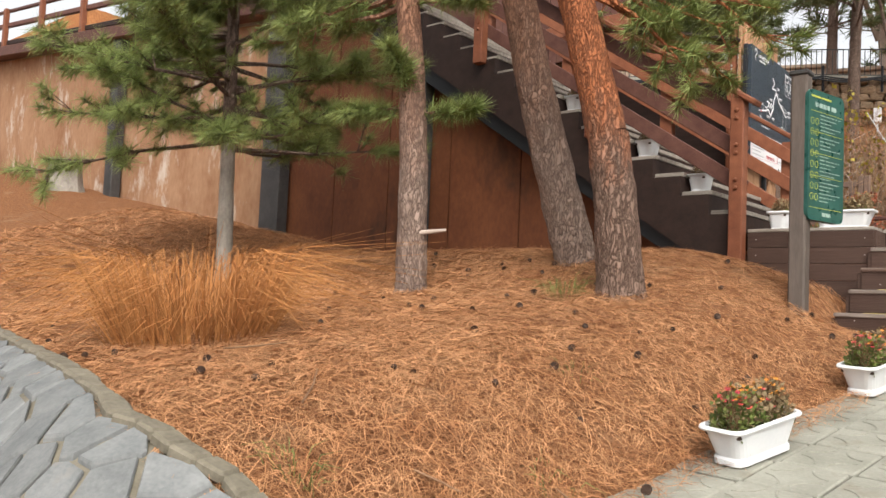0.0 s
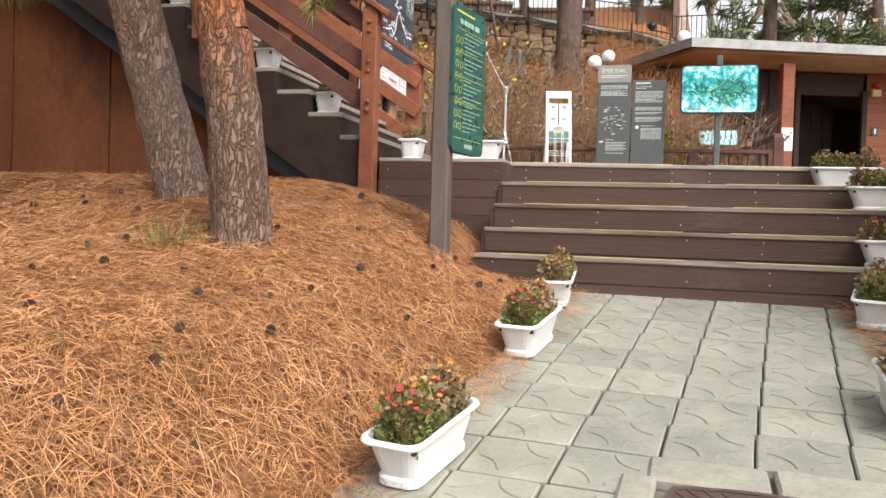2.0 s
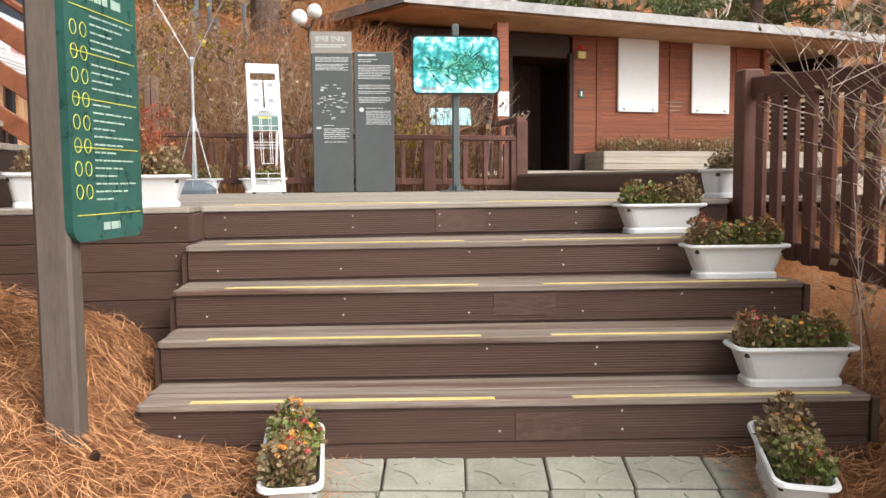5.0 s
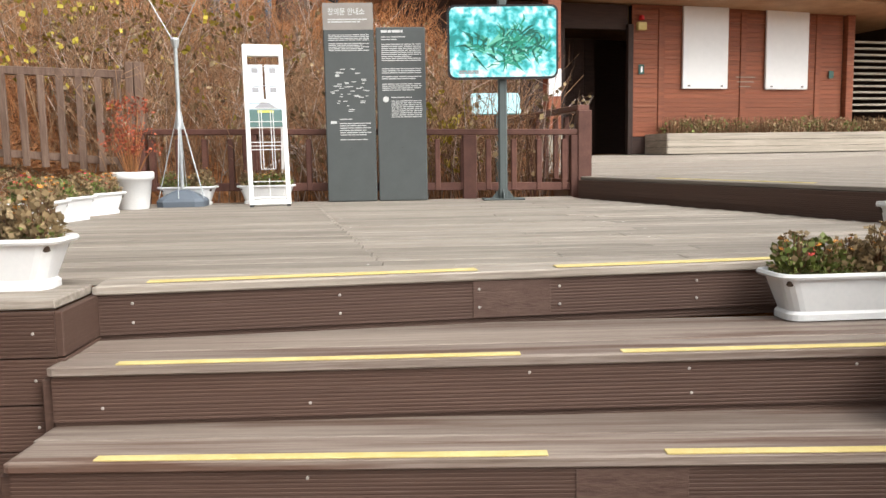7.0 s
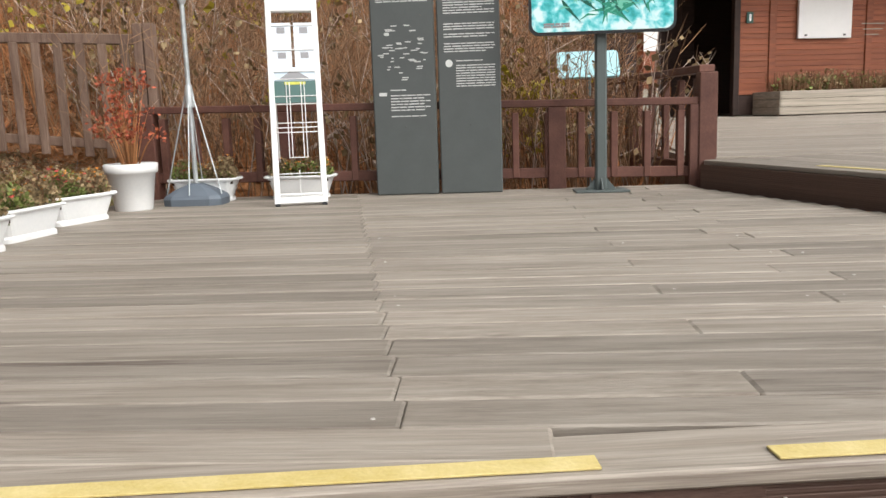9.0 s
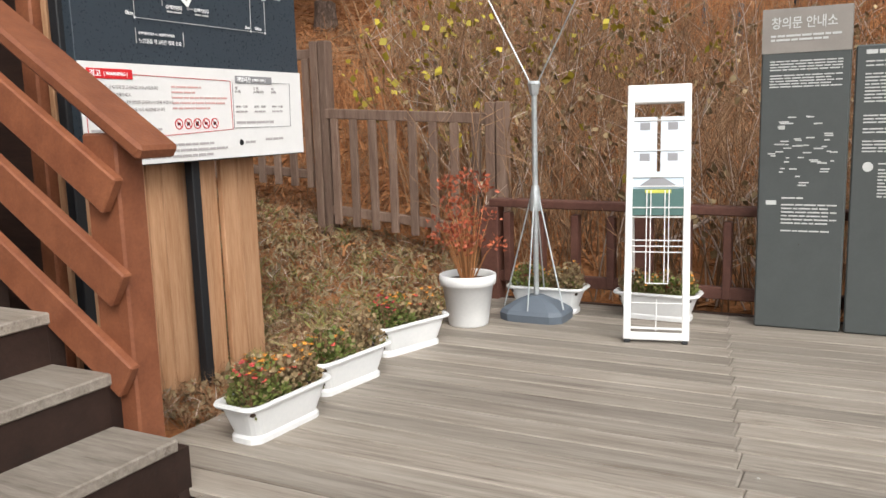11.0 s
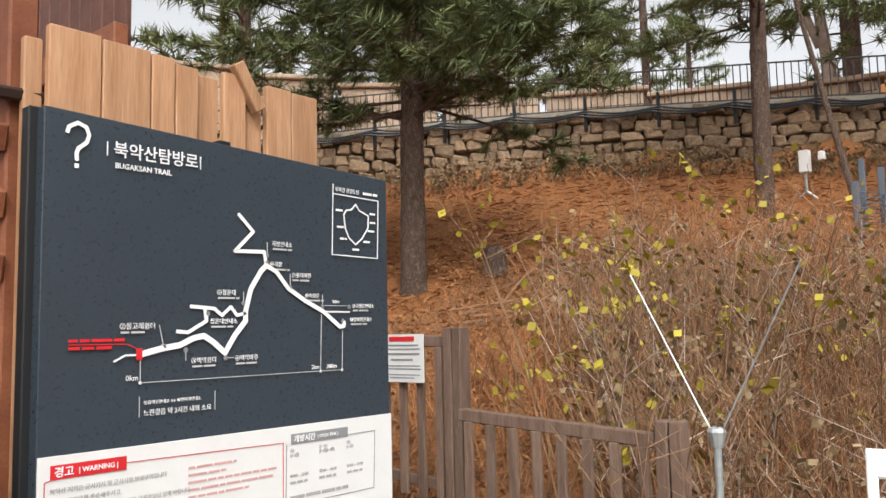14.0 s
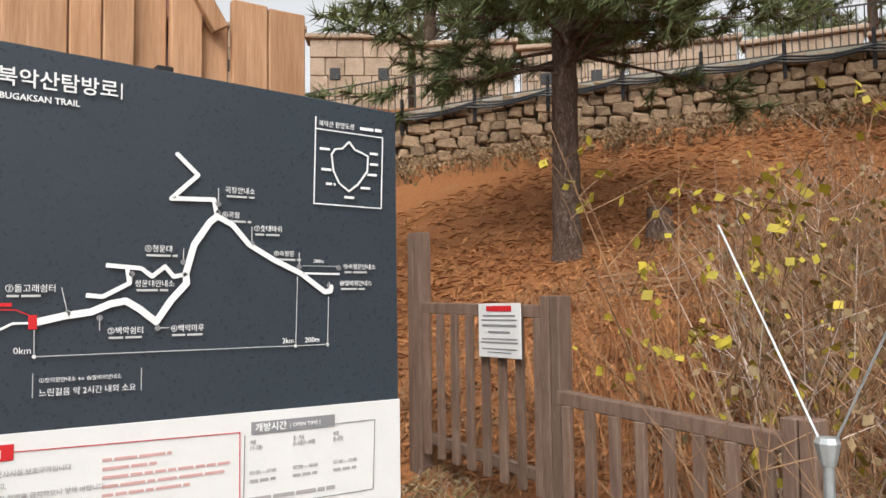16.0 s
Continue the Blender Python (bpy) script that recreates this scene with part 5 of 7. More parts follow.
def ground_cover():
    ribbons("needle_litter", "thick carpet of fallen orange pine needles", "pine needles", M_LITTER, 90000, (-8, 0.8, 2.1, 8.2), 0.15, 0.0013, 0.022, 3, on_bank, 0.22)
    ribbons("needle_litter", "fallen orange pine needles beside the path", "pine needles", M_LITTER, 18000, (2.05, 3.6, 3.4, 7.6), 0.15, 0.0013, 0.022, 4, None, 0.22)
    ribbons("leaf_litter", "dry leaves and stalks on the hillside", "leaf litter", M_TWIGRED, 16000, (-11, 1.5, 13.2, 25), 0.22, 0.012, 0.02, 5, lambda x, y: 1.0 if (x < 0.5 or y < 17) else 0.2, 0.2)
    ribbons("dry_grass", "pale dry grass between the map and the fence", "dry grass", M_TWIG, 17000, (-4.2, -1.46, 10.6, 13.6), 0.16, 0.0018, 0.03, 6, None, 0.7)
    ribbons("needle_litter", "scattered pine needles at the back of the bank", "pine needles", M_LITTER, 26000, (-9.5, -2.2, 3.0, 7.9), 0.2, 0.0028, 0.02, 12, lambda x, y: 1 if on_bank(x, y) else 0, 0.25)
    ribbons("fallen_leaves", "brown fallen leaves between the map and the fence", "leaf litter", M_LEAFDRY, 5200, (-4.2, -1.46, 10.6, 13.6), 0.075, 0.011, 0.03, 16, None, 0.5)
    ribbons("fallen_leaves", "pale broken stalks lying by the fence", "leaf litter", M_TWIGGREY, 1500, (-4.2, -1.46, 10.6, 13.6), 0.16, 0.003, 0.035, 17, None, 0.4)
    ribbons("dry_stalks", "dry stalks and litter behind the timber fence", "dry grass", M_TWIG, 7000, (-6.0, -1.0, 13.5, 18.0), 0.26, 0.003, 0.06, 18, None, 0.9)
    ribbons("fallen_leaves", "russet fallen leaves on the slope behind the fence", "leaf litter", M_TWIGRED, 6000, (-8.0, -1.0, 13.5, 20.0), 0.09, 0.013, 0.03, 19, None, 0.4)
    rng = random.Random(9)
    b = Build()
    for i in range(260):
        x, y = rng.uniform(-3.8, -1.5), rng.uniform(11.2, 13.5)
        z = ground(x, y)
        for k in range(4):
            a = rng.uniform(0, 6.28)
            b.strand([(x, y, z), (x + 0.04 * math.cos(a), y + 0.04 * math.sin(a), z + 0.07), (x + 0.11 * math.cos(a), y + 0.11 * math.sin(a), z + 0.1)], [0.003, 0.0025, 0.0008])
    tagged(b.part("green_grass", M_GRASS), "sparse green grass among dry stalks", "grass", kind="stuff")
    # ornamental dry grass clump
    for cx, cy, n, h, mat, lab in ((-2.35, 3.66, 1100, 0.6, M_STRAW, "arching clump of straw-coloured dry grass"), (-1.3, 5.75, 60, 0.16, M_GRASS, "small tuft of green grass at a pine's foot"), (-0.55, 2.95, 40, 0.1, M_GRASS, "small tuft of green grass among needles"), (-0.05, 3.75, 24, 0.07, M_GRASS, "tiny green sprout among needles"), (-0.4, 4.5, 24, 0.07, M_LEAF, "tiny dark weed among needles")):
        b = Build()
        r = 0.4 if n > 300 else 0.09
        for i in range(n):
            a, q = rng.uniform(0, 6.28), r * math.sqrt(rng.random())
            x, y = cx + q * math.cos(a) * 1.2, cy + q * math.sin(a)
            z = ground(x, y) - 0.02
            l = h * rng.uniform(0.4, 1.25)
            a += rng.uniform(-0.7, 0.7)
            o = l * rng.uniform(0.2, 1.7)
            b.strand([(x, y, z), (x + o * 0.35 * math.cos(a), y + o * 0.35 * math.sin(a), z + l * 0.7), (x + o * math.cos(a), y + o * math.sin(a), z + l * rng.uniform(0.2, 0.95))], [0.0028, 0.002, 0.0006])
        tagged(b.part("grass_clump", mat), lab, "grass")
    # pine cones
    cone = Build()
    for k in range(9):
        z = 0.006 + 0.0052 * k
        r = 0.024 * math.sin(math.pi * (k + 1.2) / 11)
        for j in range(7):
            a = 6.283 * (j + 0.5 * (k % 2)) / 7
            cone.add([(0, 0, z), (r * math.cos(a - 0.35), r * math.sin(a - 0.35), z + 0.006), (r * 1.2 * math.cos(a), r * 1.2 * math.sin(a), z + 0.01), (r * math.cos(a + 0.35), r * math.sin(a + 0.35), z + 0.006)], [(0, 1, 2), (0, 2, 3)])
    me = cone.mesh("pine_cone", M_CONE)
    for i in range(85):
        while True:
            x, y = rng.uniform(-4.5, 0.4), rng.uniform(2.4, 7.6)
            if on_bank(x, y) and rng.random() < on_bank(x, y) + 0.25:
                break
        ob = new("pine_cone", me)
        s = rng.uniform(0.5, 0.85)
        ob.matrix_basis = pose(x, y, ground(x, y) + 0.03, rng.uniform(50, 110), 0, rng.uniform(0, 360)) @ Matrix.Diagonal((s, s, s, 1))
        tagged(ob, "dark open pine cone lying on needles", "pine cone", "scattered pine cones")
    # fallen sticks
    for x, y, a, l in ((-1.55, 3.5, 40, 0.3), (-0.9, 3.3, 130, 0.3), (-0.2, 3.3, 15, 0.18), (0.12, 3.62, 160, 0.12)):
        c, s = math.cos(radians(a)) * l / 2, math.sin(radians(a)) * l / 2
        b = Build().strand([(x - c, y - s, ground(x - c, y - s) + 0.05), (x + 0.02, y, ground(x, y) + 0.06), (x + c, y + s, ground(x + c, y + s) + 0.07)], [0.005, 0.0045, 0.003], 5)
        tagged(b.part("fallen_stick", M_TWIG), "bleached fallen stick on the needles", "stick", "fallen sticks")


def thicket(name, label, mat, n, spot, hmin, hmax, seed, r=0.006, twigs=4, leaf=None, kind="stuff"):
    rng = random.Random(seed)
    b, lf = Build(), Build()
    for i in range(n):
        x, y = spot(rng)
        z = ground(x, y) - 0.05
        h = rng.uniform(hmin, hmax)
        lx, ly = rng.gauss(0, 0.26) * h, rng.gauss(0, 0.26) * h
        p = [Vector((x, y, z)), Vector((x + lx * 0.4, y + ly * 0.4, z + h * 0.5)), Vector((x + lx, y + ly, z + h))]
        b.strand(p, [r, r * 0.75, r * 0.3])
        for k in range(twigs):
            f = rng.uniform(0.3, 0.95)
            o = p[1].lerp(p[2], (f - 0.5) * 2) if f > 0.5 else p[0].lerp(p[1], f * 2)
            a = rng.uniform(0, 6.28)
            l = h * rng.uniform(0.12, 0.34)
            q = o + Vector((math.cos(a), math.sin(a), rng.uniform(0.2, 1.3))).normalized() * l
            b.strand([o, q], [r * 0.55, r * 0.2])
            if leaf:
                for s in range(leaf[1]):
                    c = o.lerp(q, rng.uniform(0.3, 1.05))
                    g = leaf[2] * rng.uniform(0.6, 1.3)
                    u = Vector((rng.uniform(-1, 1), rng.uniform(-1, 1), rng.uniform(-1.4, 0.2))).normalized()
                    v = u.cross((rng.random(), rng.random(), rng.random())).normalized() * g * 0.42
                    lf.add([c, c + u * g * 0.5 + v, c + u * g, c + u * g * 0.5 - v], [(0, 1, 2, 3)])
    ob = b.part(name, mat)
    tagged(ob, label, "shrubs", kind=kind)
    if leaf:
        lf.part("leaves", leaf[0], ob)


def thickets():
    def back(rng):
        while True:
            x, y = rng.uniform(-4.3, 2.3), rng.uniform(13.25, 18.5)
            if (y - 13) * 0.8 > -(x + 1.4) * 1.0 and rng.random() < 1.2 - (y - 13.2) * 0.1:
                return x, y
    thicket("dry_thicket", "dense brown thicket of dry stems behind the railing", M_TWIG, 2300, back, 0.6, 1.45, 41)
    thicket("russet_thicket", "russet dry shrubs on the slope", M_TWIGRED, 1700, lambda r: (r.uniform(-4.5, 2.6), r.uniform(14.2, 21)), 0.4, 1.0, 42, 0.006, 5)
    thicket("leafy_thicket", "dry shrubs holding a few withered leaves", M_TWIGGREY, 240, back, 0.8, 1.5, 43, 0.007, 5, (M_LEAFDRY, 3, 0.06))
    thicket("yellow_shrub", "tall thin shrub with sparse yellow leaves", M_TWIG, 40, lambda r: (r.uniform(-2.9, -0.5), r.uniform(14.0, 16.0)), 1.1, 2.2, 44, 0.008, 5, (M_YLEAF, 4, 0.068), "")
    thicket("yellow_shrub", "yellow-leaved shrub beside the raised platform", M_TWIG, 20, lambda r: (r.uniform(1.15, 1.6), r.uniform(13.6, 15.2)), 0.8, 1.25, 45, 0.006, 7, (M_YLEAF, 6, 0.06), "")
    thicket("grey_bramble", "tangled grey bare shrub overhanging the side fence", M_TWIGPALE, 230, lambda r: (r.uniform(3.2, 4.4), r.uniform(5.0, 8.2)), 0.9, 1.9, 46, 0.0045, 12, (M_LEAFDRY, 1, 0.035))
    thicket("grey_bramble", "tangled brown shrub beside the path", M_TWIG, 70, lambda r: (r.uniform(2.95, 4.2), r.uniform(5.0, 7.6)), 0.4, 1.3, 47, 0.005, 6, (M_LEAFDRY, 1, 0.045))
    thicket("grey_bramble", "bare grey shrub growing before the side fence", M_TWIGPALE, 95, lambda r: (r.uniform(2.85, 3.2), r.uniform(5.0, 7.4)), 0.7, 1.7, 50, 0.0042, 20, (M_LEAFDRY, 1, 0.03))
    thicket("wall_shrubs", "brown scrub along the foot of the stone wall", M_TWIG, 900, lambda r: (lambda br, d: (0.6 + math.sin(br) * d, 9.3 + math.cos(br) * d))(radians(r.uniform(-62, 4)), r.uniform(16.2, 17.7)), 0.2, 0.6, 48, 0.008, 5, (M_LEAFDRY, 2, 0.07))
    thicket("slope_shrubs", "brown scrub beside the building and the far slope", M_TWIGRED, 900, lambda r: (r.uniform(-0.5, 1.9), r.uniform(17.5, 27)), 0.5, 1.5, 49, 0.009, 5)


build_pavement()
build_embankment()
near_pines()
hill_pines()
forest()
ground_cover()
thickets()


# ---- lettering ----
LETTERS = []


def lettering(text, size, m, mat, parent, name="lettering", bold=0.0, align="LEFT", squash=1.0):
    """Notes a line of writing; finish_lettering() builds all of them as meshes at once."""
    cu = bpy.data.curves.new("letters", "FONT")
    cu.body, cu.size, cu.align_x, cu.extrude, cu.resolution_u, cu.offset = text, size, align, 0.0008, 2, bold
    tmp = bpy.data.objects.new("letters", cu)
    scene.collection.objects.link(tmp)
    LETTERS.append((tmp, m @ Matrix.Diagonal((squash, 1, 1, 1)), mat, parent, name))


def finish_lettering():
    dg = bpy.context.evaluated_depsgraph_get()
    made = [bpy.data.meshes.new_from_object(tmp.evaluated_get(dg)) for tmp, *_ in LETTERS]
    for me, (tmp, m, mat, parent, name) in zip(made, LETTERS):
        cu = tmp.data
        bpy.data.objects.remove(tmp)
        bpy.data.curves.remove(cu)
        me.materials.clear()
        me.materials.append(mat)
        ob = new(name, me)
        ob.parent = parent
        ob.matrix_basis = m


def flat(x, z, lift=0.003):
    """Pose of writing on a board that faces -y of its thing, in metres from the board's middle and foot."""
    return pose(x, -lift, z, 90)


def bars(name, mat, parent, rows, y=-0.003, h=0.008):
    """Unreadable lines of writing as plain bars: (x0, x1, z)."""
    b = Build()
    rng = random.Random(len(rows) * 7 + int(abs(rows[0][2]) * 100))
    for x0, x1, z in rows:
        x = x0
        while x < x1 - 0.005:
            w = min(x1 - x, rng.uniform(0.02, 0.07))
            b.box(((x + x + w) / 2, y, z), (w, 0.0016, h), 0.0003)
            x += w + 0.006
    return b.part(name, mat, parent)


def polyline(name, mat, parent, pts, w, y=-0.003):
    b = Build()
    for (x0, z0), (x1, z1) in zip(pts[:-1], pts[1:]):
        b.beam((x0, y, z0), (x1, y, z1), w, 0.002, 0.0003, (0, -1, 0))
        b.tube([(x1, y - 0.0011, z1), (x1, y + 0.001, z1)], w / 2, 8)
    return b.part(name, mat, parent)


def map_writing(t):
    """Board local frame: x from -0.7 to 0.68, z from 0 to 1.41."""
    W = M_INKWHITE
    polyline("question_mark", W, t, [(-0.637, 1.342), (-0.632, 1.362), (-0.606, 1.377), (-0.58, 1.368), (-0.571, 1.345), (-0.578, 1.322), (-0.602, 1.302), (-0.608, 1.285), (-0.607, 1.268)], 0.012)
    Build().box((-0.607, -0.003, 0.0 + 1.248), (0.013, 0.002, 0.013), 0.0004).part("question_mark", W, t)
    lettering("|", 0.048, flat(-0.52, 1.303), W, t)
    lettering("북악산탐방로", 0.0535, flat(-0.495, 1.297), W, t, "title", 0.0005)
    lettering("|", 0.048, flat(-0.198, 1.303), W, t)
    lettering("BUGAKSAN TRAIL", 0.0235, flat(-0.489, 1.258), W, t, "subtitle", 0.0003)
    polyline("trail_line", W, t, [(-0.402, 0.688), (-0.327, 0.705), (-0.262, 0.714), (-0.214, 0.735), (-0.175, 0.742), (-0.14, 0.721), (-0.094, 0.684), (-0.053, 0.744), (-0.011, 0.79), (-0.013, 0.818), (0.01, 0.9), (0.054, 0.965), (0.076, 0.984)], 0.019)
    polyline("trail_line", W, t, [(0.076, 0.984), (0.122, 0.962), (0.173, 0.905), (0.252, 0.861), (0.339, 0.822), (0.42, 0.765), (0.44, 0.768), (0.442, 0.78)], 0.016)
    polyline("trail_line", W, t, [(0.076, 0.984), (0.067, 1.032), (-0.055, 1.028), (0.02, 1.1), (-0.039, 1.155)], 0.013)
    polyline("trail_line", W, t, [(-0.227, 0.838), (-0.136, 0.831), (-0.106, 0.809), (-0.071, 0.837), (-0.047, 0.809), (-0.015, 0.815)], 0.012)
    polyline("trail_line", W, t, [(-0.276, 0.758), (-0.234, 0.754), (-0.166, 0.79), (-0.172, 0.832)], 0.012)
    polyline("trail_line", W, t, [(0.339, 0.822), (0.469, 0.821)], 0.006)
    polyline("trail_line", W, t, [(-0.483, 0.67), (-0.447, 0.688), (-0.407, 0.688)], 0.006)
    Build().box((-0.402, -0.004, 0.69), (0.02, 0.003, 0.036), 0.001).part("start_mark", M_RED, t)
    polyline("red_line", M_RED, t, [(-0.62, 0.724), (-0.44, 0.722), (-0.407, 0.706)], 0.003)
    bars("red_writing", M_RED, t, [(-0.62, -0.45, 0.735), (-0.62, -0.48, 0.713)], h=0.009)
    thin = 0.0022
    polyline("scale_line", M_INKDIM, t, [(-0.397, 0.603), (0.429, 0.602)], thin)
    polyline("scale_line", M_INKDIM, t, [(-0.398, 0.671), (-0.397, 0.598)], thin)
    polyline("scale_line", M_INKDIM, t, [(0.328, 0.812), (0.322, 0.596)], thin)
    polyline("scale_line", M_INKDIM, t, [(0.433, 0.75), (0.429, 0.596)], thin)
    for x, z in ((-0.397, 0.603), (0.322, 0.602), (0.429, 0.602)):
        Build().tube([(x, -0.004, z), (x, -0.001, z)], 0.005, 8).part("dot", W, t)
    for s, x, z, size in (("0km", -0.445, 0.611, 0.024), ("2km", 0.278, 0.611, 0.022), ("200m", 0.352, 0.611, 0.022), ("300m", 0.382, 0.855, 0.016)):
        lettering(s, size, flat(x, z), W, t, "distance")
    polyline("scale_line", M_INKDIM, t, [(0.345, 0.845), (0.465, 0.845)], 0.002)
    names = (("②돌고래쉼터", -0.467, 0.768, 0.0225, -0.32, 0.712, -0.335), ("③백악쉼터", -0.222, 0.655, 0.0215, -0.241, 0.698, -0.241), ("④백악마루", -0.055, 0.657, 0.0215, -0.09, 0.667, -0.06), ("청운대안내소", -0.152, 0.782, 0.0205, -0.16, 0.815, -0.16), ("⑤청운대", -0.127, 0.878, 0.0215, -0.02, 0.85, -0.02), ("곡장안내소", 0.1, 1.056, 0.021, 0.08, 1.02, 0.08), ("⑥곡장", 0.09, 0.983, 0.0205, 0.079, 0.995, 0.079), ("⑦촛대바위", 0.188, 0.947, 0.0205, 0.182, 0.909, 0.182), ("⑧숙정문", 0.25, 0.874, 0.019, 0.334, 0.842, 0.334), ("⑨숙정문안내소", 0.485, 0.838, 0.019, 0.469, 0.84, 0.469), ("⑩말바위안내소", 0.472, 0.785, 0.019, 0.436, 0.785, 0.436))
    for s, x, z, size, dx, dz, lx in names:
        lettering(s, size, flat(x, z), W, t, "place_name", squash=0.95)
        bars("small_writing", M_INKDIM, t, [(x + 0.005, min(0.64, x + 0.09), z - 0.011)], h=0.006)
        Build().tube([(dx, -0.004, dz), (dx, -0.001, dz)], 0.008, 10).part("dot", plain("pale_grey_print", (0.45, 0.46, 0.47)) if s.startswith("②") else M_INKGREY, t)
        polyline("leader", M_INKDIM, t, [(dx, dz), (lx, z + 0.01)], 0.0025)
    lettering("①창의문안내소 ↔ ⑩말바위안내소", 0.0135, flat(-0.385, 0.537), W, t, "note")
    lettering("느린걸음 약 2시간 내외 소요", 0.0215, flat(-0.385, 0.503), W, t, "note", squash=0.95)
    polyline("scale_line", M_INKDIM, t, [(-0.399, 0.5), (-0.399, 0.56)], 0.002)
    polyline("scale_line", M_INKDIM, t, [(-0.132, 0.5), (-0.132, 0.56)], 0.002)
    # inset map of the city wall
    polyline("inset_frame", W, t, [(0.392, 1.315), (0.384, 1.04), (0.626, 1.037), (0.634, 1.272), (0.392, 1.277)], 0.004)
    polyline("inset_route", W, t, [(0.509, 1.246), (0.485, 1.222), (0.459, 1.218), (0.446, 1.2), (0.453, 1.147), (0.472, 1.11), (0.507, 1.086), (0.54, 1.11), (0.575, 1.156), (0.578, 1.205), (0.556, 1.214), (0.53, 1.222), (0.509, 1.246)], 0.006)
    lettering("북악산 한양도성", 0.021, flat(0.402, 1.288), W, t, "inset_title", squash=0.9)
    bars("small_writing", W, t, [(0.55, 0.63, 1.294)], h=0.01)
    bars("small_writing", W, t, [(0.405, 0.44, 1.215), (0.585, 0.615, 1.215), (0.585, 0.615, 1.18), (0.575, 0.61, 1.145), (0.41, 0.445, 1.15), (0.425, 0.46, 1.105), (0.55, 0.585, 1.1), (0.49, 0.525, 1.066)], h=0.008)
    # white field
    Build().box((-0.552, -0.007, 0.37), (0.225, 0.003, 0.04), 0.001).part("heading_red", M_RED, t)
    lettering("경고", 0.031, flat(-0.655, 0.359, 0.0095), W, t, "heading", 0.0005)
    lettering("| WARNING |", 0.02, flat(-0.585, 0.363, 0.0095), W, t, "heading", 0.0003)
    polyline("red_frame", M_RED, t, [(-0.44, 0.37), (0.145, 0.36), (0.145, 0.135), (-0.68, 0.1), (-0.68, 0.345), (-0.665, 0.35)], 0.0022, -0.0065)
    Build().box((0.315, -0.007, 0.368), (0.27, 0.003, 0.036), 0.001).part("heading_grey", M_INKGREY, t)
    lettering("개방시간", 0.027, flat(0.19, 0.359, 0.0095), W, t, "heading", 0.0004)
    lettering("| OPEN TIME |", 0.0165, flat(0.3, 0.362, 0.0095), W, t, "heading")
    polyline("grey_frame", M_INKGREY, t, [(0.16, 0.35), (0.156, 0.14), (0.585, 0.14), (0.594, 0.357), (0.45, 0.357)], 0.0022, -0.0065)
    ink = plain("pale_ink", (0.36, 0.34, 0.34))
    lines = ("북악산 지역은 군사기지 및 군사시설 보호구역입니다", "지정된 탐방로를 준수해주시고,", "군사기지 및 시설(장비)에 대한 촬영을 금지하오니 양해 바랍니다", "상기 사항을 위반 할 경우 관련법에 의거 처벌받게 됩니다")
    for k, s in enumerate(lines):
        lettering(s, 0.0175, flat(-0.665, 0.312 - 0.03 * k, 0.0065), ink, t, "warning_text", squash=0.95)
    bars("warning_text", ink, t, [(-0.665, -0.4, 0.19), (-0.665, -0.3, 0.145)], -0.0065, 0.01)
    bars("english_text", plain("pale_red_ink", (0.55, 0.33, 0.31)), t, [(-0.23, -0.05, 0.325), (-0.23, -0.09, 0.302), (-0.23, 0.12, 0.279), (-0.23, 0.1, 0.256), (-0.23, 0.0, 0.233)], -0.0065, 0.008)
    for k, (a, c) in enumerate((("겨울\n(11~2월)", "09:00 ~ 17:00"), ("봄 · 가을\n(3~4월)(9~10월)", "07:00 ~ 18:00"), ("여름\n(5~8월)", "07:00 ~ 19:00"))):
        x = 0.175 + 0.135 * k
        lettering(a, 0.0155, flat(x, 0.322, 0.0065), ink, t, "opening_season", squash=0.7)
        lettering(c, 0.0165, flat(x, 0.235, 0.0065), ink, t, "opening_hours", squash=0.9)
        bars("small_writing", ink, t, [(x, x + 0.08, 0.217)], -0.0065, 0.009)
    bars("small_writing", ink, t, [(0.175, 0.45, 0.165)], -0.0065, 0.012)
    for k in range(5):
        cx = -0.2 + 0.056 * k
        b = Build()
        for j in range(20):
            a0, a1 = 6.2832 * j / 20, 6.2832 * (j + 1) / 20
            b.beam((cx + 0.022 * math.cos(a0), -0.0065, 0.165 + 0.022 * math.sin(a0)), (cx + 0.022 * math.cos(a1), -0.0065, 0.165 + 0.022 * math.sin(a1)), 0.004, 0.002, 0.0003, (0, -1, 0))
        b.beam((cx - 0.015, -0.0068, 0.18), (cx + 0.015, -0.0068, 0.15), 0.003, 0.002, 0.0003, (0, -1, 0))
        b.part("prohibition_ring", M_RED, t)
        Build().box((cx, -0.0062, 0.165), (0.018, 0.0016, 0.012 + 0.004 * (k % 3)), 0.0004).part("pictogram", M_BLACK, t)
    bars("footer_text", ink, t, [(-0.45, 0.02, 0.075), (-0.45, 0.1, 0.05), (-0.45, 0.0, 0.025)], -0.0065, 0.011)
    Build().tube([(0.2, -0.007, 0.07), (0.2, -0.004, 0.07)], 0.014, 12).part("emblem", M_BLACK, t)
    bars("footer_text", ink, t, [(0.23, 0.3, 0.07), (0.38, 0.52, 0.08)], -0.0065, 0.012)


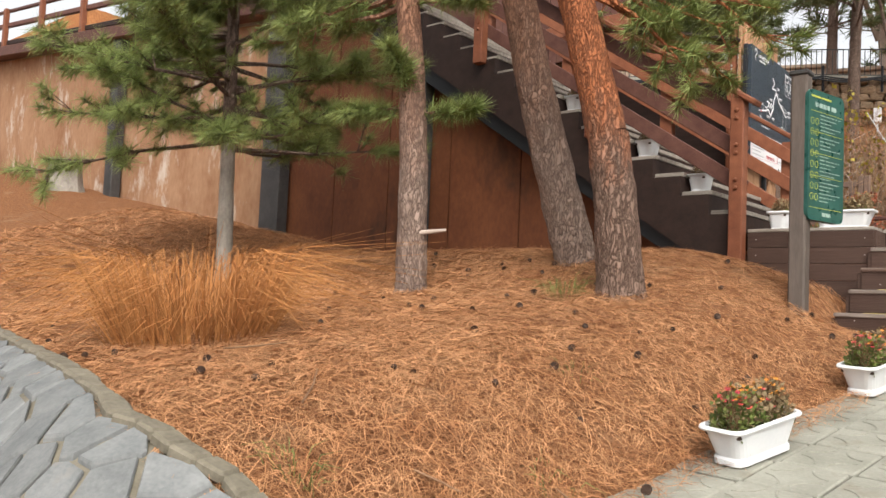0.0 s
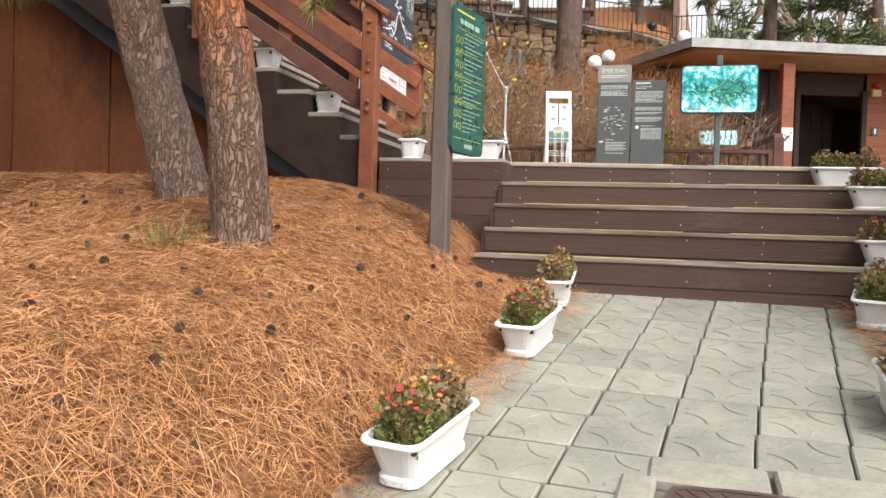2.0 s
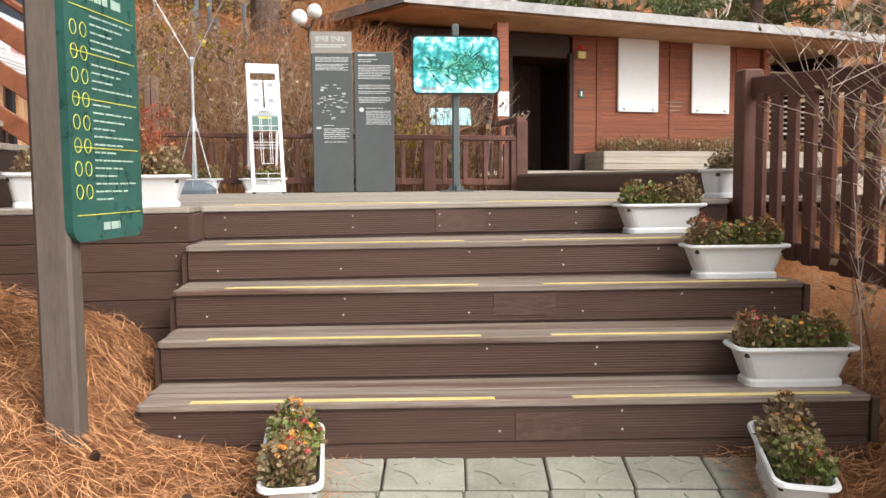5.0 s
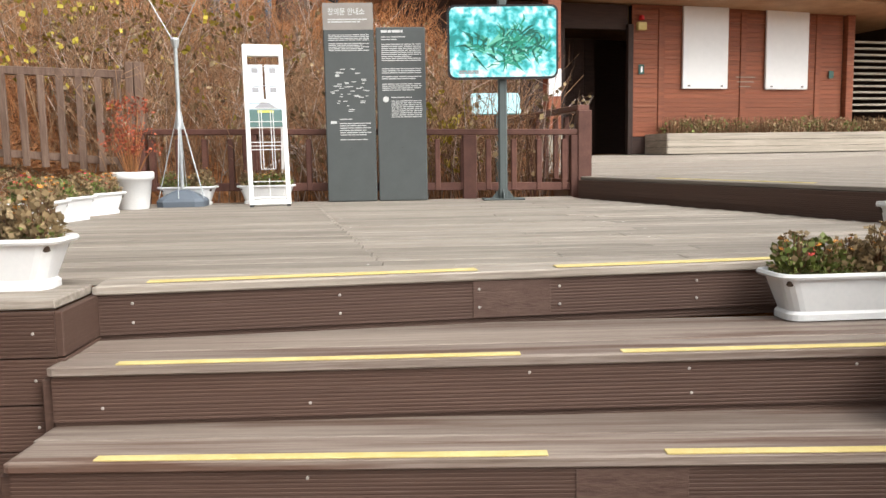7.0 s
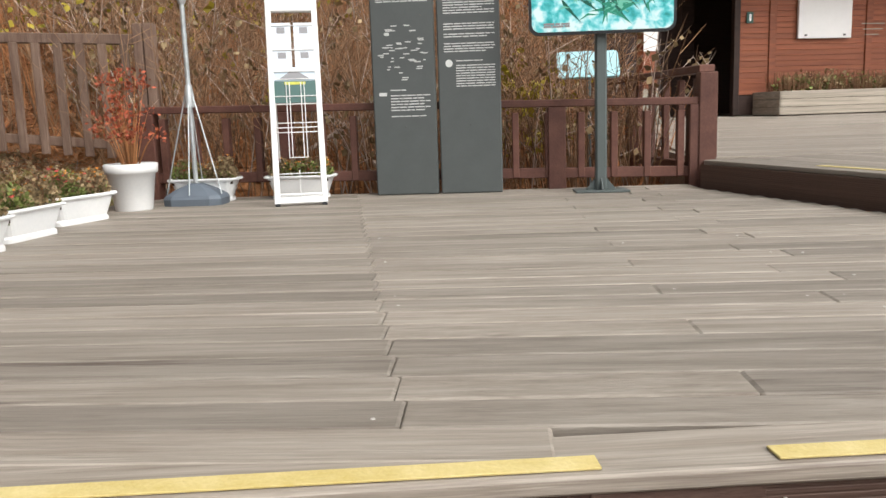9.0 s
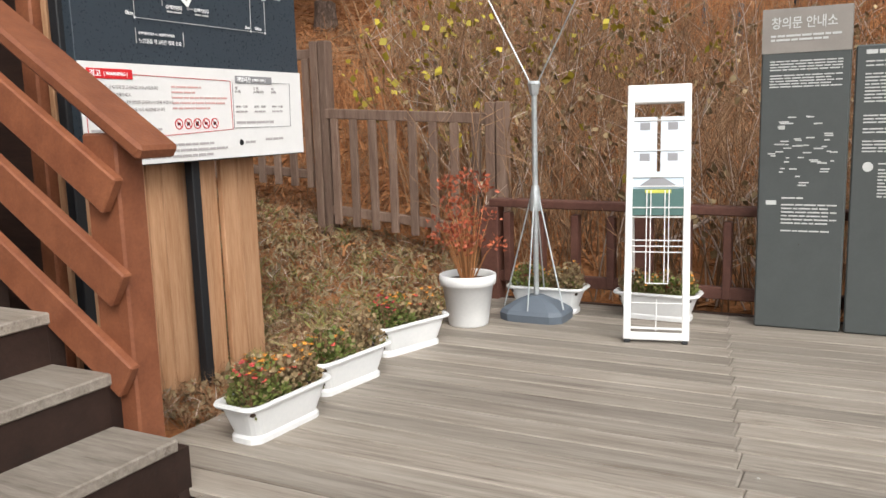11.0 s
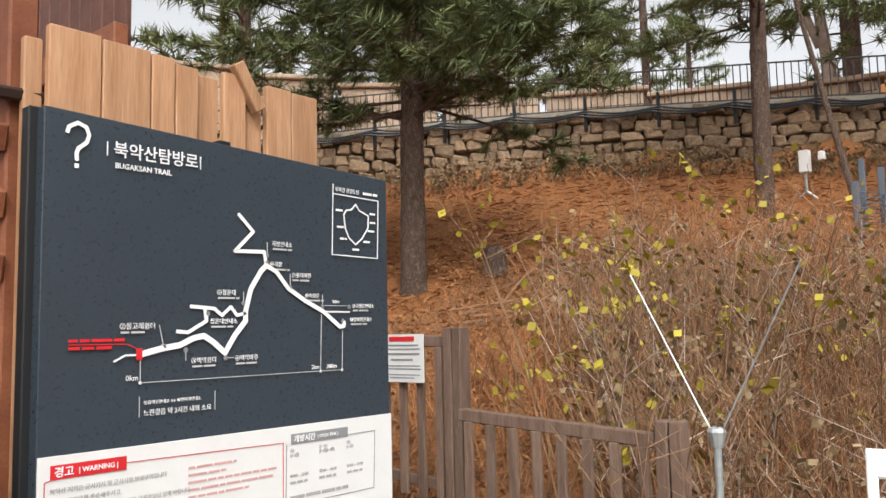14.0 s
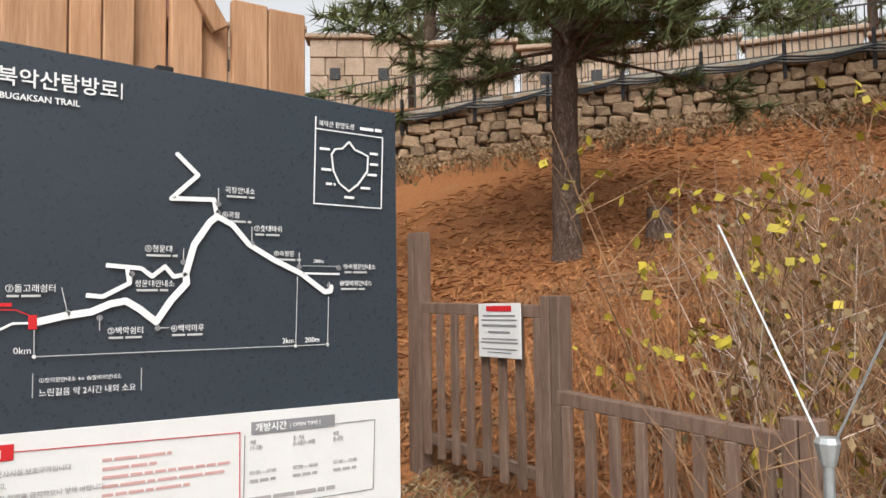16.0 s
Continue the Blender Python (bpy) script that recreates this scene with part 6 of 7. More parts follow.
def kiosk_writing():
    t = KIO1
    Build().box((0, -0.046, 1.53), (0.414, 0.004, 0.218), 0.001).part("header", M_KIOSKTOP, t, "pale grey header")
    lettering("창의문 안내소", 0.062, flat(-0.165, 1.545, 0.05), M_INKDIM, t, "title", 0.0008, squash=0.85)
    bars("subtitle", M_INKDIM, t, [(-0.165, 0.165, 1.505), (-0.165, 0.1, 1.485)], -0.05, 0.01)
    bars("text", M_INKDIM, t, [(-0.165, 0.17, 1.38 - 0.014 * k) for k in range(4)] + [(-0.165, 0.17 - 0.05 * (k % 2), 1.31 - 0.014 * k) for k in range(5)], -0.046, 0.006)
    rng = random.Random(2)
    b = Build()
    for i in range(46):
        a = rng.uniform(0, 6.28)
        r = 0.15 * math.sqrt(rng.random())
        b.box((r * math.cos(a), -0.0465, 0.93 + 1.25 * r * math.sin(a)), (rng.uniform(0.015, 0.05), 0.002, 0.006), 0.0004)
    b.box((-0.1, -0.0465, 1.05), (0.03, 0.002, 0.02), 0.0004)
    b.part("map_labels", M_INKDIM, t)
    Build().box((-0.14, -0.0465, 0.665), (0.05, 0.002, 0.022), 0.0008).part("pictogram", M_INKDIM, t)
    bars("text", M_INKDIM, t, [(-0.09, 0.02, 0.69)] + [(-0.09, 0.17 - 0.04 * (k % 2), 0.655 - 0.019 * k) for k in range(6)] + [(-0.09, 0.14, 0.52)], -0.0465, 0.007)
    t = KIO2
    bars("title", M_INKDIM, t, [(-0.16, 0.02, 1.405)], -0.0465, 0.02)
    bars("text", M_INKDIM, t, [(-0.16, 0.04, 1.36), (-0.16, -0.03, 1.34)] + [(-0.16, 0.17 - 0.08 * (k % 7 == 6), 1.30 - 0.0165 * k) for k in range(9)] + [(-0.16, 0.17, 1.10 - 0.0165 * k) for k in range(3)] + [(-0.16, 0.17 - 0.05 * k, 1.035 - 0.0165 * k) for k in range(2)] + [(-0.16, 0.17 - 0.06 * (k == 3), 0.975 - 0.0165 * k) for k in range(4)], -0.0465, 0.0065)
    Build().tube([(-0.13, -0.0475, 0.85), (-0.13, -0.045, 0.85)], 0.024, 16).part("round_mark", M_INKDIM, t)
    bars("text", M_INKDIM, t, [(-0.085, 0.09, 0.865)] + [(-0.085, 0.17, 0.835 - 0.0165 * k) for k in range(9)], -0.0465, 0.0065)
    for t in (KIO1, KIO2):
        Build().tube([(0.0, -0.04, 0.45), (0.0, -0.0465, 0.45)], 0.004, 8).part("rivet", M_STEEL, t)


# ---- green panel on its post ----
def build_green_sign():
    z0 = ground(-0.19, 6.85) - 0.1
    t = thing("green_notice_sign", "dark green notice panel on a grey-brown square post", "sign", pose(-0.165, 6.86, 0))
    Build().box((0, 0, (1.86 + z0) / 2), (0.11, 0.11, 1.86 - z0), 0.012).part("post", material("grey_brown_post", (0.075, 0.058, 0.048), (0.125, 0.1, 0.082), 4, 0.7, 0.2, (4, 4, 0.6), 30), t)
    Build().box((0, 0, 1.87), (0.13, 0.13, 0.035), 0.012).part("post_cap", M_STEEL, t)
    p = thing("panel_frame", "", "")
    p.parent = t
    p.matrix_basis = pose(0.09, 0.17, 0.87, 0, 0, 78)

    def rounded(w, h, r, y0, y1):
        pts = []
        for cx, cz, a0 in ((w / 2 - r, h - r, 0), (-w / 2 + r, h - r, 90), (-w / 2 + r, r, 180), (w / 2 - r, r, 270)):
            for k in range(6):
                a = radians(a0 + 18 * k)
                pts.append((cx + r * math.cos(a), cz + r * math.sin(a)))
        n = len(pts)
        b = Build()
        b.v = [(x, y0, z) for x, z in pts] + [(x, y1, z) for x, z in pts]
        b.f = [tuple(range(n)), tuple(range(2 * n - 1, n - 1, -1))] + [(i, i + n, (i + 1) % n + n, (i + 1) % n) for i in range(n)]
        return b
    e = rounded(0.46, 0.885, 0.05, -0.028, 0.028).part("panel", M_GREEN, t)
    e.matrix_basis = p.matrix_basis
    q = e
    bars("title", M_INKSIGN, q, [(-0.15, -0.115, 0.785), (-0.1, -0.06, 0.785), (-0.05, -0.01, 0.785), (0.0, 0.04, 0.785), (0.055, 0.12, 0.785)], -0.0295, 0.03)
    bars("subtitle", M_INKYEL, q, [(-0.2, 0.05, 0.84)], -0.0295, 0.012)
    for z in (0.74, 0.6, 0.455, 0.3, 0.085):
        Build().box((0, -0.0295, z), (0.41, 0.002, 0.003), 0.0005).part("rule", M_INKYEL, q)
    rows = []
    for k in range(24):
        z = 0.72 - 0.0255 * k
        if min(abs(z - r) for r in (0.6, 0.455, 0.3)) < 0.012:
            continue
        x, end = -0.085, 0.19 - 0.07 * ((k * 7) % 3)
        while x < end - 0.02:
            w = 0.03 + 0.013 * ((k * 5 + int(x * 300)) % 4)
            rows.append((x, min(end, x + w), z))
            x += w + 0.009
    tagged(bars("text", M_INKSIGN, q, rows, -0.0295, 0.006), kind="stuff")
    b = Build()
    for k in range(8):
        for s in (0, 1):
            cx, cz = -0.185 + 0.058 * s, 0.67 - 0.073 * k
            for j in range(10):
                a0, a1 = 6.2832 * j / 10, 6.2832 * (j + 1) / 10
                b.beam((cx + 0.019 * math.cos(a0), -0.0295, cz + 0.023 * math.sin(a0)), (cx + 0.019 * math.cos(a1), -0.0295, cz + 0.023 * math.sin(a1)), 0.0025, 0.002, 0.0004, (0, -1, 0))
    b.part("pictogram_ring", M_INKYEL, q)
    bars("foot_text", M_INKSIGN, q, [(-0.05, 0.06, 0.045)], -0.0295, 0.025)
    bpy.data.objects.remove(p)


# ---- picture sign ----
def picture_material():
    m = material("painted_picture", (0.02, 0.2, 0.2), (0.25, 0.6, 0.62), 3, 0.3, 0.02, fine=20)
    n, l = m.node_tree.nodes, m.node_tree.links
    tc = n.new("ShaderNodeTexCoord")
    sep = n.new("ShaderNodeSeparateXYZ")
    l.new(tc.outputs["Object"], sep.inputs[0])
    no = n.new("ShaderNodeTexNoise")
    no.inputs["Scale"].default_value, no.inputs["Detail"].default_value, no.inputs["Distortion"].default_value = 14, 8, 0.3
    l.new(tc.outputs["Object"], no.inputs["Vector"])
    mul = n.new("ShaderNodeMath")
    mul.operation = "ABSOLUTE"
    off = n.new("ShaderNodeMath")
    off.operation = "SUBTRACT"
    off.inputs[1].default_value = 0.31
    l.new(sep.outputs[2], off.inputs[0])
    l.new(off.outputs[0], mul.inputs[0])
    k = n.new("ShaderNodeMath")
    k.operation = "MULTIPLY_ADD"
    k.inputs[1].default_value = 1.3
    l.new(mul.outputs[0], k.inputs[0])
    boost = n.new("ShaderNodeMath")
    boost.operation = "MULTIPLY_ADD"
    boost.inputs[1].default_value, boost.inputs[2].default_value = 1.9, -0.5
    l.new(no.outputs[0], boost.inputs[0])
    l.new(boost.outputs[0], k.inputs[2])
    ramp = n.new("ShaderNodeValToRGB")
    cr = ramp.color_ramp
    cr.elements[0].position, cr.elements[0].color = 0.38, (0.015, 0.2, 0.19, 1)
    cr.elements[1].position, cr.elements[1].color = 0.95, (0.55, 0.7, 0.7, 1)
    for pos, c in ((0.5, (0.03, 0.32, 0.33, 1)), (0.64, (0.08, 0.44, 0.47, 1)), (0.78, (0.25, 0.58, 0.62, 1))):
        el = cr.elements.new(pos)
        el.color = c
    l.new(k.outputs[0], ramp.inputs[0])
    l.new(ramp.outputs[0], n["Principled BSDF"].inputs["Base Color"])
    return m


def round_panel(w, h, r, y0, y1, z=0.0):
    pts = []
    for cx, cz, a0 in ((w / 2 - r, z + h - r, 0), (-w / 2 + r, z + h - r, 90), (-w / 2 + r, z + r, 180), (w / 2 - r, z + r, 270)):
        for k in range(6):
            a = radians(a0 + 18 * k)
            pts.append((cx + r * math.cos(a), cz + r * math.sin(a)))
    n = len(pts)
    b = Build()
    b.v = [(x, y0, zz) for x, zz in pts] + [(x, y1, zz) for x, zz in pts]
    b.f = [tuple(range(n)), tuple(range(2 * n - 1, n - 1, -1))] + [(i, i + n, (i + 1) % n + n, (i + 1) % n) for i in range(n)]
    return b


def build_picture_sign():
    t = thing("picture_sign", "turquoise picture panel with rounded corners on a grey pole", "sign", pose(1.78, 12.62, DECK))
    Build().box((0, 0.03, 0.85), (0.07, 0.07, 1.7), 0.01).part("pole", M_POLE, t)
    Build().box((0, 0.03, 0.008), (0.34, 0.22, 0.012), 0.004).part("foot_plate", M_POLE, t)
    for a in (0, 90, 180, 270):
        g = Build()
        g.add([(0.035, -0.004, 0.012), (0.1, -0.004, 0.012), (0.035, -0.004, 0.09), (0.035, 0.004, 0.012), (0.1, 0.004, 0.012), (0.035, 0.004, 0.09)], [(0, 1, 2), (5, 4, 3), (0, 3, 4, 1), (1, 4, 5, 2), (2, 5, 3, 0)])
        o = g.part("gusset", M_POLE, t)
        o.matrix_basis = pose(0, 0.03, 0, 0, 0, a)
    round_panel(0.9, 0.59, 0.06, -0.05, -0.012, 0.985).part("frame", M_BLACK, t)
    o = round_panel(0.865, 0.555, 0.05, -0.006, 0.0, 0.0).part("picture", picture_material(), t, "turquoise coral and seaweed picture")
    o.matrix_basis = pose(0, -0.047, 1.0025)
    rng = random.Random(23)
    for mat, n in ((plain("dark_green_print", (0.005, 0.085, 0.06), 0.4), 60), (plain("sea_green_print", (0.015, 0.2, 0.13), 0.4), 70), (plain("pale_green_print", (0.12, 0.4, 0.3), 0.4), 30)):
        fr = Build()
        for i in range(n):
            cx, cz = rng.choice(((-0.2, 1.2), (0.0, 1.24), (0.14, 1.28), (0.26, 1.2), (0.05, 1.14)))
            a = rng.uniform(0.1, 3.0) if rng.random() < 0.75 else rng.uniform(3.0, 6.2)
            l, w = rng.uniform(0.08, 0.24), rng.uniform(0.006, 0.014)
            x0, z0 = cx + rng.uniform(-0.07, 0.07), cz + rng.uniform(-0.06, 0.06)
            x1, z1 = x0 + l * math.cos(a), z0 + l * math.sin(a) * 0.8
            xm, zm = (x0 + x1) / 2 + 0.2 * l * math.sin(a), (z0 + z1) / 2 + 0.15 * l
            if not (-0.41 < x1 < 0.41 and 1.03 < z1 < 1.53):
                continue
            y = -0.0536 - 0.0006 * rng.random()
            fr.add([(x0, y, z0), (xm - w * math.sin(a), y, zm + w * math.cos(a)), (x1, y, z1), (xm + w * math.sin(a), y, zm - w * math.cos(a))], [(0, 3, 2, 1)])
        tagged(fr.part("frond_print", mat, t), kind="stuff")
    bars("caption", M_INKGREY, t, [(-0.36, -0.2, 1.05), (-0.36, -0.2, 1.035)], -0.0545, 0.012)
    t = thing("small_lectern", "small pale blue tilted panel behind the railing", "sign", pose(1.9, 14.2, 0.9))
    Build().tube([(0, 0, -0.1), (0, 0, 0.85)], 0.02, 8).part("pole", M_POLE, t)
    o = round_panel(0.5, 0.26, 0.03, -0.012, 0.012).part("panel", plain("pale_blue", (0.35, 0.6, 0.65), 0.35), t)
    o.matrix_basis = pose(0, -0.02, 0.82, -35)


# ---- brochure stand ----
def build_stand():
    t = thing("brochure_stand", "white metal brochure stand with wire racks and leaflets", "stand", pose(-0.085, 12.26, DECK, -17, 0, 12))
    H, W = 1.345, 0.322
    for s in (-1, 1):
        Build().box((s * (W / 2 - 0.018), 0, H / 2 + 0.01), (0.036, 0.03, H - 0.02), 0.004).part("upright", M_WHITEPAINT, t)
        Build().box((s * (W / 2 - 0.02), 0.0, 0.008), (0.03, 0.04, 0.016), 0.003).part("foot", M_BLACK, t)
        Build().beam((s * (W / 2 - 0.02), 0.02, H * 0.78), (s * (W / 2 - 0.02), 0.62, 0.22), 0.025, 0.015, 0.003).part("rear_leg", M_WHITEPAINT, t)
    Build().box((0, 0, H - 0.05), (W, 0.032, 0.1), 0.006).part("header", M_WHITEPAINT, t)
    Build().box((0, 0, 0.035), (W, 0.032, 0.04), 0.004).part("bottom_bar", M_WHITEPAINT, t)
    Build().box((0, 0, 0.075), (W - 0.07, 0.012, 0.012), 0.002).part("bottom_rung", M_WHITEPAINT, t)
    for z in (1.15, 0.99, 0.85, 0.8, 0.69, 0.64, 0.52, 0.49, 0.46, 0.2):
        Build().tube([(-W / 2 + 0.03, -0.018, z), (W / 2 - 0.03, -0.018, z)], 0.0032, 6).part("wire", M_WHITEPAINT, t)
    for x in (-0.055, -0.035, 0.035, 0.055):
        Build().tube([(x, -0.02, 0.3), (x, -0.02, 0.78)], 0.0028, 6).part("wire", M_WHITEPAINT, t)
    Build().tube([(0, -0.02, 0.06), (0, -0.02, 0.22)], 0.0028, 6).part("wire", M_WHITEPAINT, t)
    Build().tube([(-0.055, -0.02, 0.3), (0.055, -0.02, 0.3)], 0.0028, 6).part("wire", M_WHITEPAINT, t)
    for z, h, cols in ((1.0, 0.17, 2), (0.85, 0.15, 2)):
        for k in range(cols):
            x = -0.07 + 0.14 * k
            Build().box((x, -0.008, z + h / 2), (0.122, 0.01, h), 0.001).part("leaflet", M_LEAFLET, t)
            Build().box((x, -0.0145, z + h * 0.7), (0.05, 0.001, 0.04), 0.0003).part("leaflet_print", M_INKGREY, t)
    Build().box((0, -0.006, 0.83), (0.26, 0.008, 0.1), 0.001).part("leaflet", plain("pale_sky_print", (0.5, 0.6, 0.68), 0.4), t)
    Build().box((0, -0.008, 0.72), (0.26, 0.01, 0.14), 0.001).part("leaflet", plain("teal_print", (0.05, 0.11, 0.1), 0.4), t)
    Build().box((0, -0.014, 0.775), (0.13, 0.002, 0.018), 0.0005).part("leaflet_print", M_INKYEL, t)
    r = Build()
    r.add([(-0.1, -0.0145, 0.8), (0.1, -0.0145, 0.8), (0.03, -0.0145, 0.845), (-0.03, -0.0145, 0.85)], [(0, 1, 2, 3)])
    r.part("leaflet_print", M_INKGREY, t)


# ---- pole stand with a ballast base ----
def build_pole_stand():
    t = thing("banner_pole_stand", "galvanised banner pole on a grey ballast base", "stand", pose(-0.832, 12.55, DECK))
    b = Build()
    for z, w, d in ((0.0, 0.44, 0.32), (0.05, 0.45, 0.33), (0.075, 0.42, 0.3), (0.12, 0.28, 0.2), (0.15, 0.14, 0.12), (0.16, 0.1, 0.09)):
        for k in range(16):
            a = 6.2832 * (k + 0.5) / 16
            q = max(abs(math.cos(a)), abs(math.sin(a))) ** 0.85
            b.v.append((w * 0.43 * math.cos(a) / q, d * 0.43 * math.sin(a) / q, z * 0.85))
    for i in range(5):
        for k in range(16):
            b.f.append((i * 16 + k, i * 16 + (k + 1) % 16, (i + 1) * 16 + (k + 1) % 16, (i + 1) * 16 + k))
    b.f.append(tuple(80 + k for k in range(16)))
    b.part("ballast_base", M_BLUEGREY, t, "blue-grey plastic ballast base")
    Build().tube([(0, 0, 0.14), (0, 0, 1.29)], 0.0155, 12).part("pole", M_GALV, t)
    Build().tube([(0, 0, 0.62), (0, 0, 0.7), (0, 0, 0.76)], [0.034, 0.03, 0.021], 12).part("collar", M_GALV, t)
    Build().tube([(0, 0, 1.26), (0, 0, 1.32), (0, 0, 1.335)], [0.022, 0.036, 0.03], 10).part("head_bracket", M_GALV, t)
    for a in (200, 340, 90, 270):
        x, y = 0.19 * math.cos(radians(a)), 0.14 * math.sin(radians(a))
        Build().tube([(x * 0.13, y * 0.13, 0.7), (x, y, 0.07)], 0.0045, 6).part("strut", M_GALV, t)
    for s in (-1, 1):
        Build().tube([(s * 0.02, 0, 1.32), (s * 0.37, -s * 0.06, 1.95)], [0.004, 0.0035], 6).part("arm", M_GALV, t)


# ---- planters ----
def tub_mesh(L, W, H):
    b = Build()

    def ring(w, d, z, r):
        pts = []
        for cx, cy, a0 in ((w / 2 - r, d / 2 - r, 0), (-w / 2 + r, d / 2 - r, 90), (-w / 2 + r, -d / 2 + r, 180), (w / 2 - r, -d / 2 + r, 270)):
            for k in range(5):
                a = radians(a0 + 22.5 * k)
                pts.append((cx + r * math.cos(a), cy + r * math.sin(a), z))
        return pts
    prof = ((0.8, 0.72, 0.0), (0.8, 0.72, 0.02), (0.76, 0.68, 0.03), (0.79, 0.72, 0.05), (0.9, 0.86, H * 0.8), (0.92, 0.88, H * 0.88), (1.0, 1.0, H * 0.89), (1.02, 1.03, H * 0.94), (1.0, 1.0, H), (0.94, 0.9, H), (0.9, 0.84, H * 0.9), (0.88, 0.8, H * 0.8))
    for a, c, z in prof:
        b.v += ring(L * a, W * c, z, min(L, W) * 0.22)
    n = 20
    for i in range(len(prof) - 1):
        for k in range(n):
            b.f.append((i * n + k, i * n + (k + 1) % n, (i + 1) * n + (k + 1) % n, (i + 1) * n + k))
    b.f.append(tuple(range(n))[::-1])
    return b


def petal(b, rng, p, r):
    ax = Vector((rng.uniform(-0.6, 0.6), rng.uniform(-0.6, 0.6), 1)).normalized()
    s = ax.cross((1, 0.3, 0)).normalized()
    u = ax.cross(s)
    for k in range(7):
        a, a2, a3 = 6.283 * k / 7, 6.283 * (k + 0.5) / 7, 6.283 * (k - 0.5) / 7
        d, d2, d3 = s * math.cos(a) + u * math.sin(a), s * math.cos(a2) + u * math.sin(a2), s * math.cos(a3) + u * math.sin(a3)
        b.add([p + ax * 0.004, p + d2 * r * 0.6, p + d * r + ax * 0.004, p + d3 * r * 0.6], [(0, 1, 2, 3)])


def planter(label, seed, L=0.47, W=0.2, H=0.155, tall=0.165, red=10, yel=10, dry=0.3):
    rng = random.Random(seed)
    t = thing("planter", label, "planter", group="white planters")
    tub_mesh(L, W, H).part("tub", M_WHITE, t, "white plastic tub", False)
    Build().box((0, 0, H * 0.8), (L * 0.86, W * 0.8, 0.02), 0.004).part("soil", M_SOIL, t)
    lf, dr, st, fr, fy = Build(), Build(), Build(), Build(), Build()
    nb = 4 if L > 0.3 else 1
    for k in range(nb):
        cx = (-L * 0.31 + L * 0.62 * k / (nb - 1)) if nb > 1 else 0
        c = (cx, rng.uniform(-0.015, 0.015), H * 0.82)
        rad = (L * 0.16 if nb > 1 else L * 0.42, W * 0.46, tall * rng.uniform(0.75, 1.1))
        leafy(lf if rng.random() > dry else dr, rng, c, rad, 330, 0.021)
        leafy(dr, rng, c, (rad[0], rad[1], rad[2] * 1.1), 110, 0.02)
        leafy(lf, rng, (c[0], c[1], c[2] - 0.02), (rad[0], rad[1], rad[2] * 0.6), 90, 0.024)
        for i in range(30):
            v = Vector((rng.gauss(0, 0.6), rng.gauss(0, 0.5), 1)).normalized()
            q = Vector(c) + Vector((v.x * rad[0], v.y * rad[1], v.z * rad[2])) * rng.uniform(0.9, 1.15)
            st.strand([Vector(c) - Vector((0, 0, 0.03)), q], [0.0025, 0.0015])
            side = -1 if k < nb / 2 else 1
            p = q + Vector((0, 0, 0.004))
            if i < red * 2 and k % 2 == 0:
                petal(fr, rng, p - Vector((0, 0, rng.uniform(0, 0.025))), 0.014)
            elif i < red * 2 + yel:
                petal(fy, rng, p, 0.012)
            else:
                petal(dr, rng, p, 0.011)
    for q in (lf, dr, st, fr, fy):
        q.v = [(max(-L * 0.42, min(L * 0.42, x)), max(-W * 0.39, min(W * 0.39, y)), z) if z < H * 1.04 else (x, y, z) for x, y, z in q.v]
    st.part("stemwork", M_TWIG, t)
    lf.part("foliage", M_LEAF, t)
    dr.part("withered_foliage", M_LEAFDRY, t)
    if fr.v:
        tagged(fr.part("red_flowers", M_FLORED, t), kind="stuff")
    if fy.v:
        tagged(fy.part("orange_flowers", M_FLOYEL, t), kind="stuff")
    return t


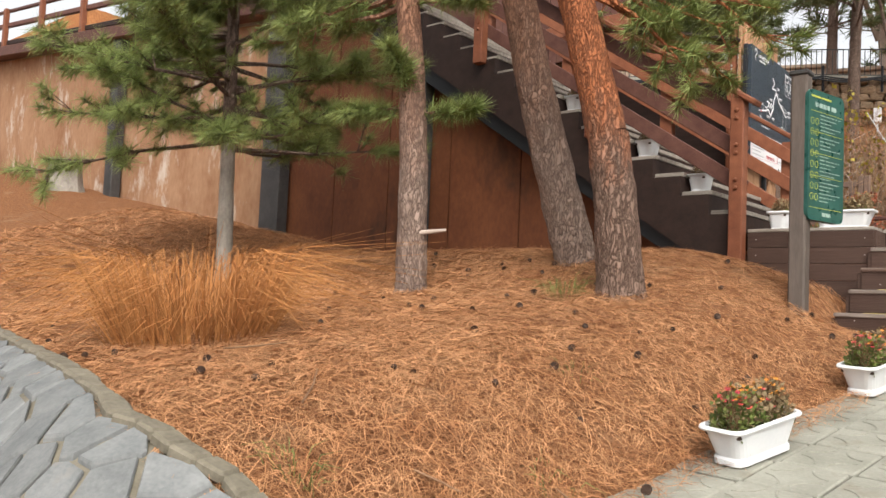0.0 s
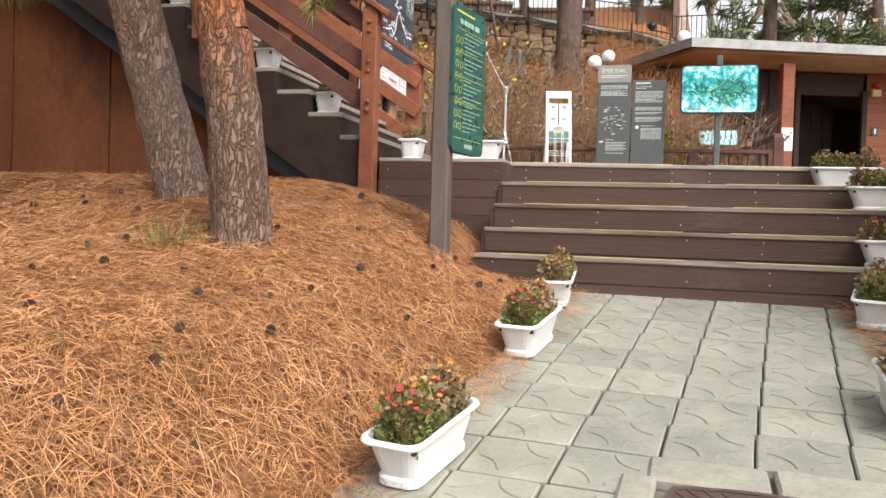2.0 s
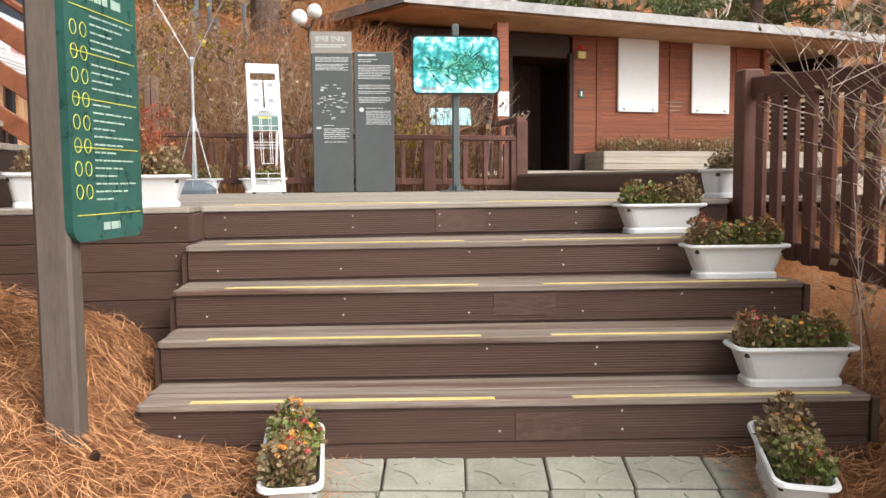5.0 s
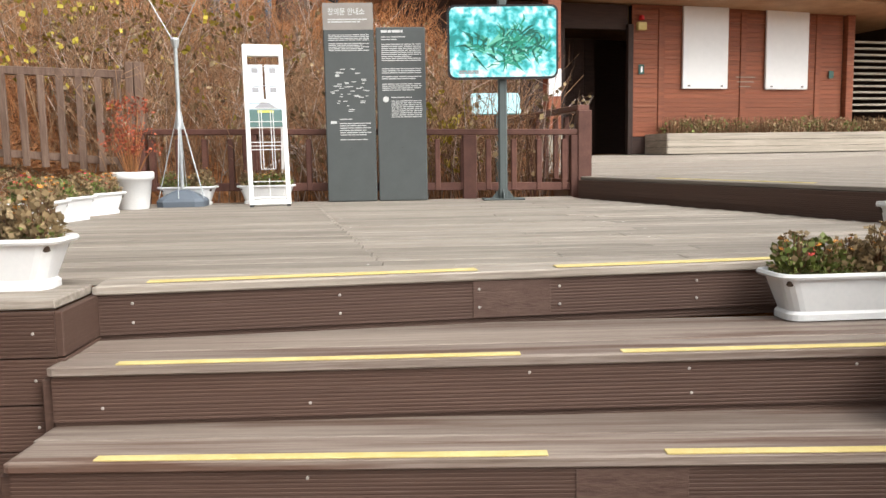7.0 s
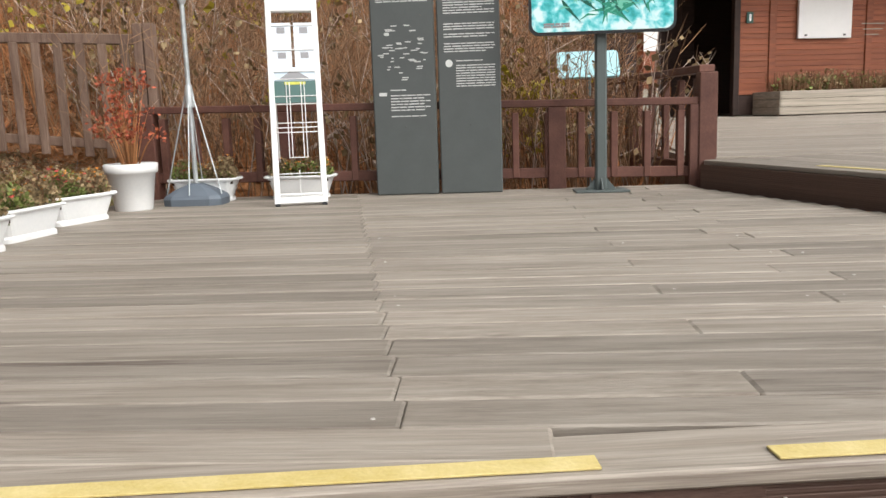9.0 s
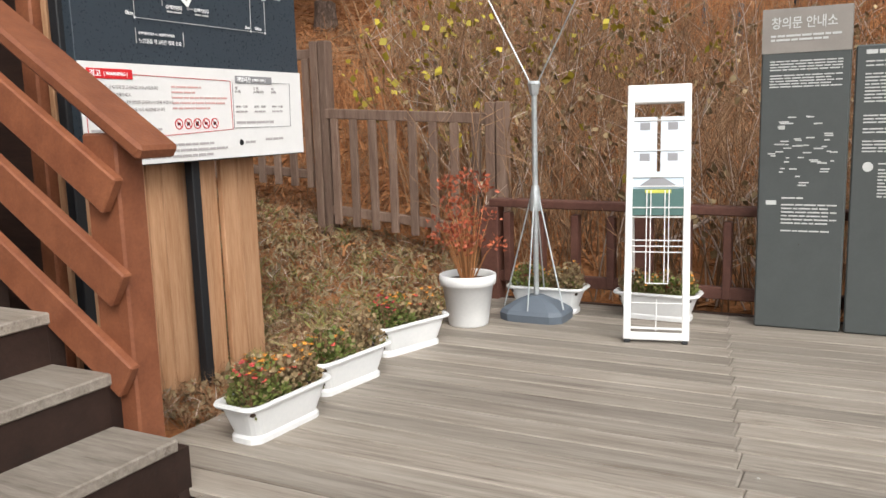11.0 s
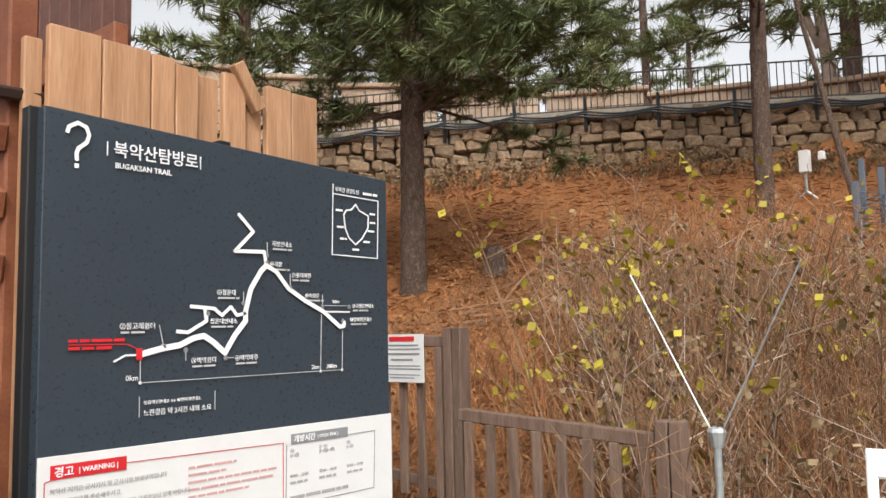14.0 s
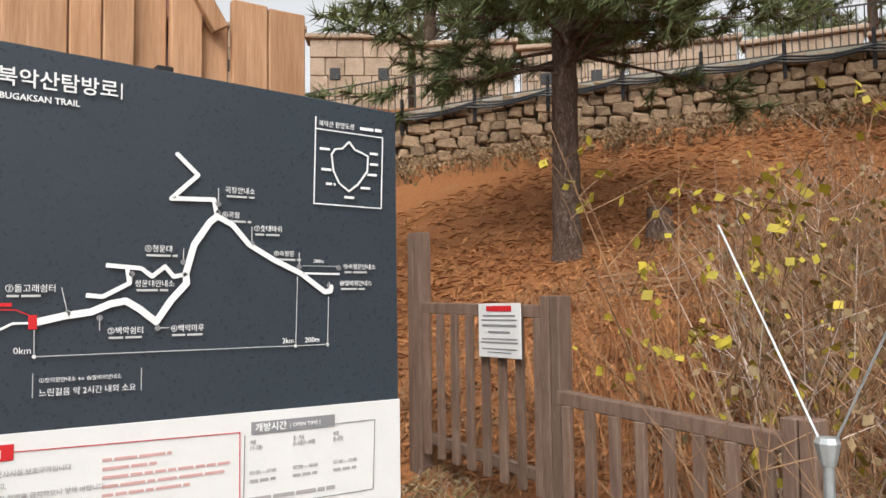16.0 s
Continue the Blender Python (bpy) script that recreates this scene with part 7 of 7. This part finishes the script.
def build_planters():
    kinds = [
        planter("white planter of red and orange chrysanthemums gone over", 1, red=9, yel=5, dry=0.6),
        planter("white planter of green and withered chrysanthemums", 2, red=3, yel=7, dry=0.4, tall=0.14),
        planter("white planter of bushy green chrysanthemums with few blooms", 3, red=1, yel=4, dry=0.2, tall=0.145),
        planter("small square white planter with a withered chrysanthemum", 4, 0.24, 0.19, 0.17, 0.17, 1, 1, 0.9),
    ]
    a = math.degrees(math.atan(0.16))

    def slopey(x, y, rz):
        return pose(x, y, slope(y) + 0.012, a * 0.95) @ pose(0, 0, 0, 0, 0, rz)
    spots = [(0, slopey(0.41, 4.56, 78)), (0, slopey(0.54, 5.9, 81)), (1, slopey(0.555, 6.85, 92)), (2, slopey(2.2, 6.72, 75)), (2, slopey(2.0, 5.31, 87)),
             (1, pose(2.44, 7.16, 0.26, 0, 0, -5)), (1, pose(2.5, 7.79, 0.6, 0, 0, -4)), (2, pose(2.37, 8.4, 0.77, 0, 0, 2)), (3, pose(2.93, 8.88, DECK, 0, 0, 20)),
             (2, pose(-0.28, 8.3, DECK, 0, 0, 1)), (3, pose(-0.8, 8.35, DECK, 0, 0, 88)),
             (0, pose(-1.13, 10.58, DECK, 0, 0, 86)), (2, pose(-1.19, 11.12, DECK, 0, 0, 82)), (0, pose(-1.22, 11.72, DECK, 0, 0, 72)),
             (2, pose(-0.84, 12.76, DECK, 0, 0, 2)), (1, pose(-0.2, 12.8, DECK, 0, 0, -2)),
             (3, pose(-1.5, 8.28, DECK + 0.36, 0, 0, 90)), (3, pose(-2.04, 8.28, DECK + 0.72, 0, 0, 90)), (3, pose(-2.86, 8.28, DECK + 1.26, 0, 0, 90))]
    seen = set()
    for k, m in spots:
        if k in seen:
            copy_thing(kinds[k], m)
        else:
            kinds[k].matrix_basis = m
            seen.add(k)
    t = thing("round_pot", "round white plastic pot with a red-leaved shrub", "plant pot", pose(-1.14, 12.29, DECK))
    Build().lathe([(0.0, 0.0), (0.108, 0.0), (0.112, 0.01), (0.142, 0.225), (0.155, 0.23), (0.16, 0.25), (0.16, 0.285), (0.15, 0.29), (0.142, 0.28), (0.138, 0.25)], 28).part("pot", M_WHITE, t, "", True)
    Build().lathe([(0.0, 0.255), (0.139, 0.25)], 28).part("soil", M_SOIL, t)
    rng = random.Random(6)
    st, lf = Build(), Build()
    for i in range(46):
        aa, r = rng.uniform(0, 6.28), rng.uniform(0.02, 0.2)
        h = rng.uniform(0.2, 0.62) * (1.1 - r * 1.6)
        q = Vector((r * math.cos(aa), r * math.sin(aa), 0.26 + h))
        o = Vector((r * 0.2 * math.cos(aa), r * 0.2 * math.sin(aa), 0.25))
        st.strand([o, o.lerp(q, 0.5) + Vector((0, 0, 0.03)), q], [0.004, 0.003, 0.001])
        leafy(lf, rng, q - Vector((0, 0, 0.06)), (0.05, 0.05, 0.08), 16, 0.028, 0.3)
    st.part("stemwork", M_TWIGRED, t)
    lf.part("leaves", M_REDLEAF, t, "russet leaves")


# ---- stone wall, fortress wall, lamp posts ----
CENTRE = (0.6, 9.3)


def on_arc(deg, d):
    return CENTRE[0] + math.sin(radians(deg)) * d, CENTRE[1] + math.cos(radians(deg)) * d


def build_stone_wall():
    t = thing("wall_stone", "rough dry-laid granite retaining wall along the hillside", "wall", kind="structure")
    rng = random.Random(12)
    meshes = []
    bulge = lambda v, e=0.42: math.copysign(abs(v) ** e, v)
    for k in range(7):
        b = Build()
        rings, n = 5, 10
        for r in range(rings + 1):
            p = math.pi * r / rings - math.pi / 2
            for q in range(n):
                a = 2 * math.pi * q / n
                x, y, z = bulge(math.cos(p)) * bulge(math.cos(a)) / 2, bulge(math.cos(p)) * bulge(math.sin(a)) * 0.17, bulge(math.sin(p)) / 2
                g = 1 + 0.32 * noise.noise((x * 2 + k * 9, y * 2, z * 2 + k * 5))
                b.v.append((x * g, y * g, z * g))
        b.f = [(r * n + q, r * n + (q + 1) % n, (r + 1) * n + (q + 1) % n, (r + 1) * n + q) for r in range(rings) for q in range(n)]
        meshes.append(b.mesh("stone", M_WALLSTONE))
    D = 18.05
    for row in range(6):
        a = -66.0
        while a < 9:
            w = rng.uniform(0.22, 0.5)
            da = math.degrees(w / D)
            x, y = on_arc(a + da / 2, D + rng.uniform(-0.04, 0.03))
            zb = base_z(a + da / 2)
            h = 0.225
            piece("stone", rng.choice(meshes), t, pose(x, y, zb + h * (row + 0.5) + rng.uniform(-0.05, 0.05), 0, rng.uniform(-9, 9), -(a + da / 2)) @ Matrix.Diagonal((w * 1.02, 1, h * rng.uniform(0.95, 1.3), 1)))
            a += da
    core, cop = Build(), Build()
    for k in range(50):
        a0, a1 = -66 + 1.5 * k, -66 + 1.5 * (k + 1)
        (x0, y0), (x1, y1) = on_arc(a0, D + 0.22), on_arc(a1, D + 0.22)
        z0, z1 = base_z(a0), base_z(a1)
        core.beam((x0, y0, z0 + 0.3), (x1, y1, z1 + 0.3), 0.3, 1.9, 0.01)
        cop.beam((x0, y0, z0 + 1.38), (x1, y1, z1 + 1.38), 0.55, 0.1, 0.01)
    core.part("wall_core", M_MORTAR, t)
    cop.part("coping", M_CONC, t)
    r = thing("wall_railing", "dark picket railing on top of the stone wall", "railing")
    picket = Build().box((0, 0, 0.45), (0.024, 0.024, 0.9), 0.003).mesh("picket", M_STEEL)
    for k in range(168):
        a = -66 + 75 * k / 168
        x, y = on_arc(a, D + 0.3)
        piece("picket", picket, r, pose(x, y, base_z(a) + 1.42, 0, 0, -a))
    for dz in (0.12, 0.88):
        rb = Build()
        for k in range(60):
            a0, a1 = -66 + 1.25 * k, -66 + 1.25 * (k + 1)
            (x0, y0), (x1, y1) = on_arc(a0, D + 0.3), on_arc(a1, D + 0.3)
            rb.beam((x0, y0, base_z(a0) + 1.42 + dz), (x1, y1, base_z(a1) + 1.42 + dz), 0.03, 0.03, 0.003)
        rb.part("rail", M_STEEL, r)
    for k in range(16):
        a = -65 + 4.9 * k
        x, y = on_arc(a, D - 0.2)
        Build().box((x, y, base_z(a) + 1.3), (0.06, 0.06, 0.75), 0.005).part("bracket_post", M_BLACK, r)
    c = thing("wall_cables", "black cables slung along the stone wall", "cable")
    for j in range(3):
        pts = []
        for k in range(161):
            a = -66 + 75 * k / 160
            x, y = on_arc(a, D - 0.24 - 0.03 * j)
            pts.append((x, y, base_z(a) + 1.36 - 0.05 * j - 0.09 * abs(math.sin((a + 65) / 4.9 * math.pi + 0.2 * j))))
        Build().tube(pts, 0.022, 5).part("cable", M_BLACK, c)
    f = thing("fortress_wall", "pale granite fortress parapet with square loopholes", "wall")
    for k in range(9):
        a = -66 + 7.2 * k
        x, y = on_arc(a, 24.5)
        m = pose(x, y, 7.7 - 0.03 * k, 0, 0, -a)
        top = 2.85 - 0.19 * k
        s = thing("merlon", "", "")
        s.parent = f
        s.matrix_basis = m
        b = Build()
        for row in range(5):
            xx = -1.42
            hh = top / 5
            while xx < 1.4:
                w = min(rng.uniform(0.4, 0.8), 1.42 - xx)
                b.box((xx + w / 2, rng.uniform(-0.02, 0.02), hh * (row + 0.5)), (w - 0.015, 0.6, hh - 0.012), 0.02)
                xx += w
        b.part("masonry", M_FORT, s)
        Build().beam((-1.55, 0, top + 0.08), (1.55, 0, top + 0.08), 0.85, 0.14, 0.05).part("cap_stone", M_FORT, s)
        # no openings are cut: black blocks on the face paint the loopholes' inner shade
        for q in (-0.7, 0.7):
            Build().box((q, -0.3, top * 0.62), (0.3, 0.06, 0.34), 0.01).part("loophole", M_BLACK, s)



def base_z(a):
    x, y = on_arc(a, 17.85)
    return ground(x, y) - 0.12 if a < 2 else ground(*on_arc(2, 17.85)) - 0.12


def lamp_post(label, x, y, top, globes, lantern=False):
    z = ground(x, y)
    t = thing("lamp_post", label, "lamp post", pose(x, y, z))
    h = top - z
    Build().tube([(0, 0, -0.1), (0, 0, h)], [0.035, 0.028], 10).part("pole", M_BLACK, t)
    for gx, gz, r in globes:
        Build().lathe([(r * math.sin(math.pi * k / 12), r - r * math.cos(math.pi * k / 12)) for k in range(13)], 20, (gx, 0, h + gz)).part("globe", M_WHITEPAINT, t, "white globe", True)
        Build().tube([(0, 0, h - 0.05), (gx, 0, h + gz + 0.02)], 0.018, 6).part("arm", M_BLACK, t)
    if lantern:
        Build().lathe([(0.0, 0.3), (0.12, 0.18), (0.13, 0.12), (0.07, 0.0), (0.0, -0.02)], 12, (-0.5, 0, h + 0.1)).part("lantern", M_BLACK, t)
        Build().tube([(0, 0, h), (-0.5, 0, h + 0.12)], 0.02, 6).part("arm", M_BLACK, t)
    return t


def build_hill_things():
    t = lamp_post("black pole with white globe lamp and dome camera", -0.05, 19.0, 3.75, ((-0.17, 0.0, 0.15), (0.1, 0.14, 0.13)))
    lamp_post("tall black pole with lantern and white globe", 1.3, 25.5, 6.0, ((0.35, -0.3, 0.19),), True)
    for x, y, h in ((-2.35, 20.9, 0.8), (-2.15, 21.4, 0.9), (-1.95, 21.0, 0.65), (-1.33, 20.4, 0.7), (-0.75, 19.6, 0.5), (-2.5, 21.9, 0.9), (-1.6, 22.4, 0.8), (-0.4, 22.6, 0.8)):
        b = Build().box((x, y, ground(x, y) + h / 2), (0.075, 0.075, h + 0.1), 0.008)
        tagged(b.part("fence_post", M_BLUEGREY), "blue-grey square fence post on the slope", "post", "hill fence posts")
    b = Build()
    for k in range(9):
        z = ground(-2.3, 21.1) + 0.1 + 0.07 * k
        b.tube([(-2.35, 20.9, z), (-2.15, 21.4, z + 0.02)], 0.008, 5)
        b.tube([(-2.15, 21.4, z), (-1.95, 21.0, z - 0.1)], 0.008, 5)
        b.tube([(-2.5, 21.9, z), (-2.15, 21.4, z)], 0.008, 5)
    tagged(b.part("wire_mesh", M_BLUEGREY), "grey wire mesh between fence posts", "wire mesh", kind="stuff")
    x, y = -3.64, 23.2
    t = thing("flood_light", "small white box on a splayed foot by the wall", "light box", pose(x, y, ground(x, y)))
    Build().box((0, 0, 0.62), (0.16, 0.14, 0.36), 0.01).part("box", M_WHITEPAINT, t)
    Build().tube([(0, 0, 0.45), (0, 0, 0.12)], 0.022, 8).part("pole", M_GALV, t)
    for q in (-0.16, 0.16):
        Build().tube([(0, 0, 0.14), (q, 0, 0.0)], 0.02, 6).part("foot", M_GALV, t)
    Build().box((0.26, 0, 0.68), (0.1, 0.08, 0.14), 0.01).part("side_box", M_WHITEPAINT, t)
    rng = random.Random(31)
    for x, y, r, h, lab in ((-6.1, 18.1, 0.15, 0.34, "grey cut tree stump on the slope"), (-12.6, 7.4, 0.28, 0.5, "weathered cut tree stump by the wall")):
        z = ground(x, y)
        b = Build().lathe([(r * 1.3, -0.1), (r * 1.1, 0.08), (r, h * 0.6), (r * 0.97, h), (r * 0.5, h + 0.015), (0.0, h - 0.02)], 22)
        b.v = [(px * (1 + 0.14 * noise.noise((px * 7, py * 7, 2))), py * (1 + 0.14 * noise.noise((px * 7, py * 7, 4))), pz + 0.05 * noise.noise((px * 8, py * 8, 8)) * (pz > h * 0.8)) for px, py, pz in b.v]
        ob = b.part("tree_stump", M_BARKGREY if y < 10 else M_BARK)
        ob.matrix_basis = pose(x, y, z)
        tagged(ob, lab, "tree stump")
    # brushwood heap by the yellow shrub
    b = Build()
    for i in range(110):
        x, y = rng.uniform(-5.3, -2.6), rng.uniform(16.4, 18.8)
        z = ground(x, y) + rng.uniform(0.02, 0.14)
        a, l = rng.gauss(0.1, 0.9), rng.uniform(0.4, 1.1)
        b.strand([(x - l / 2 * math.cos(a), y - l / 2 * math.sin(a), z), (x + l / 2 * math.cos(a), y + l / 2 * math.sin(a), z + rng.uniform(-0.05, 0.2))], [0.011, 0.006])
    tagged(b.part("brushwood_heap", M_TWIG), "heap of cut brown branches on the slope", "brushwood", kind="stuff")
    # leaning branch behind the fence
    for pts in ([(0.3, 13.9, 0.9), (-0.1, 14.1, 1.4), (-0.7, 14.2, 1.75), (-0.4, 14.3, 2.25)], [(-0.4, 13.9, 1.2), (0.1, 14.0, 1.5), (0.5, 14.1, 2.0)]):
        b = Build().strand(pts, [0.018, 0.016, 0.012, 0.006][:len(pts)], 6)
        tagged(b.part("bare_branch", M_TWIGGREY), "bare pale branch leaning in the thicket", "branch", "leaning branches")


map_writing(MAP)
kiosk_writing()
build_green_sign()
finish_lettering()
build_picture_sign()
build_stand()
build_pole_stand()
build_planters()
build_stone_wall()
build_hill_things()
